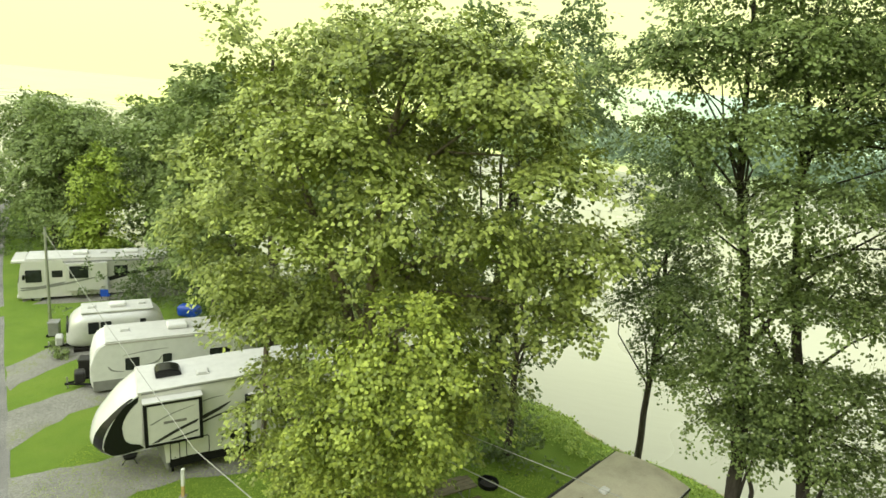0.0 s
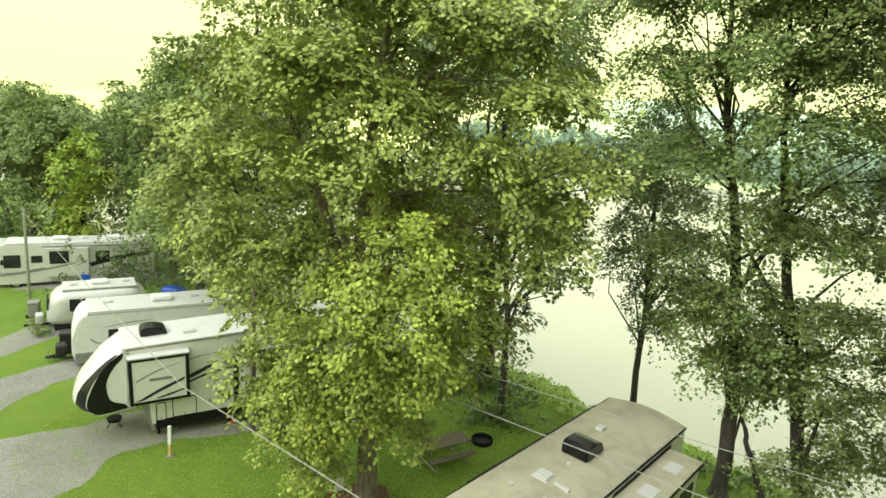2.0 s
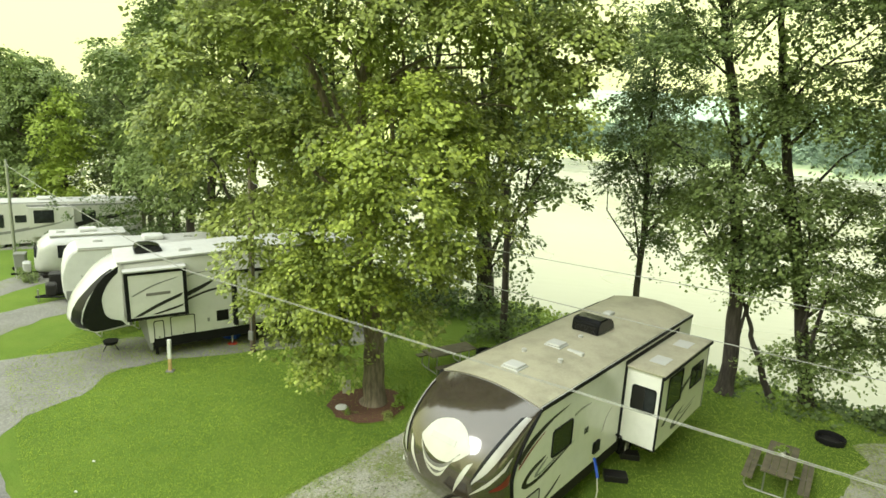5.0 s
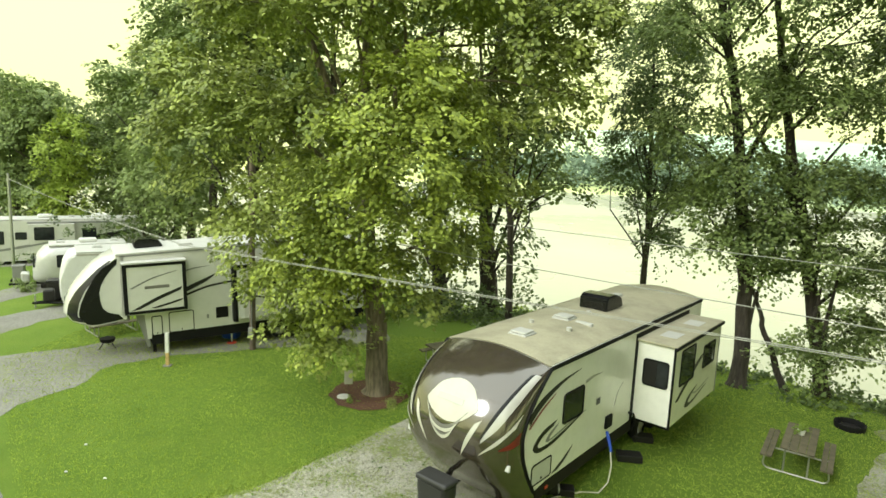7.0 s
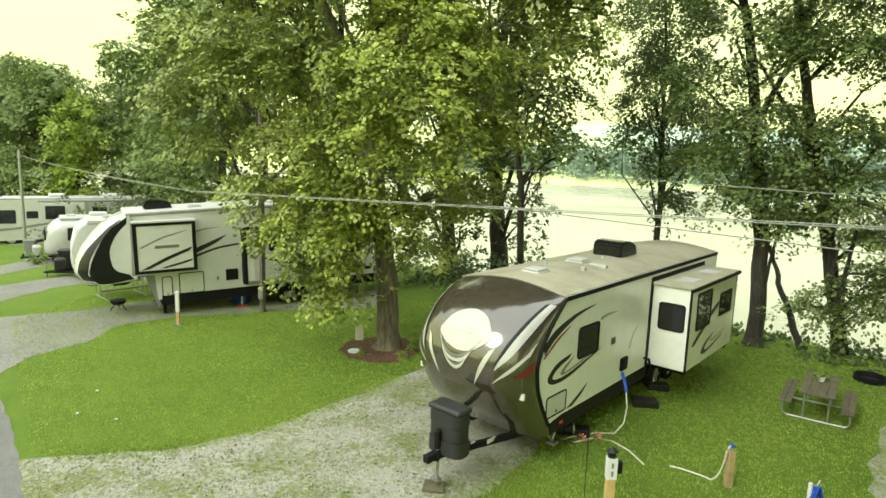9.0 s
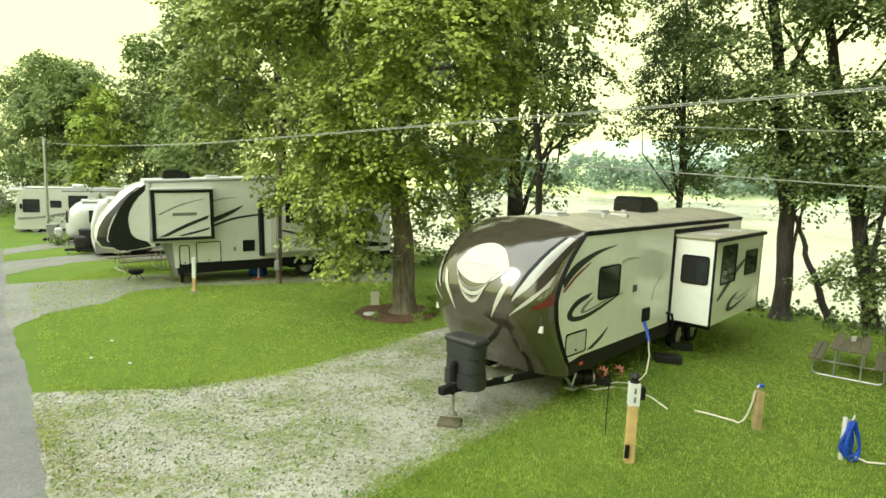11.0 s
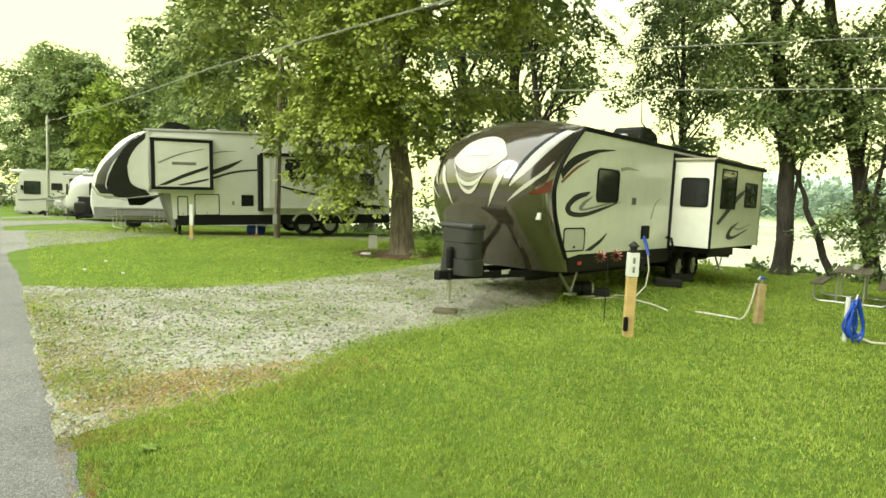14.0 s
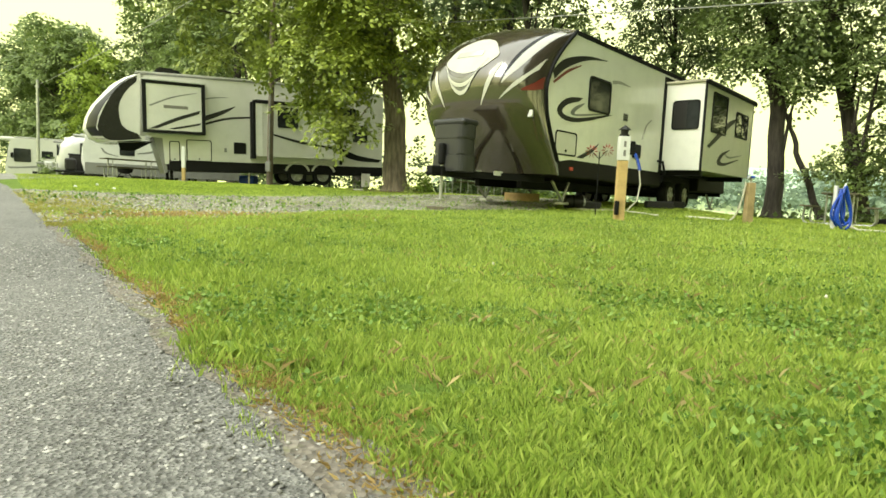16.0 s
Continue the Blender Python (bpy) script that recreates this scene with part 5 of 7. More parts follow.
def nose_point(v, z, out=0.0):
    c, s = lerp_table(FC_Z, FC_C, z), lerp_table(FC_Z, FC_S, z)
    return (c + (s - c) * abs(v) ** 2.6 - out, 1.1 * v, z)


def fifth_wheel():
    t = empty("fifth_wheel_camper", frame_at(-14, 18.4, 0.2, 38, 0.03), "cream fifth wheel camper with a black-banded nose and slide-outs", "camper")
    n = 1.1
    part("body", plate(bmesh.new(), [(1.05, 1.52), (1.72, 1.48), (1.78, 0.62), (9.75, 0.62), (9.78, 3.5), (9.6, 3.58), (5.2, 3.66), (2.6, 3.6), (1.1, 3.56)], "y", -n, 2 * n), WHITE_GEL, t)
    part("roof", plate(bmesh.new(), [(0.95, 3.565), (2.6, 3.605), (5.2, 3.665), (9.7, 3.6), (9.7, 3.64), (5.2, 3.71), (2.6, 3.65), (1.0, 3.61)], "y", -n - 0.02, 2 * n + 0.04), ROOF_CLEAN, t, "white membrane roof")
    part("roof_rail", plate(bmesh.new(), [(1.1, 3.5), (2.6, 3.54), (5.2, 3.6), (9.7, 3.52), (9.7, 3.56), (5.2, 3.65), (2.6, 3.585), (1.1, 3.55)], "y", -n - 0.02, 0.022), GREY, t)
    vs_ = [-1 + 2 * k / 24 for k in range(25)]
    zs_ = list(np.interp(np.linspace(0, 8, 26), range(9), FC_Z))
    bm = bmesh.new()
    grid = [[bm.verts.new(nose_point(v, z)) for v in vs_] for z in zs_]
    for p, q in zip(grid, grid[1:]):
        for k in range(24):
            bm.faces.new((p[k], p[k + 1], q[k + 1], q[k]))
    for row, z in ((grid[0], 1.36), (grid[-1], 3.6)):
        back = [bm.verts.new((1.3, 1.1 * v, z)) for v in vs_]
        for k in range(24):
            bm.faces.new((row[k], row[k + 1], back[k + 1], back[k]))
    part("front_cap", bm, WHITE_GEL, t, "rounded white nose cap", smooth=True)
    for y in (-n, n - 0.03):
        edge = [(nose_point(1, z)[0], z) for z in zs_]
        part("side_panel", plate(bmesh.new(), edge + [(1.2, 3.58), (1.2, 1.4)], "y", y, 0.03), WHITE_GEL, t)
    # black band round the nose
    outer = [(1.02, 3.47), (0.5, 3.1), (0.08, 2.45), (-0.17, 1.75), (0.0, 1.42), (0.3, 1.32), (1.1, 1.42)]
    inner = [(1.16, 3.42), (0.72, 2.98), (0.46, 2.45), (0.5, 1.92), (0.62, 1.74), (0.76, 1.66), (1.1, 1.55)]
    part("nose_band", swoosh(bmesh.new(), outer, inner, "y", -n - 0.006, 0.008), BLACK_GLOSS, t, "glossy black band")
    bm = bmesh.new()
    rows = []
    for z in np.linspace(1.36, 3.4, 20):
        w0 = 0.62 + 0.3 * max(0, (z - 2.0) / 1.4)
        rows.append([bm.verts.new(nose_point(-w0 - (0.998 - w0) * k / 6, z, 0.006)) for k in range(7)])
    for p, q in zip(rows, rows[1:]):
        for k in range(6):
            bm.faces.new((p[k], p[k + 1], q[k + 1], q[k]))
    part("nose_band", bm, BLACK_GLOSS, t, smooth=True)
    # lower front, skirt, landing gear, wheels
    part("front_wall", plate(bmesh.new(), [(1.45, 1.5), (1.78, 1.5), (1.86, 0.35), (1.78, 0.3)], "y", -n + 0.05, 2 * n - 0.1), GREY, t)
    part("skirt", new_box((1.9, -n - 0.006, 0.4), (9.76, n + 0.006, 0.76), 0.02), BLACK, t)
    for y in (-0.85, 0.75):
        part("landing_leg", new_box((1.95, y, 0.0), (2.05, y + 0.1, 0.6), 0.01), CHASSIS, t)
        part("rear_jack", new_box((9.2, y, -0.02), (9.28, y + 0.08, 0.42), 0.01), STEEL, t)
    for x in (6.3, 7.3):
        wheel(t, x, -n + 0.04, 0.36, 0.37)
        wheel(t, x, n - 0.28, 0.36, 0.37)
    for x in (6.3, 7.3):
        part("fender", new_tube([(x + 0.47 * math.cos(radians(a)), -n - 0.012, 0.36 + 0.47 * math.sin(radians(a))) for a in range(20, 161, 14)], 0.045, 8), WHITE_GEL, t, smooth=True)
    part("pin_box", plate(bmesh.new(), [(0.4, 1.4), (1.5, 1.4), (0.9, 1.05), (0.5, 1.05)], "y", -0.16, 0.32), CHASSIS, t)
    # slide-outs
    s = part("slide_out", new_box((1.16, -1.48, 1.68), (3.0, -n + 0.02, 3.26), 0.015), WHITE_GEL, t, "bedroom slide-out with black edges")
    for x0, z0, x1, z1 in ((1.12, 1.62, 1.24, 3.3), (2.92, 1.62, 3.04, 3.3), (1.24, 1.62, 2.92, 1.72), (1.24, 3.2, 2.92, 3.3)):
        part("edge_trim", new_box((x0, -1.5, z0), (x1, -1.42, z1), 0.01), BLACK, s)
    part("topper", new_box((1.1, -1.52, 3.3), (3.06, -n, 3.36), 0.01), ROOF_CLEAN, s)
    for top, bot, mat in (([(1.3, 2.5), (2.0, 2.82), (2.8, 3.02)], [(1.3, 2.44), (2.0, 2.77), (2.8, 3.0)], GREY),
                          ([(1.3, 1.74), (2.1, 2.14), (2.9, 2.44)], [(1.5, 1.74), (2.2, 2.06), (2.9, 2.34)], GREY_DARK),
                          ([(1.9, 1.78), (2.4, 1.9), (2.9, 2.02)], [(2.0, 1.75), (2.45, 1.84), (2.9, 1.96)], GREY_DARK)):
        part("stripe", swoosh(bmesh.new(), top, bot, "y", -1.486, 0.006), mat, s)
    part("lettering", new_box((1.75, -1.487, 2.44), (2.5, -1.479, 2.54), 0.0), INK, s, "grey brand mark drawn as a plain bar")
    s2 = part("slide_out", new_box((4.68, -1.4, 0.98), (7.9, -n + 0.02, 2.9), 0.015), WHITE_GEL, t, "living room slide-out")
    for x0, z0, x1, z1 in ((4.62, 0.9, 4.72, 2.96), (4.72, 2.86, 7.92, 2.98), (7.86, 0.9, 7.94, 2.86)):
        part("edge_trim", new_box((x0, -1.44, z0), (x1, -1.36, z1), 0.01), BLACK, s2)
    part("edge_trim", new_box((4.58, -1.36, 0.9), (4.7, -n - 0.02, 2.9), 0.01), BLACK, s2)
    part("corner_post", new_box((4.72, -1.42, 1.0), (4.96, -1.395, 2.84), 0.005), WHITE, s2)
    side_window(s2, 5.5, 2.05, 6.25, 2.78, -1.4, 0.06)
    side_window(t, 8.5, 1.7, 9.1, 2.35, -n, 0.05, split=False)
    side_window(t, 8.0, 2.7, 8.6, 2.98, -n, 0.05, split=False)
    # hatches and bands
    for x0, z0, x1, z1 in ((1.92, 0.7, 2.26, 1.4), (2.46, 0.74, 3.28, 1.48)):
        hatch(t, x0, z0, x1, z1, -n)
    part("vent_grille", new_box((4.02, -n - 0.02, 1.06), (4.44, -n + 0.01, 1.46), 0.01), BLACK, t)
    part("socket", new_box((3.7, -n - 0.015, 1.1), (3.78, -n + 0.01, 1.24), 0.008), GREY, t)
    for top, bot, mat in (([(3.04, 2.3), (3.6, 2.52), (4.1, 2.72)], [(3.04, 2.12), (3.7, 2.42), (4.1, 2.7)], GREY_DARK),
                          ([(3.04, 2.06), (3.8, 2.3), (4.7, 2.4)], [(3.04, 1.98), (3.8, 2.22), (4.7, 2.34)], GREY_DARK),
                          ([(3.04, 2.9), (3.4, 2.98), (3.9, 3.0)], [(3.04, 2.84), (3.4, 2.93), (3.9, 2.99)], GREY)):
        part("stripe", swoosh(bmesh.new(), top, bot, "y", -n - 0.004, 0.006), mat, t)
    for top, bot in (([(5.2, 1.85), (6.4, 1.6), (7.8, 1.42)], [(5.2, 1.8), (6.4, 1.5), (7.8, 1.38)]),):
        part("stripe", swoosh(bmesh.new(), top, bot, "y", -1.404, 0.006), GREY_DARK, s2)
    part("stripe", swoosh(bmesh.new(), [(7.9, 1.5), (8.7, 1.2), (9.7, 1.05)], [(7.9, 1.2), (8.7, 0.98), (9.7, 0.95)], "y", -n - 0.004, 0.006), BLACK, t)
    part("door_awning", new_box((7.94, -n - 0.05, 0.8), (8.06, -n, 2.9), 0.02), BLACK, t)
    roof_ac(t, 1.6, 0.1, 3.62, 0.9, 0.72, 0.32)
    for x, y in ((3.2, -0.3), (5.6, 0.2), (7.4, -0.3)):
        roof_vent(t, x, y, 3.66)
    part("ladder", tube(tube(bmesh.new(), [(9.84, 0.3, 0.8), (9.84, 0.3, 3.7)], 0.02), [(9.84, 0.7, 0.8), (9.84, 0.7, 3.7)], 0.02), ALU, t)
    return t


fifth_wheel()


# ---- the white trailer behind ----
def white_trailer():
    t = empty("travel_trailer", frame_at(-19.5, 23.5, 0.1, 40), "white travel trailer with a sloping front and grey swirls", "trailer")
    prof = [(0.45, 0.35), (0.3, 0.9), (0.34, 1.5), (0.5, 2.2), (0.72, 2.52), (1.05, 2.66), (7.6, 2.66), (7.7, 2.55), (7.7, 0.35)]
    bm = plate(bmesh.new(), prof, "y", -1.1, 2.2)
    bmesh.ops.bevel(bm, geom=list(bm.edges), offset=0.06, segments=3, affect="EDGES")
    part("body", bm, WHITE, t, smooth=True)
    part("roof", new_box((0.95, -1.08, 2.655), (7.62, 1.08, 2.7), 0.02), ROOF_CLEAN, t)
    part("lower_panel", new_box((0.42, -1.112, 0.35), (7.6, 1.112, 0.85), 0.02), GREY, t, "grey lower panel")
    part("roof_rail", new_box((0.95, -1.115, 2.54), (7.66, -1.095, 2.62), 0.005), CAP_LIGHT, t)
    side_window(t, 1.73, 1.22, 2.32, 1.82, -1.1, 0.04, split=False)
    side_window(t, 5.4, 1.12, 6.36, 1.82, -1.1, 0.04)
    side_window(t, 3.3, 1.3, 3.7, 1.82, -1.1, 0.04, split=False)
    for top, bot in (([(1.0, 1.5), (1.2, 1.25), (1.7, 1.15)], [(1.06, 1.5), (1.26, 1.3), (1.7, 1.17)]),
                     ([(2.4, 1.35), (3.0, 1.5), (3.3, 1.8)], [(2.4, 1.3), (3.05, 1.42), (3.3, 1.76)]),
                     ([(1.6, 1.95), (2.6, 2.1), (3.6, 2.12)], [(1.6, 1.93), (2.6, 2.05), (3.6, 2.1)])):
        part("stripe", swoosh(bmesh.new(), top, bot, "y", -1.104, 0.006), GREY, t)
    for x in (4.3, 5.1):
        wheel(t, x, -1.06, 0.3, 0.32)
        wheel(t, x, 0.84, 0.3, 0.32)
    for y in (-0.5, 0.5):
        part("tongue_beam", new_tube([(0.6, y, 0.42), (-0.7, 0, 0.42)], 0.05, 6), CHASSIS, t)
    part("tongue_jack", new_tube([(-0.6, 0, 0.0), (-0.6, 0, 0.75)], 0.035, 8), STEEL, t)
    part("bottle_cover", new_box((-0.32, -0.3, 0.45), (0.12, 0.3, 1.0), 0.1, 3), GREY_DARK, t)
    part("air_conditioner", new_box((3.6, -0.35, 2.7), (4.5, 0.35, 2.95), 0.09, 3), WHITE, t)
    for x in (1.8, 5.6):
        roof_vent(t, x, 0.2, 2.7, 0.4)
    return t


white_trailer()


# ---- the rounded aluminium trailer ----
def silver_trailer():
    t = empty("travel_trailer", frame_at(-24, 26.2, 0.0, 40), "rounded polished aluminium travel trailer with a white roof", "trailer")
    rings, roofs = [], []
    for k in range(25):
        f = k / 24
        x = 1.0 + 4.7 * f
        g = min(f, 1 - f) / 0.2
        e = math.sqrt(max(0.0, 1 - (1 - min(1, g)) ** 2))
        hw, top, bot = 1.1 * (0.35 + 0.65 * e), 0.75 + 1.62 * (0.3 + 0.7 * e), 0.62 - 0.18 * e
        ring = []
        for a in range(28):
            th = a / 28 * math.tau
            c, s = math.cos(th), math.sin(th)
            ring.append((x, hw * math.copysign(abs(c) ** 0.55, c), (top + bot) / 2 + (top - bot) / 2 * math.copysign(abs(s) ** 0.6, s)))
        rings.append(ring)
    part("body", shell_loft(rings), SILVER, t, "polished aluminium shell", smooth=True)
    part("roof", new_box((1.7, -0.8, 2.3), (5.1, 0.8, 2.41), 0.05, 3), ROOF_CLEAN, t)
    part("air_conditioner", new_box((3.0, -0.3, 2.4), (3.8, 0.3, 2.6), 0.07, 3), WHITE, t)
    roof_vent(t, 2.2, 0, 2.4, 0.4)
    roof_vent(t, 4.6, 0.1, 2.4, 0.4)
    side_window(t, 2.0, 1.32, 2.5, 1.95, -1.11, 0.05, split=False)
    side_window(t, 2.56, 1.32, 3.06, 1.95, -1.11, 0.05, split=False)
    side_window(t, 4.4, 1.75, 4.7, 1.95, -1.11, 0.04, split=False)
    part("front_window", new_box((1.02, -0.62, 1.3), (1.1, 0.62, 1.85), 0.03), GLASS, t)
    for x in (3.4, 4.1):
        wheel(t, x, -1.04, 0.32, 0.32)
        wheel(t, x, 0.82, 0.32, 0.32)
    part("belly", new_box((1.3, -0.9, 0.3), (5.3, 0.9, 0.5), 0.04), SKIRT, t)
    part("tongue_beam", new_tube([(1.4, 0, 0.42), (0.0, 0, 0.42)], 0.06, 6), CHASSIS, t)
    part("tongue_jack", new_tube([(0.2, 0, 0.0), (0.2, 0, 0.7)], 0.035, 8), STEEL, t)
    part("bottle_cover", new_box((0.5, -0.3, 0.5), (0.85, 0.3, 1.0), 0.08, 3), SILVER, t)
    return t


silver_trailer()


# ---- the motorhome ----
def motorhome():
    t = empty("motorhome", frame_at(-32.2, 33.2, -0.3, 38), "cream class A motorhome with grey stripes and a slide-out", "motorhome")
    prof = [(0.1, 0.3), (-0.02, 0.7), (0.0, 1.35), (0.22, 2.3), (0.2, 2.6), (0.4, 2.82), (8.8, 2.86), (8.9, 2.75), (8.9, 0.4), (0.4, 0.3)]
    bm = plate(bmesh.new(), prof, "y", -1.1, 2.2)
    bmesh.ops.bevel(bm, geom=list(bm.edges), offset=0.05, segments=2, affect="EDGES")
    part("body", bm, WHITE_GEL, t, smooth=True)
    part("roof", new_box((0.5, -1.05, 2.85), (8.7, 1.05, 2.9), 0.02), ROOF_CLEAN, t)
    part("windscreen", plate(bmesh.new(), [(-0.01, 1.36), (0.2, 2.28), (0.22, 2.27), (0.02, 1.35)], "y", -0.98, 1.96), GLASS, t)
    for y in (-0.8, 0.6):
        part("headlight", new_box((-0.05, y, 0.75), (0.03, y + 0.24, 0.92), 0.03), WHITE, t)
    part("bumper", new_box((-0.08, -1.05, 0.3), (0.2, 1.05, 0.55), 0.05), WHITE_GEL, t)
    side_window(t, 0.42, 1.36, 1.3, 2.18, -1.1, 0.06, split=False)
    part("roof_brow", new_box((-0.28, -1.08, 2.62), (0.5, 1.08, 2.86), 0.09, 3), WHITE_GEL, t)
    side_window(t, 1.85, 1.65, 2.45, 2.1, -1.1, 0.05, split=False)
    s = part("slide_out", new_box((2.6, -1.45, 0.75), (5.0, -1.08, 2.62), 0.015), WHITE_GEL, t)
    side_window(s, 2.84, 1.62, 3.9, 2.44, -1.45, 0.05)
    side_window(t, 5.4, 1.65, 6.2, 2.3, -1.1, 0.05)
    part("awning_case", new_tube([(2.5, -1.3, 2.72), (7.9, -1.3, 2.72)], 0.06, 10), GREY, t, smooth=True)
    for top, bot, mat in (([(0.1, 1.0), (1.5, 1.15), (3.0, 1.42), (4.4, 1.7)], [(0.1, 0.9), (1.5, 1.04), (3.0, 1.3), (4.4, 1.62)], GREY),
                          ([(5.0, 1.5), (6.5, 1.9), (8.6, 2.2)], [(5.0, 1.2), (6.5, 1.6), (8.6, 1.95)], GREY_DARK)):
        part("stripe", swoosh(bmesh.new(), top, bot, "y", -1.104 if mat is GREY_DARK else -1.456, 0.006), mat, t if mat is GREY_DARK else s)
    part("stripe", swoosh(bmesh.new(), [(0.1, 1.05), (1.2, 1.1), (2.58, 1.35)], [(0.1, 0.95), (1.2, 1.0), (2.58, 1.22)], "y", -1.104, 0.006), GREY, t)
    for x in (1.0, 6.4):
        wheel(t, x, -1.08, 0.38, 0.4, 0.26)
        wheel(t, x, 0.82, 0.38, 0.4, 0.26)
    part("mirror", new_box((0.28, -1.32, 1.6), (0.4, -1.1, 1.9), 0.03), BLACK, t)
    for x in (3.0, 6.0):
        part("air_conditioner", new_box((x, -0.3, 2.9), (x + 0.9, 0.35, 3.12), 0.08, 3), WHITE, t)
    roof_vent(t, 4.8, 0.2, 2.9, 0.4)
    return t


motorhome()


# ---- site furniture ----
def on_ground(x, y, rz=0.0, lift=0.0):
    return pose(x, y, land_z(x, y) + lift, 0, 0, rz)


def number_post():
    t = empty("marker_post", on_ground(1.76, 9.47, 8), "square pine site post with a white number plate", "post")
    part("post", new_box((-0.075, -0.06, -0.05), (0.075, 0.06, 1.3), 0.012), WOOD_POST, t)
    p = part("plate", new_box((-0.082, -0.072, 0.94), (0.082, 0.066, 1.31), 0.008), WHITE, t, "white number plate")
    for z in (1.19, 1.05):
        part("mark", new_box((-0.018, -0.077, z - 0.045), (0.018, -0.071, z + 0.045)), INK, p)
    bm = bmesh.new()
    tube(bm, [(0, 0, 1.31), (0, 0, 1.34)], 0.075, 14)
    tube(bm, [(0, 0, 1.34), (0, 0, 1.41)], [0.05, 0.062], 14)
    tube(bm, [(0, 0, 1.41), (0, 0, 1.48)], [0.095, 0.012], 14)
    part("solar_lamp", bm, GREY_DARK, t, "small solar cap lamp")
    part("outlet_box", new_box((0.076, -0.05, 1.04), (0.17, 0.05, 1.24), 0.012), BLACK, t)
    part("tap", new_box((-0.1, -0.1, 0.1), (-0.03, -0.06, 0.32), 0.012), BLACK, t)
    return t


number_post()


def short_post(x, y, h, w, label):
    t = empty("post", on_ground(x, y, 12), label, "post")
    part("post", new_box((-w / 2, -w / 2, -0.05), (w / 2, w / 2, h), 0.012), WOOD_DARK if h < 0.8 else WOOD_POST, t)
    return t


t = short_post(4.25, 11.25, 0.72, 0.13, "short pine post carrying a water tap")
part("tap", new_tube([(0, 0, 0.72), (0, 0, 0.8), (-0.05, -0.03, 0.83), (-0.09, -0.05, 0.78)], 0.022, 8), STEEL, t, smooth=True)
part("tap_handle", new_box((-0.05, -0.05, 0.8), (0.05, 0.05, 0.84), 0.012), BLUE, t)
t = short_post(-10.75, 17.8, 1.1, 0.1, "tall thin post with a white painted top")
part("painted_top", new_box((-0.055, -0.055, 0.45), (0.055, 0.055, 1.12), 0.01), WHITE, t)
part("foot", new_box((-0.12, -0.12, -0.02), (0.12, 0.12, 0.04), 0.01), CONCRETE, t)


def cable(name, pts, r, material, label, category, sides=6, kind=""):
    return tagged(part(name, new_tube(pts, r, sides), material, smooth=True), label, category, kind=kind)


def sagged(a, b, sag, n=24):
    a, b = Vector(a), Vector(b)
    return [a.lerp(b, k / n) - Vector((0, 0, 4 * sag * (k / n) * (1 - k / n))) for k in range(n + 1)]


def lying(pts, lift):
    return [(x, y, land_z(x, y) + lift) for x, y in pts]


cable("garden_hose", lying([(3.3, 11.74), (3.5, 11.68), (3.72, 11.56), (3.9, 11.46)], 0.025) + [(3.99, 11.4, 0.06), (4.05, 11.35, 0.13), (4.09, 11.3, 0.25), (4.12, 11.26, 0.42), (4.14, 11.22, 0.6), (4.15, 11.2, 0.76)], 0.017, HOSE_CREAM,
      "cream water hose running from the tap over the grass", "hose", 8)
cable("extension_cable", [(2.55, 13.4, 1.35), (2.62, 13.2, 1.1), (2.66, 13.1, 0.7), (2.6, 13.0, 0.35)] + lying([(2.4, 12.9), (2.0, 12.85), (1.5, 12.6), (1.25, 12.45), (1.5, 12.35), (1.9, 12.6), (2.3, 12.55), (2.6, 12.2), (2.8, 11.7)], 0.02),
      0.016, HOSE_CREAM, "cream shore power cord coiled on the grass", "cord", 8)
cable("power_plug", [(2.56, 13.42, 1.36), (2.6, 13.26, 1.2), (2.64, 13.16, 1.0)], 0.035, BLUE, "bright blue shore power plug", "plug", 8)


def hose_stand():
    t = empty("hose_stand", on_ground(5.25, 10.35, 20), "blue coiled hose hanging on a white stand", "hose stand")
    part("stand", new_tube([(0, 0, -0.03), (0, 0, 0.72)], 0.035, 10), WHITE, t, smooth=True)
    part("hook", new_tube([(0, 0, 0.66), (0.12, -0.02, 0.68), (0.16, -0.02, 0.76)], 0.018, 8), STEEL, t, smooth=True)
    r = random.Random(3)
    for k in range(5):
        a, b, dx, ph = 0.13 + r.uniform(-0.05, 0.06), 0.31 + r.uniform(-0.09, 0.05), r.uniform(-0.1, 0.12), r.uniform(-0.3, 0.3)
        part("coil", new_tube([(0.06 + dx * (0.5 - 0.5 * math.sin(s / 22 * math.tau)) + a * (0.75 - 0.45 * math.sin(s / 22 * math.tau)) * math.cos(s / 22 * math.tau + ph), -0.05 - 0.02 * k, 0.37 + b * math.sin(s / 22 * math.tau)) for s in range(23)], 0.02, 7), BLUE, t, smooth=True)
    part("hose_end", new_tube([(0.15, -0.1, 0.1), (0.3, -0.2, 0.03), (0.7, -0.3, 0.02), (1.3, -0.35, 0.02)], 0.018, 7), HOSE_CREAM, t, smooth=True)
    return t


hose_stand()


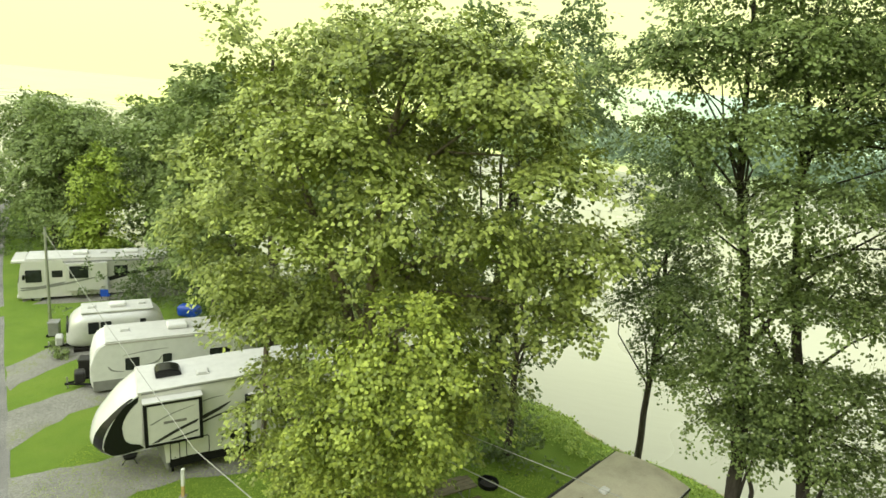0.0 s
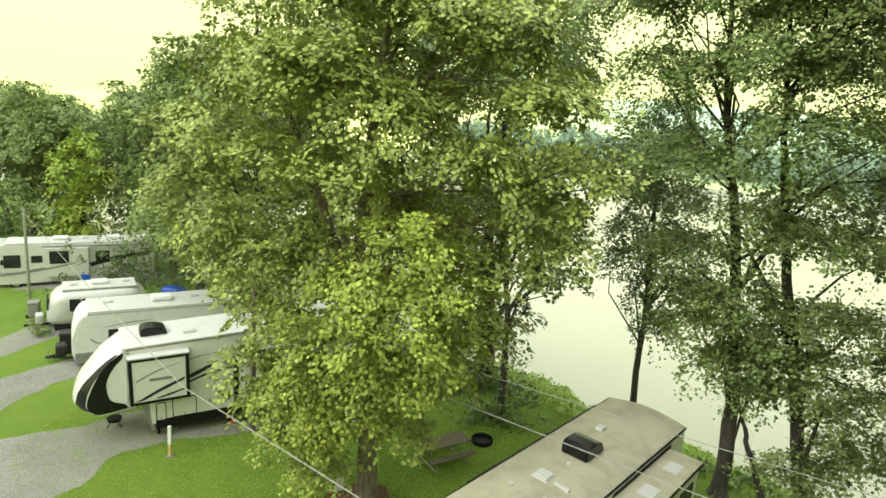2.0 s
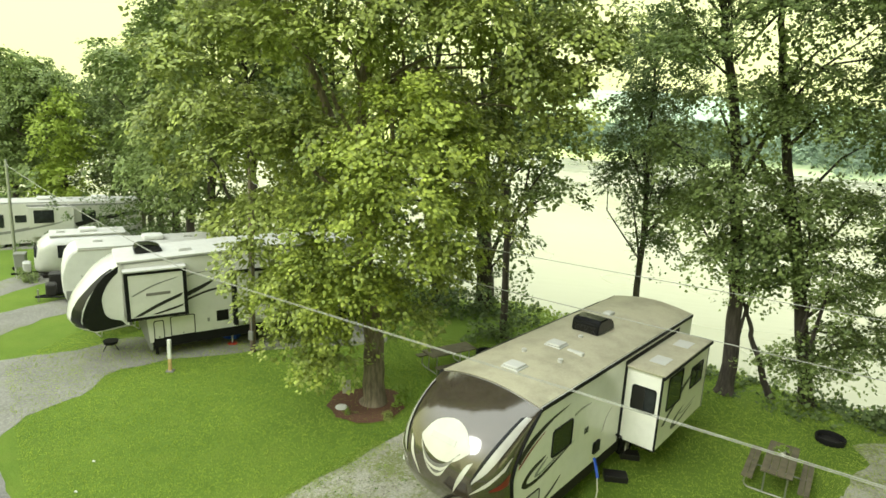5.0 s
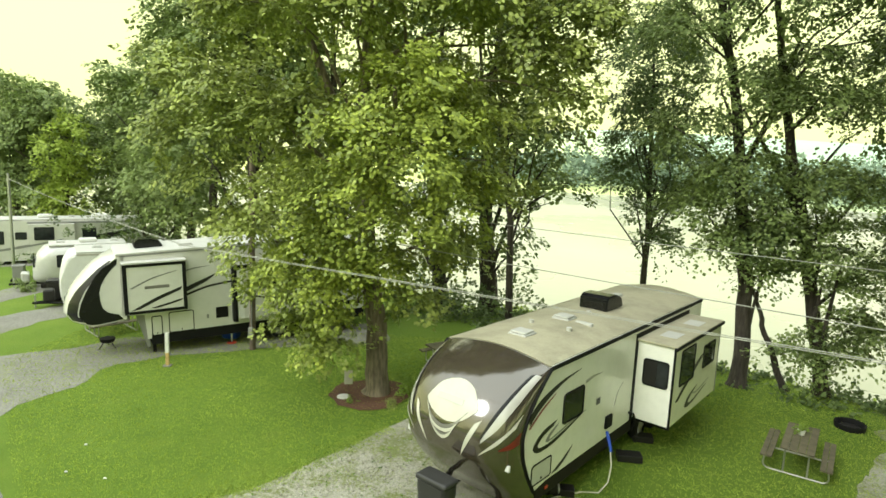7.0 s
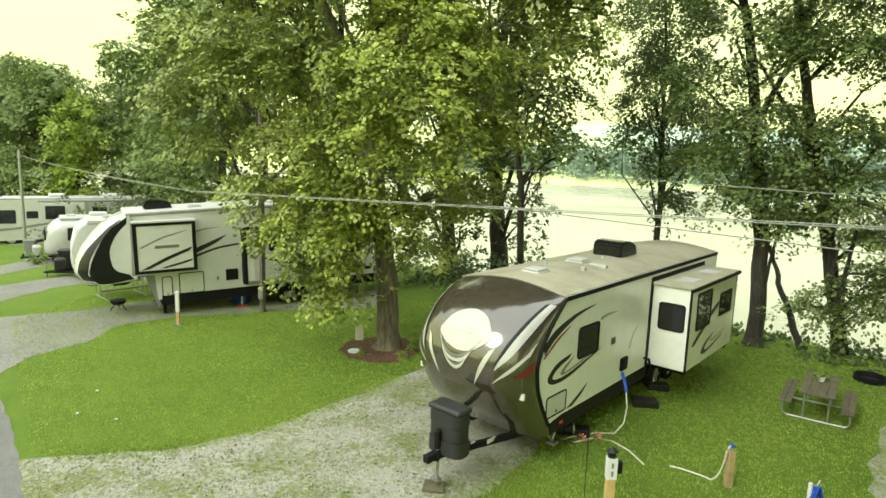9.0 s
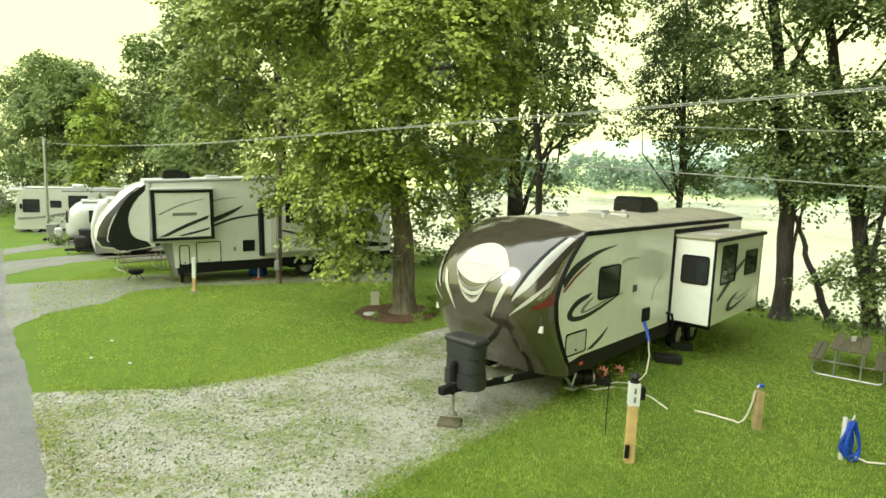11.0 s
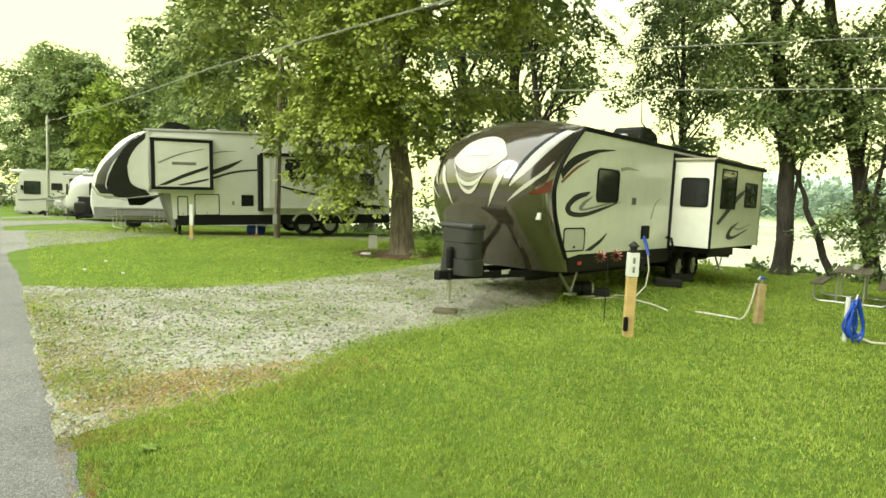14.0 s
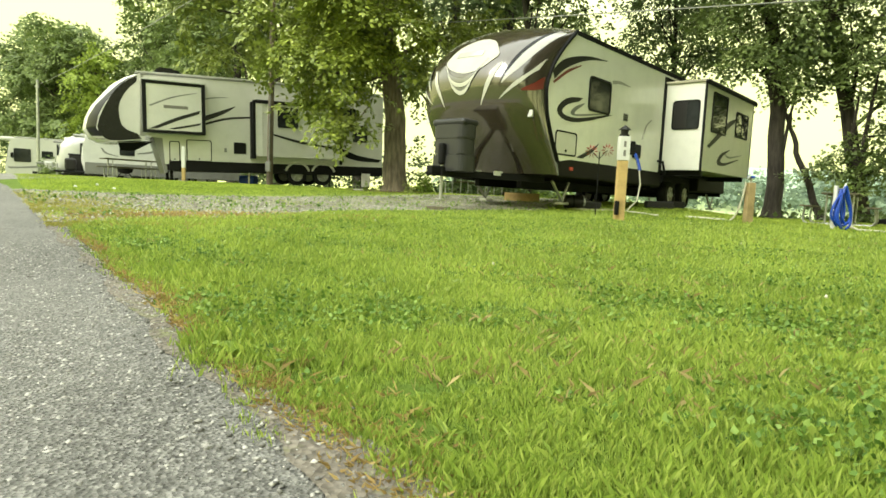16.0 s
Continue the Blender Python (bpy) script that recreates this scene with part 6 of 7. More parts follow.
def picnic_table(m, label, length=1.9):
    """A plank top and two benches on bent tube legs; the long side lies along local y."""
    t = empty("picnic_table", m, label, "picnic table")
    for k in range(4):
        x = -0.36 + 0.185 * k
        part("plank", new_box((x, -length / 2, 0.71), (x + 0.175, length / 2, 0.75), 0.006), WOOD_GREY, t)
    for s in (-1, 1):
        for k in range(2):
            x = s * 0.64 - 0.13 + 0.135 * k
            part("bench_plank", new_box((x, -length / 2, 0.41), (x + 0.125, length / 2, 0.45), 0.006), WOOD_GREY, t)
    for y in (-length * 0.36, length * 0.36):
        part("leg_frame", new_tube([(-0.68, y, 0.41), (-0.71, y, 0.14), (-0.68, y, 0.06), (-0.6, y, 0.02), (0.6, y, 0.02), (0.68, y, 0.06), (0.71, y, 0.14), (0.68, y, 0.41)], 0.022, 8), STEEL, t, smooth=True)
        for x in (-0.26, 0.26):
            part("upright", new_tube([(x, y, 0.02), (x, y, 0.71)], 0.022, 8), STEEL, t, smooth=True)
    return t


picnic_table(on_ground(7.75, 15.45, -29), "weathered wooden picnic table on bent steel legs")
picnic_table(on_ground(-1.6, 20.2, -50), "weathered wooden picnic table under the trees")
picnic_table(on_ground(-14.9, 20.9, -35), "weathered wooden picnic table beside the camper")


def flower_pot():
    z = land_z(7.75, 15.45) + 0.752
    t = empty("potted_plant", pose(7.85, 15.65, z), "small green plant in a white pot on the table", "plant")
    part("pot", new_tube([(0, 0, 0), (0, 0, 0.13)], [0.075, 0.1], 14), WHITE, t, smooth=True)
    rng = np.random.default_rng(2)
    leaf_cloud("foliage", np.array([[0, 0, 0.2], [0.06, 0.03, 0.22], [-0.06, 0.0, 0.2]]), np.tile([0, 0, 1.0], (3, 1)), 0.11, 34, 0.08, rng, LEAF_LIGHT, t)


flower_pot()


def fire_ring(x, y, label):
    t = empty("fire_ring", on_ground(x, y), label, "fire ring")
    bm = bmesh.new()
    n = 28
    prof = [(0.4, 0.0), (0.42, 0.16), (0.4, 0.18), (0.37, 0.16), (0.36, 0.0)]
    rings = [[bm.verts.new((r * math.cos(a * math.tau / n), r * math.sin(a * math.tau / n), z)) for a in range(n)] for r, z in prof]
    for p, q in zip(rings, rings[1:]):
        for a in range(n):
            bm.faces.new((p[a], p[(a + 1) % n], q[(a + 1) % n], q[a]))
    part("ring", bm, CHASSIS, t, smooth=True)
    part("ash", new_tube([(0, 0, 0), (0, 0, 0.04)], [0.36, 0.3], 20), GREY_DARK, t)


fire_ring(10.45, 18.2, "rusty black steel fire ring on the lawn")
fire_ring(-0.3, 21.8, "rusty black steel fire ring under the trees")


def spinner():
    t = empty("garden_spinner", on_ground(1.5, 10.42, 10), "red metal flower spinners on a thin stake", "garden ornament")
    part("stake", new_tube([(0, 0, -0.02), (0, 0, 1.12)], 0.008, 6), CHASSIS, t)
    for x, z in ((-0.14, 1.12), (0.13, 1.15)):
        part("arm", new_tube([(0, 0, 1.0), (x, 0, z)], 0.006, 6), CHASSIS, t)
        bm = bmesh.new()
        for k in range(10):
            a = k / 10 * math.tau
            c, s = math.cos(a), math.sin(a)
            vs = [bm.verts.new((x + r * math.cos(a + d), -0.02 + w, z + r * math.sin(a + d))) for r, d, w in ((0.03, 0, 0), (0.08, 0.16, 0.015), (0.12, 0, 0.0), (0.08, -0.16, -0.015))]
            bm.faces.new(vs)
        part("flower", bm, RUST_WIRE, t)


spinner()


# mulch bed: plate, little sign, shrub, pale stones
plate_t = tagged(part("stepping_stone", new_tube([(-4.5, 16.55, 0.28), (-4.5, 16.55, 0.33)], [0.2, 0.18], 20), WHITE), "round white stepping stone on the mulch", "stone")
sg = empty("garden_sign", on_ground(-4.55, 17.3, 20), "small pale garden sign leaning by the tree", "sign")
part("board", new_box((-0.13, -0.012, 0.1), (0.13, 0.012, 0.52), 0.01, m=Matrix.Rotation(radians(-14), 4, "X")), CAP_LIGHT, sg)
part("stake", new_tube([(0, 0.02, -0.02), (0, 0.1, 0.4)], 0.01, 6), CHASSIS, sg)


def shrub(x, y, r, label, mat, seed, per=60):
    t = empty("shrub", on_ground(x, y), label, "shrub", "low shrubs")
    rng = np.random.default_rng(seed)
    for k in range(3):
        part("stem", new_tube([(0, 0, 0), (rng.normal(0, 0.3) * r, rng.normal(0, 0.3) * r, r)], [0.015, 0.006], 5), BARK, t)
    c = np.stack([rng.normal(0, 0.45 * r, 12), rng.normal(0, 0.45 * r, 12), np.abs(rng.normal(0, 0.6 * r, 12)) + 0.3 * r], 1)
    leaf_cloud("foliage", c, np.tile([0, 0, 0.7], (12, 1)), r * 0.45, per, r * 0.2, rng, mat, t)


shrub(-2.75, 17.3, 0.38, "small hosta-like shrub in the mulch bed", LEAF_LIGHT, 1)
shrub(-3.0, 16.2, 0.2, "low green plant in the mulch bed", LEAF_BRIGHT, 2)
shrub(-4.2, 16.2, 0.14, "low green plant in the mulch bed", LEAF_LIGHT, 3)
shrub(-22.7, 25.8, 0.45, "round green shrub beside the lane", LEAF, 4)
shrub(-23.8, 26.9, 0.4, "round green shrub beside the lane", LEAF, 5)


# poles and overhead lines
def pole(x, y, h, r, mat, label, name="utility_pole"):
    t = empty(name, on_ground(x, y), label, "pole")
    part("shaft", new_tube([(0, 0, -0.1), (0, 0, h)], [r, r * 0.75], 12), mat, t, smooth=True)
    return t


p = pole(-8.85, 20.05, 7.0, 0.11, WOOD_POLE, "weathered wooden utility pole beside the camper")
part("meter_box", new_box((-0.09, -0.2, 0.5), (0.09, -0.1, 0.85), 0.02), GREY, p)
part("conduit", new_tube([(0.02, -0.13, 0.8), (0.02, -0.12, 3.4)], 0.02, 6), GREY, p)
p = pole(-27.4, 30.3, 5.6, 0.09, STEEL, "pale slender light pole beside the lane", "light_pole")
part("pole_cap", new_tube([(0, 0, 5.58), (0, 0, 5.66)], [0.075, 0.05], 10), GREY, p)
part("cable_bracket", new_box((-0.12, -0.04, 5.22), (0.12, 0.04, 5.36), 0.015), GREY, p)
for d in (0.0, 0.022):
    cable("overhead_cable", sagged((-27.4, 30.3, 5.3 + d), (-8.0, 14.1, 4.95 + d), 0.12, 10)[:-1] + sagged((-8.0, 14.1, 4.95 + d), (16, -1.0, 6.0 + d), 0.02, 12), 0.0065, CABLE,
          "grey overhead service cable crossing above the site", "cable", kind="")
cable("overhead_cable", sagged((-3.9, 16.9, 5.0), (22, 6.7, 3.9), 0.1, 16), 0.013, CABLE, "grey overhead cable strung from the tree", "cable")
cable("overhead_cable", sagged((-3.9, 16.9, 5.9), (22, 8.0, 5.2), 0.08, 16), 0.01, CABLE, "thin overhead cable strung from the tree", "cable")
cable("overhead_cable", sagged((-8.85, 20.05, 6.6), (-3.9, 16.9, 5.0), 0.05, 8), 0.012, CABLE, "thin overhead cable between pole and tree", "cable")


# clutter round the other campers
def bin_(x, y, mat, label, h=0.95):
    t = empty("bin", on_ground(x, y, 30), label, "bin")
    bm = new_box((-0.25, -0.3, 0.06), (0.25, 0.3, h), 0.04)
    part("body", bm, mat, t)
    part("lid", new_box((-0.28, -0.33, h), (0.28, 0.33, h + 0.07), 0.03), mat, t)
    for y in (-0.24, 0.24):
        part("wheel", new_tube([(-0.27, y - 0.03, 0.09), (-0.27, y + 0.03, 0.09)], 0.09, 12), RUBBER, t)


bin_(-20.0, 24.3, GREY_DARK, "dark grey wheeled bin by the trailer tongue")
bin_(-25.2, 28.2, GREY, "grey utility cabinet by the lane", 0.8)
t = empty("step_jack", on_ground(-9.9, 20.6, 38), "red and white stabiliser stand beside the camper", "stand")
part("post", new_tube([(0, 0, 0.03), (0, 0, 0.5)], 0.03, 8), WHITE, t)
part("foot", new_tube([(0, 0, 0), (0, 0, 0.05)], [0.2, 0.14], 12), RED_BRIGHT, t)
tagged(part("water_jug", new_box((-10.5, 20.95, land_z(-10.3, 21.2)), (-9.9, 21.4, land_z(-10.3, 21.2) + 0.35), 0.08, 3), BLUE), "blue plastic tank lying under the camper", "tank")
t = empty("fire_pit_grill", on_ground(-13.7, 19.0), "small black tripod grill on the gravel", "grill")
for k in range(3):
    a = k * 2.1
    part("leg", new_tube([(0.3 * math.cos(a), 0.3 * math.sin(a), 0), (0.08 * math.cos(a), 0.08 * math.sin(a), 0.3)], 0.015, 6), CHASSIS, t)
part("bowl", new_tube([(0, 0, 0.18), (0, 0, 0.24), (0, 0, 0.36)], [0.08, 0.22, 0.26], 16), CHASSIS, t, smooth=True)
for x, y, mat, lab in ((-9.0, 23.2, RED_BRIGHT, "red folding camp chair behind the camper"), (-8.2, 23.8, RED_BRIGHT, "red folding camp chair behind the camper"), (-26.8, 34.2, BLUE, "blue folding camp chair by the motorhome")):
    c = empty("camp_chair", on_ground(x, y, 200), lab, "chair", "camp chairs")
    part("seat", new_box((-0.25, -0.25, 0.4), (0.25, 0.25, 0.43), 0.012), mat, c)
    part("backrest", new_box((-0.25, 0.22, 0.43), (0.25, 0.25, 0.88), 0.012, m=None), mat, c)
    for sx in (-0.25, 0.25):
        part("leg", new_tube([(sx, -0.25, 0), (sx, 0.24, 0.45)], 0.014, 6), CHASSIS, c)
        part("leg", new_tube([(sx, 0.25, 0), (sx, -0.24, 0.55)], 0.014, 6), CHASSIS, c)
tagged(part("tarp_cover", new_box((-20.9, 32.8, land_z(-20.3, 33.1)), (-19.5, 33.6, land_z(-20.3, 33.1) + 0.75), 0.25, 3), BLUE), "blue tarpaulin thrown over a low heap", "tarpaulin")
# blocks and clutter below the trailer
for k, (x, y, s) in enumerate(((3.35, 14.5, 0.3), (3.9, 15.6, 0.26), (1.6, 12.75, 0.24))):
    z = land_z(x, y)
    tagged(part("leveling_block", new_box((x - s, y - s * 0.6, z), (x + s, y + s * 0.6, z + 0.17), 0.02), GREY_DARK), "squat block lying under the trailer edge", "block", "blocks under the trailer")
z = land_z(0.15, 14.6) + 0.006
tagged(part("timber", new_box((-0.42, -0.1, 0), (0.42, 0.1, 0.2), 0.012, m=Matrix.Translation((0.15, 14.6, z)) @ Matrix.Rotation(radians(4), 4, "Z")), WOOD_POST), "yellowish timber baulk lying below the trailer", "timber")
drum = empty("drum", on_ground(1.28, 12.7, 12), "small dark drum with a metal rim lying under the trailer", "drum")
part("shell", new_tube([(-0.2, 0, 0.15), (-0.19, 0, 0.15), (0.17, 0, 0.15)], [0.13, 0.15, 0.15], 20), GREY_DARK, drum, smooth=True)
part("rim", new_tube([(0.165, 0, 0.15), (0.2, 0, 0.15), (0.21, 0, 0.15)], [0.155, 0.155, 0.14], 20), STEEL, drum, "dull metal rim")
part("strap", new_tube([(-0.06, 0, 0.15), (-0.02, 0, 0.15)], 0.154, 20), CHASSIS, drum)
tagged(part("jack_pad", new_box((-1.42, 10.02, land_z(-1.2, 10.2)), (-1.02, 10.38, land_z(-1.2, 10.2) + 0.06), 0.01), WOOD_GREY), "wooden pad below the tongue jack", "pad")


# ---- grass, weeds and loose stones ----
def in_outline(P, x, y):
    hit = np.zeros(len(x), bool)
    for (x0, y0), (x1, y1) in zip(P, P[1:] + P[:1]):
        cross = (y0 > y) != (y1 > y)
        hit ^= cross & (x < (x1 - x0) * (y - y0) / (y1 - y0 + 1e-9) + x0)
    return hit


def blades(name, x, y, height, width, per, material, label, category, rng, lean=0.5):
    """Tufts of narrow bent blades as one mesh."""
    n = len(x) * per
    bx = np.repeat(x, per) + rng.normal(0, 1, n) * np.repeat(width, per) * 2.2
    by = np.repeat(y, per) + rng.normal(0, 1, n) * np.repeat(width, per) * 2.2
    bz = land(bx, by) - 0.004
    h = np.repeat(height, per) * rng.uniform(0.5, 1.25, n)
    w = np.repeat(width, per) * rng.uniform(0.6, 1.2, n) * 0.5
    a, b = rng.uniform(0, math.tau, n), rng.uniform(0, math.tau, n)
    sx, sy = np.cos(a) * w, np.sin(a) * w
    lx, ly = np.cos(b) * h * lean * rng.uniform(0.1, 1.3, n), np.sin(b) * h * lean * rng.uniform(0.1, 1.3, n)
    v = np.stack([np.stack([bx - sx, by - sy, bz], -1), np.stack([bx + sx, by + sy, bz], -1), np.stack([bx + lx * 0.4 + sx * 0.7, by + ly * 0.4 + sy * 0.7, bz + h * 0.62], -1),
                  np.stack([bx + lx, by + ly, bz + h * 0.92], -1)], 1).reshape(-1, 3)
    q = np.arange(n)[:, None] * 4
    f = np.concatenate([q + np.array([[0, 1, 2]]), q + np.array([[0, 2, 3]])], 1).reshape(-1, 3)
    return tagged(new(name, mesh_from_arrays(name, v, f, material)), label, category, kind="stuff")


PAD = [(-9.25, 9.75), (-6.8, 10.5), (-5.2, 11.7), (-3.6, 13.8), (-2.4, 15.6), (-1.0, 17.2), (3.5, 23.4), (5.9, 22), (1.2, 14.6), (0.6, 11.6), (-0.2, 10.3), (-1.4, 8.6), (-2.0, 7.5), (-2.3, 6.1), (-3.5, 4.25)]
rng = np.random.default_rng(77)
r = 0.45 + 13.5 * rng.uniform(0, 1, 185000) ** 1.4
th = radians(90) + rng.uniform(-0.85, 0.95, len(r))
gx, gy = 0.3 + r * np.cos(th), -0.2 + r * np.sin(th)
tuft = np.sin(gx * 3.1 + 2 * np.sin(gy * 2.3)) * np.sin(gy * 3.7 + 1.3 * gx)
ok = (rng.uniform(0, 1, len(gx)) < 1.25 - r / 11) & (gx + gy > 0.9 + 0.07 * np.sin(gx * 5) + 0.05 * np.sin(gx * 17) + rng.normal(0, 0.05, len(gx))) & ~in_outline(PAD, gx, gy)
fine = np.sin(gx * 11 + 2.2 * np.sin(gy * 7.3 + 0.8)) * np.sin(gy * 13 + 2.1 * np.sin(gx * 6.1))
ok &= fine + 0.5 * tuft + rng.normal(0, 0.25, len(gx)) > -0.75
gx, gy, r, tuft = gx[ok], gy[ok], r[ok], tuft[ok] + 0.9 * fine[ok]
blades("grass", gx, gy, (0.022 + 0.022 * rng.uniform(0, 1, len(gx)) ** 1.5 + 0.002 * r) * (1 + 0.3 * tuft), 0.0021 + 0.0009 * r, 4, BLADE, "short green mown grass blades near the lane", "grass", rng, 0.42)
x2, y2 = rng.uniform(-16, 15, 120000), rng.uniform(2.5, 23, 120000)
ok = (x2 + y2 > 0.85) & ~in_outline(PAD, x2, y2) & (rng.uniform(0, 1, len(x2)) < np.hypot(x2, y2) / 6 - 0.4)
blades("grass", x2[ok], y2[ok], np.full(ok.sum(), 0.05), np.full(ok.sum(), 0.012), 3, FAR_BLADE, "short green mown grass farther over the lawn", "grass", rng, 0.45)
# coarser tufts standing out of the turf
r = 0.6 + 9 * rng.uniform(0, 1, 5200) ** 1.35
th = radians(90) + rng.uniform(-0.85, 0.95, len(r))
tx, ty = 0.3 + r * np.cos(th), -0.2 + r * np.sin(th)
ok = (tx + ty > 1.05) & ~in_outline(PAD, tx, ty) & (np.sin(tx * 2.9 + 1.9 * np.sin(ty * 3.3)) + rng.normal(0, 0.7, len(tx)) > 0.1)
TUFT = island_mat("tuft_blade", [(0.11, 0.19, 0.02), (0.22, 0.33, 0.04), (0.46, 0.54, 0.12)], 0.45, 0.36, 0.7)
blades("grass_tufts", tx[ok], ty[ok], 0.026 + 0.014 * rng.uniform(0, 1, ok.sum()) + 0.002 * r[ok], 0.0026 + 0.001 * r[ok], 12, TUFT, "coarser tufts of grass standing out of the turf", "grass", rng, 0.9)
# dry straws in the turf
r = 1.4 + 7 * rng.uniform(0, 1, 2600) ** 1.2
th = radians(90) + rng.uniform(-0.85, 0.95, len(r))
tx, ty = 0.3 + r * np.cos(th), -0.2 + r * np.sin(th)
ok = (tx + ty > 1.0) & ~in_outline(PAD, tx, ty) & (np.sin(tx * 1.9 + 1.3 * np.sin(ty * 2.1)) + rng.normal(0, 0.5, len(tx)) > 0)
STRAW = island_mat("dry_straw", [(0.2, 0.13, 0.05), (0.36, 0.27, 0.11), (0.55, 0.45, 0.22)], 0.6, 0.25)
blades("dry_grass", tx[ok], ty[ok], 0.03 + 0.018 * rng.uniform(0, 1, ok.sum()), 0.0018 + 0.0007 * r[ok], 3, STRAW, "dry brown straws among the green turf", "grass", rng, 1.2)
# grass creeping over the edge of the pad
P = np.array(PAD)
k = rng.integers(0, len(PAD), 9000)
f = rng.uniform(0, 1, 9000)[:, None]
e = P[k] * (1 - f) + P[(k + 1) % len(PAD)] * f + rng.normal(0, 0.16, (9000, 2))
e = e[(e[:, 1] < 15) & (e[:, 0] + e[:, 1] > 1.3) & (np.hypot(e[:, 0] - 0.8, e[:, 1] - 13) > 2)]
blades("grass", e[:, 0], e[:, 1], np.full(len(e), 0.05), np.full(len(e), 0.011), 4, BLADE, "ragged grass creeping over the gravel edge", "grass", rng, 0.9)
CLOVER_LEAF = island_mat("clover_leaf", [(0.04, 0.1, 0.014), (0.11, 0.21, 0.03), (0.3, 0.42, 0.09)], 0.5, 0.3)
# broad-leaved weeds in the turf and through the gravel
r = 1.3 + 10.9 * rng.uniform(0, 1, 21000) ** 1.25
th = radians(90) + rng.uniform(-0.8, 0.9, len(r))
wx, wy = 0.3 + r * np.cos(th), -0.2 + r * np.sin(th)
ok = (wx + wy > 1.0) & ~in_outline(PAD, wx, wy) & (np.sin(wx * 2.3 + 1.7 * np.sin(wy * 1.9)) * np.sin(wy * 2.9 + wx) + rng.normal(0, 0.35, len(wx)) > 0.3)
c = np.stack([wx[ok], wy[ok], land(wx[ok], wy[ok]) + 0.036], -1)
tagged(leaf_cloud("clover", c, np.tile([0, 0, 0.8], (len(c), 1)), 0.06, 9, 0.019, rng, CLOVER_LEAF, None, 0.0), "clover and small broad-leaved weeds in the turf", "weeds", kind="stuff")
px_, py_ = rng.uniform(-9, 3, 20000), rng.uniform(4, 18, 20000)
patch = np.sin(px_ * 1.3 + 1.1 * np.sin(py_ * 0.9)) + np.sin(py_ * 1.7 + px_ * 0.6) + rng.normal(0, 0.8, 20000)
ok = in_outline(PAD, px_, py_) & (patch > 0.25)
blades("gravel_weeds", px_[ok], py_[ok], np.full(ok.sum(), 0.03), np.full(ok.sum(), 0.008), 5, FAR_BLADE, "tufts of weeds growing through the gravel", "weeds", rng, 0.9)


def rosette(x, y, s, seed):
    """A flat ring of toothed leaves round a short crown."""
    t = empty("dandelion", on_ground(x, y, 0, 0.012), "flat rosette of broad dandelion leaves at the lane edge", "weed", "lane edge weeds")
    rr = random.Random(seed)
    part("crown", new_tube([(0, 0, -0.02), (0, 0, 0.01)], [0.008, 0.005], 6), LEAF_LIGHT, t)
    for k in range(9):
        a, n = k / 9 * math.tau + rr.uniform(-0.25, 0.25), 6
        ln, rise = s * rr.uniform(0.7, 1.1), rr.uniform(0.12, 0.35)
        bm = bmesh.new()
        rows = []
        for i in range(n + 1):
            f = i / n
            w = ln * (0.05 + 0.2 * math.sin(math.pi * f ** 0.8)) * (0.75 if i % 2 else 1.15) * (0.15 if i == n else 1)
            out, z = ln * f, ln * rise * math.sin(f * 2.2) * 0.7
            rows.append([bm.verts.new((math.cos(a) * out - math.sin(a) * k2 * w, math.sin(a) * out + math.cos(a) * k2 * w, z + abs(k2) * w * 0.35)) for k2 in (-1, 0, 1)])
        for p, q in zip(rows, rows[1:]):
            for j in (0, 1):
                bm.faces.new((p[j], p[j + 1], q[j + 1], q[j]))
        part("leaf", bm, LEAF_LIGHT, t, smooth=True)


for k, (x, y, s) in enumerate([(-0.37, 1.33, 0.075), (-0.26, 1.42, 0.05), (-2.0, 3.2, 0.09), (-2.69, 4.2, 0.1), (-1.3, 2.5, 0.05)]):
    rosette(x, y, s, k)
# white clover heads
bm = bmesh.new()
for k in range(16):
    rr, a = 1.3 + 8 * rng.uniform(), radians(90) + rng.uniform(-0.75, 0.85)
    x, y = 0.3 + rr * math.cos(a), rr * math.sin(a)
    if x + y > 1.2:
        z = land_z(x, y)
        tube(bm, [(x, y, z + 0.032), (x, y, z + 0.037), (x, y, z + 0.044), (x, y, z + 0.049)], [0.004, 0.0075, 0.007, 0.003], 7)
tagged(part("clover_flowers", bm, HOSE_CREAM), "scattered white clover heads in the lawn", "flowers", kind="stuff")


def stones(name, x, y, size, lift, material, label, rng):
    """Loose angular stones as one mesh."""
    n = len(x)
    oct_ = np.array([[1, 0, 0], [-1, 0, 0], [0, 1, 0], [0, -1, 0], [0, 0, 1], [0, 0, -1]], float)
    fac = np.array([[0, 2, 4], [2, 1, 4], [1, 3, 4], [3, 0, 4], [2, 0, 5], [1, 2, 5], [3, 1, 5], [0, 3, 5]])
    a = rng.uniform(0, math.tau, n)
    k = oct_[None] * (size[:, None, None] * rng.uniform(0.5, 1.2, (n, 6, 1))) + rng.normal(0, 0.12, (n, 6, 3)) * size[:, None, None]
    k[:, :, 2] *= 0.6
    ca, sa = np.cos(a)[:, None], np.sin(a)[:, None]
    v = np.stack([k[:, :, 0] * ca - k[:, :, 1] * sa + x[:, None], k[:, :, 0] * sa + k[:, :, 1] * ca + y[:, None], k[:, :, 2] + (land(x, y) + lift)[:, None]], -1).reshape(-1, 3)
    f = (np.arange(n)[:, None, None] * 6 + fac[None]).reshape(-1, 3)
    return tagged(new(name, mesh_from_arrays(name, v, f, material)), label, "stones", kind="stuff")


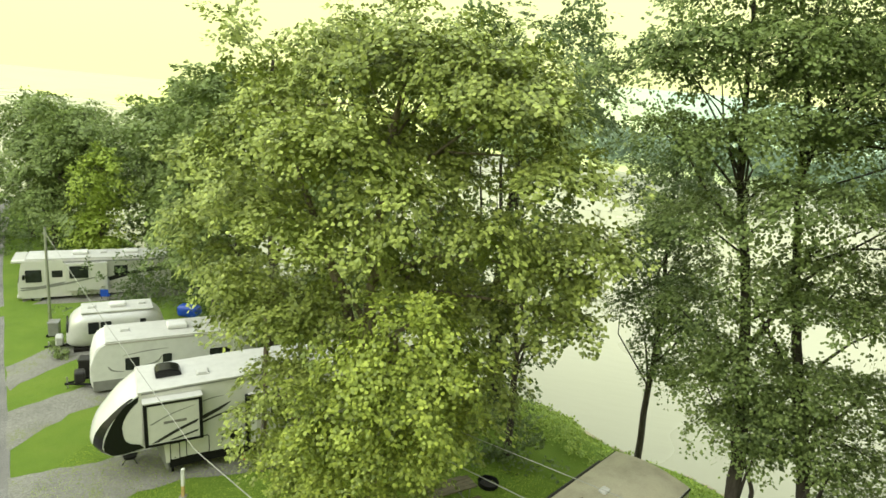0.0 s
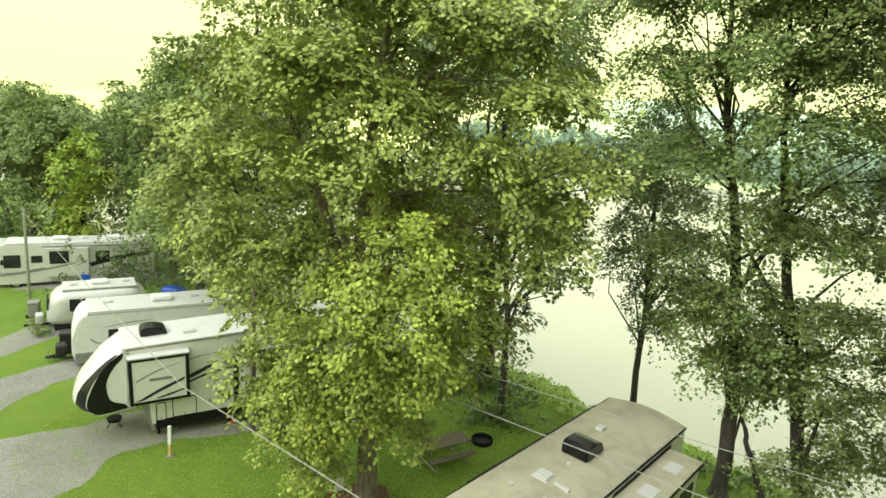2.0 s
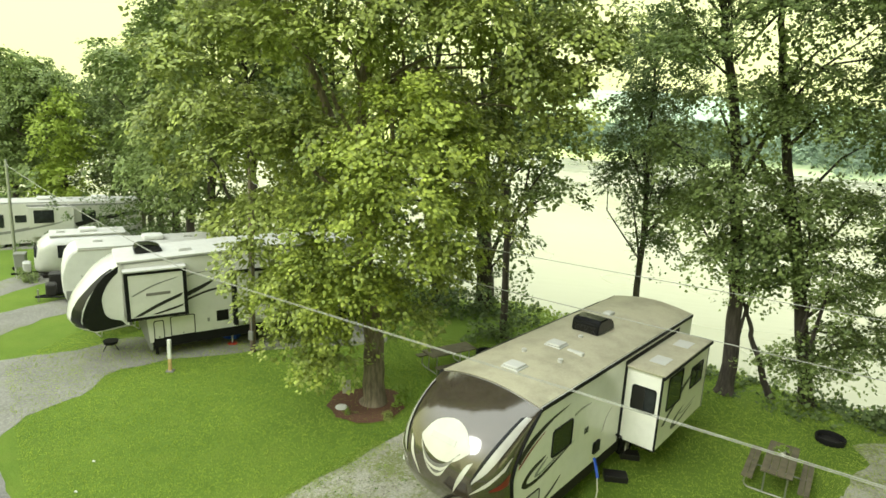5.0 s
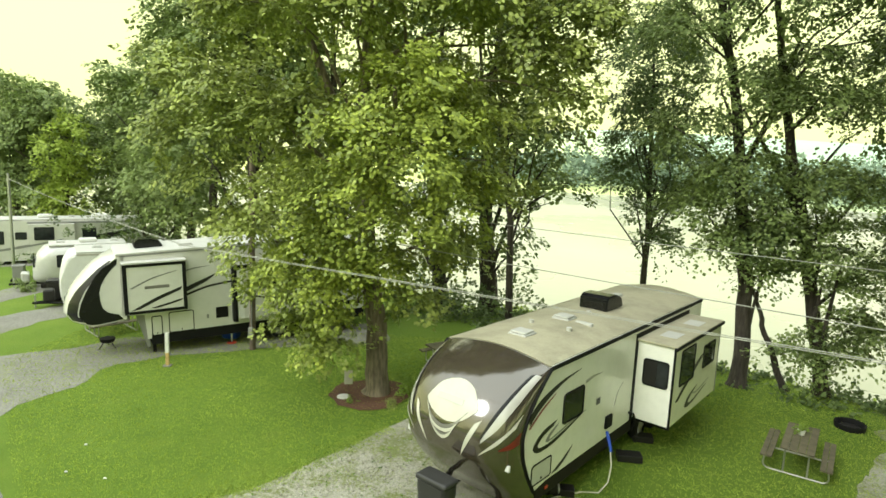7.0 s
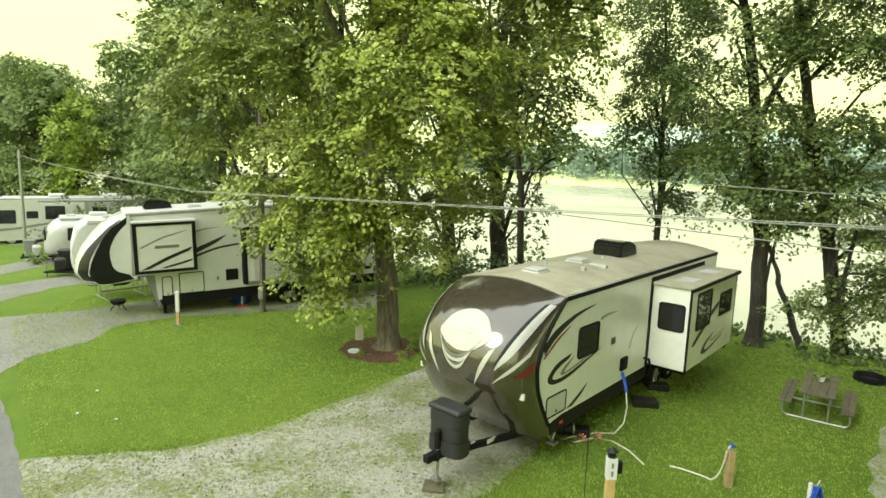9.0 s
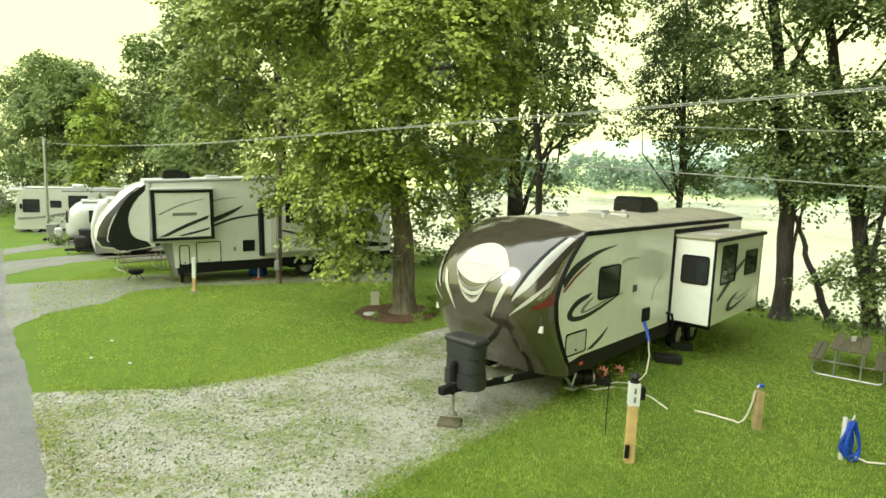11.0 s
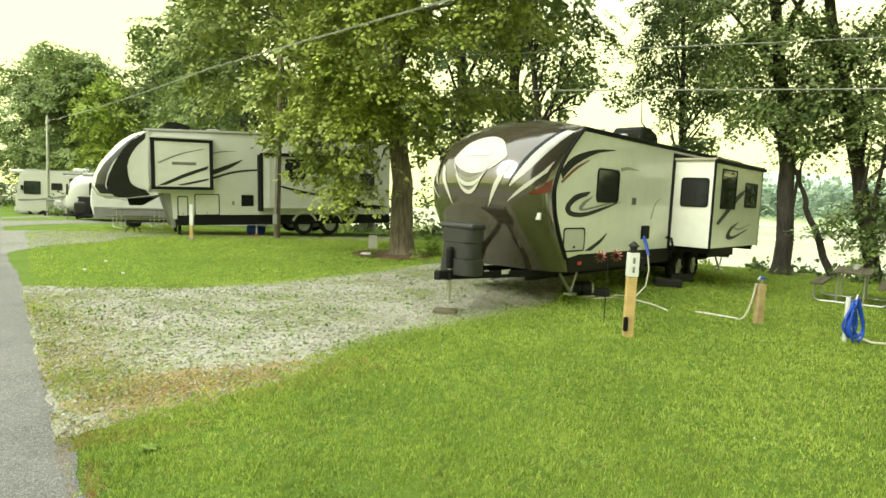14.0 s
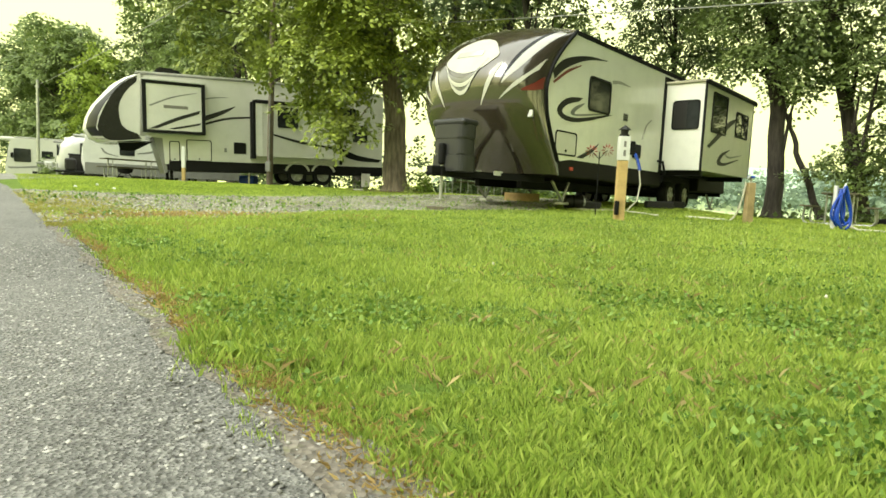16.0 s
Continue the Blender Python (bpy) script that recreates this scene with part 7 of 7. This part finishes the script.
STONE = island_mat("loose_stone", [(0.16, 0.15, 0.115), (0.26, 0.25, 0.2), (0.46, 0.445, 0.375)], 0.85)
sx_, sy_ = rng.uniform(-9, 2, 38000), rng.uniform(4, 17, 38000)
ok = in_outline(PAD, sx_, sy_)
stones("loose_gravel", sx_[ok], sy_[ok], 0.009 + 0.026 * rng.uniform(0, 1, ok.sum()) ** 2.2, 0.016, STONE, "loose grey gravel stones on the pad", rng)
CHIP = island_mat("asphalt_chip", [(0.045, 0.044, 0.041), (0.14, 0.137, 0.127), (0.62, 0.6, 0.56)], 0.8)
s = rng.uniform(-2.2, 9, 3200)
off = rng.normal(-0.02, 0.07, 3200)
ex, ey = -s * 0.707 + 0.3 + off * 0.707, 0.55 + s * 0.707 + off * 0.707
stones("lane_edge_chips", ex, ey, 0.003 + 0.007 * rng.uniform(0, 1, 3200) ** 2, 0.01, CHIP, "crumbled grey chippings along the edge of the lane", rng)
cx_, cy_ = rng.uniform(-2.8, 0.7, 44000), -0.2 + 4.2 * rng.uniform(0, 1, 44000) ** 1.5
ok = cx_ + cy_ < 0.86
stones("lane_aggregate", cx_[ok], cy_[ok], 0.003 + 0.006 * rng.uniform(0, 1, ok.sum()) ** 1.8, 0.006, CHIP, "pale stones worn bare in the asphalt", rng)
DRY = island_mat("dry_grass", [(0.19, 0.12, 0.04), (0.36, 0.25, 0.085), (0.5, 0.39, 0.16)], 0.8, 0.2)
s = -1.2 + 6 * rng.uniform(0, 1, 3600) ** 1.6
off = np.abs(rng.normal(0.0, 0.07, 3600)) * (1 + 0.8 * np.sin(s * 4.1))
ex, ey = -s * 0.707 + 0.38 + off * 0.707, 0.49 + s * 0.707 + off * 0.707
blades("dry_fringe", ex, ey, np.full(3600, 0.024), np.full(3600, 0.004), 4, DRY, "dry straw-coloured grass along the lane edge", "grass", rng, 1.4)
qx, qy = rng.normal(-3.05, 0.75, 2600), rng.normal(0, 0.38, 2600)
qy = qy + 5.75 + 0.75 * (qx + 3.05)
keep = qx + qy > 1.0
qx, qy = qx[keep], qy[keep]
blades("dry_fringe", qx, qy, np.full(len(qx), 0.04), np.full(len(qx), 0.01), 3, DRY, "dry reddish straw on the bare soil patch", "grass", rng, 1.2)
tagged(part("twig", new_tube([(-1.76 - 0.03, 2.13 + 0.02, -0.158), (-1.76, 2.13, -0.158 + 0.004), (-1.76 + 0.045, 2.13 + 0.03, -0.158 + 0.002)], [0.0025, 0.003, 0.0018], 6), BARK_DARK), "short dark twig lying on the asphalt", "twig")
s = rng.uniform(0, 1, 9000)
off = np.abs(rng.normal(0, 0.55, 9000)) - 0.05
ex, ey = -3.25 - 5.0 * s + off * 0.75, 4.02 + 4.85 * s + off * 0.75
keep = (np.sin(ex * 2.1) + np.sin(ey * 3.3 + 1) + rng.normal(0, 0.8, 9000) > -0.9) & (rng.uniform(0, 1, 9000) > 0.7 * s)
YELLOWED = island_mat("yellowed_grass", [(0.2, 0.2, 0.04), (0.34, 0.33, 0.075), (0.5, 0.44, 0.14)], 0.7, 0.3)
blades("dry_fringe", ex[keep], ey[keep], np.full(keep.sum(), 0.035), np.full(keep.sum(), 0.009), 4, YELLOWED, "yellowed grass spreading from the lane over the gravel", "grass", rng, 1.0)
keep = (np.sin(ex * 1.7 + 2) + np.sin(ey * 2.6) + rng.normal(0, 0.7, 9000) > 1.1) & (rng.uniform(0, 1, 9000) > 0.6 * s)
blades("gravel_weeds", ex[keep], ey[keep] + 0.08, np.full(keep.sum(), 0.035), np.full(keep.sum(), 0.009), 4, BLADE, "green weeds along the lane side of the gravel", "weeds", rng, 0.9)
lx, ly = rng.uniform(-8, 1.5, 900), rng.uniform(5, 15, 900)
ok = in_outline(PAD, lx, ly)
c = np.stack([lx[ok], ly[ok], land(lx[ok], ly[ok]) + 0.03], -1)
tagged(leaf_cloud("broad_weeds", c, np.tile([0, 0, 0.8], (len(c), 1)), 0.085, 9, 0.045, rng, CLOVER_LEAF, None, 0.0), "broad-leaved weeds sprouting through the gravel", "weeds", kind="stuff")
hx, hy = rng.uniform(-9, 1, 5200), rng.uniform(4, 14, 5200)
ok = in_outline(PAD, hx, hy)
blades("dry_fringe", hx[ok], hy[ok], np.full(ok.sum(), 0.02), np.full(ok.sum(), 0.008), 3, DRY, "dry straw and litter strewn over the gravel", "grass", rng, 1.8)
for x, y in ((-9.83, 12.74), (-8.46, 11.52), (-9.46, 11.61)):
    bm = bmesh.new()
    tube(bm, [(x - 0.04, y, land_z(x, y) + 0.015), (x - 0.015, y + 0.01, land_z(x, y) + 0.03), (x + 0.02, y + 0.01, land_z(x, y) + 0.03), (x + 0.04, y, land_z(x, y) + 0.015)], [0.008, 0.024, 0.02, 0.006], 8)
    tagged(part("pale_stone", bm, WHITE, smooth=True), "small pale stone lying in the grass", "stone", "stones in the lawn")
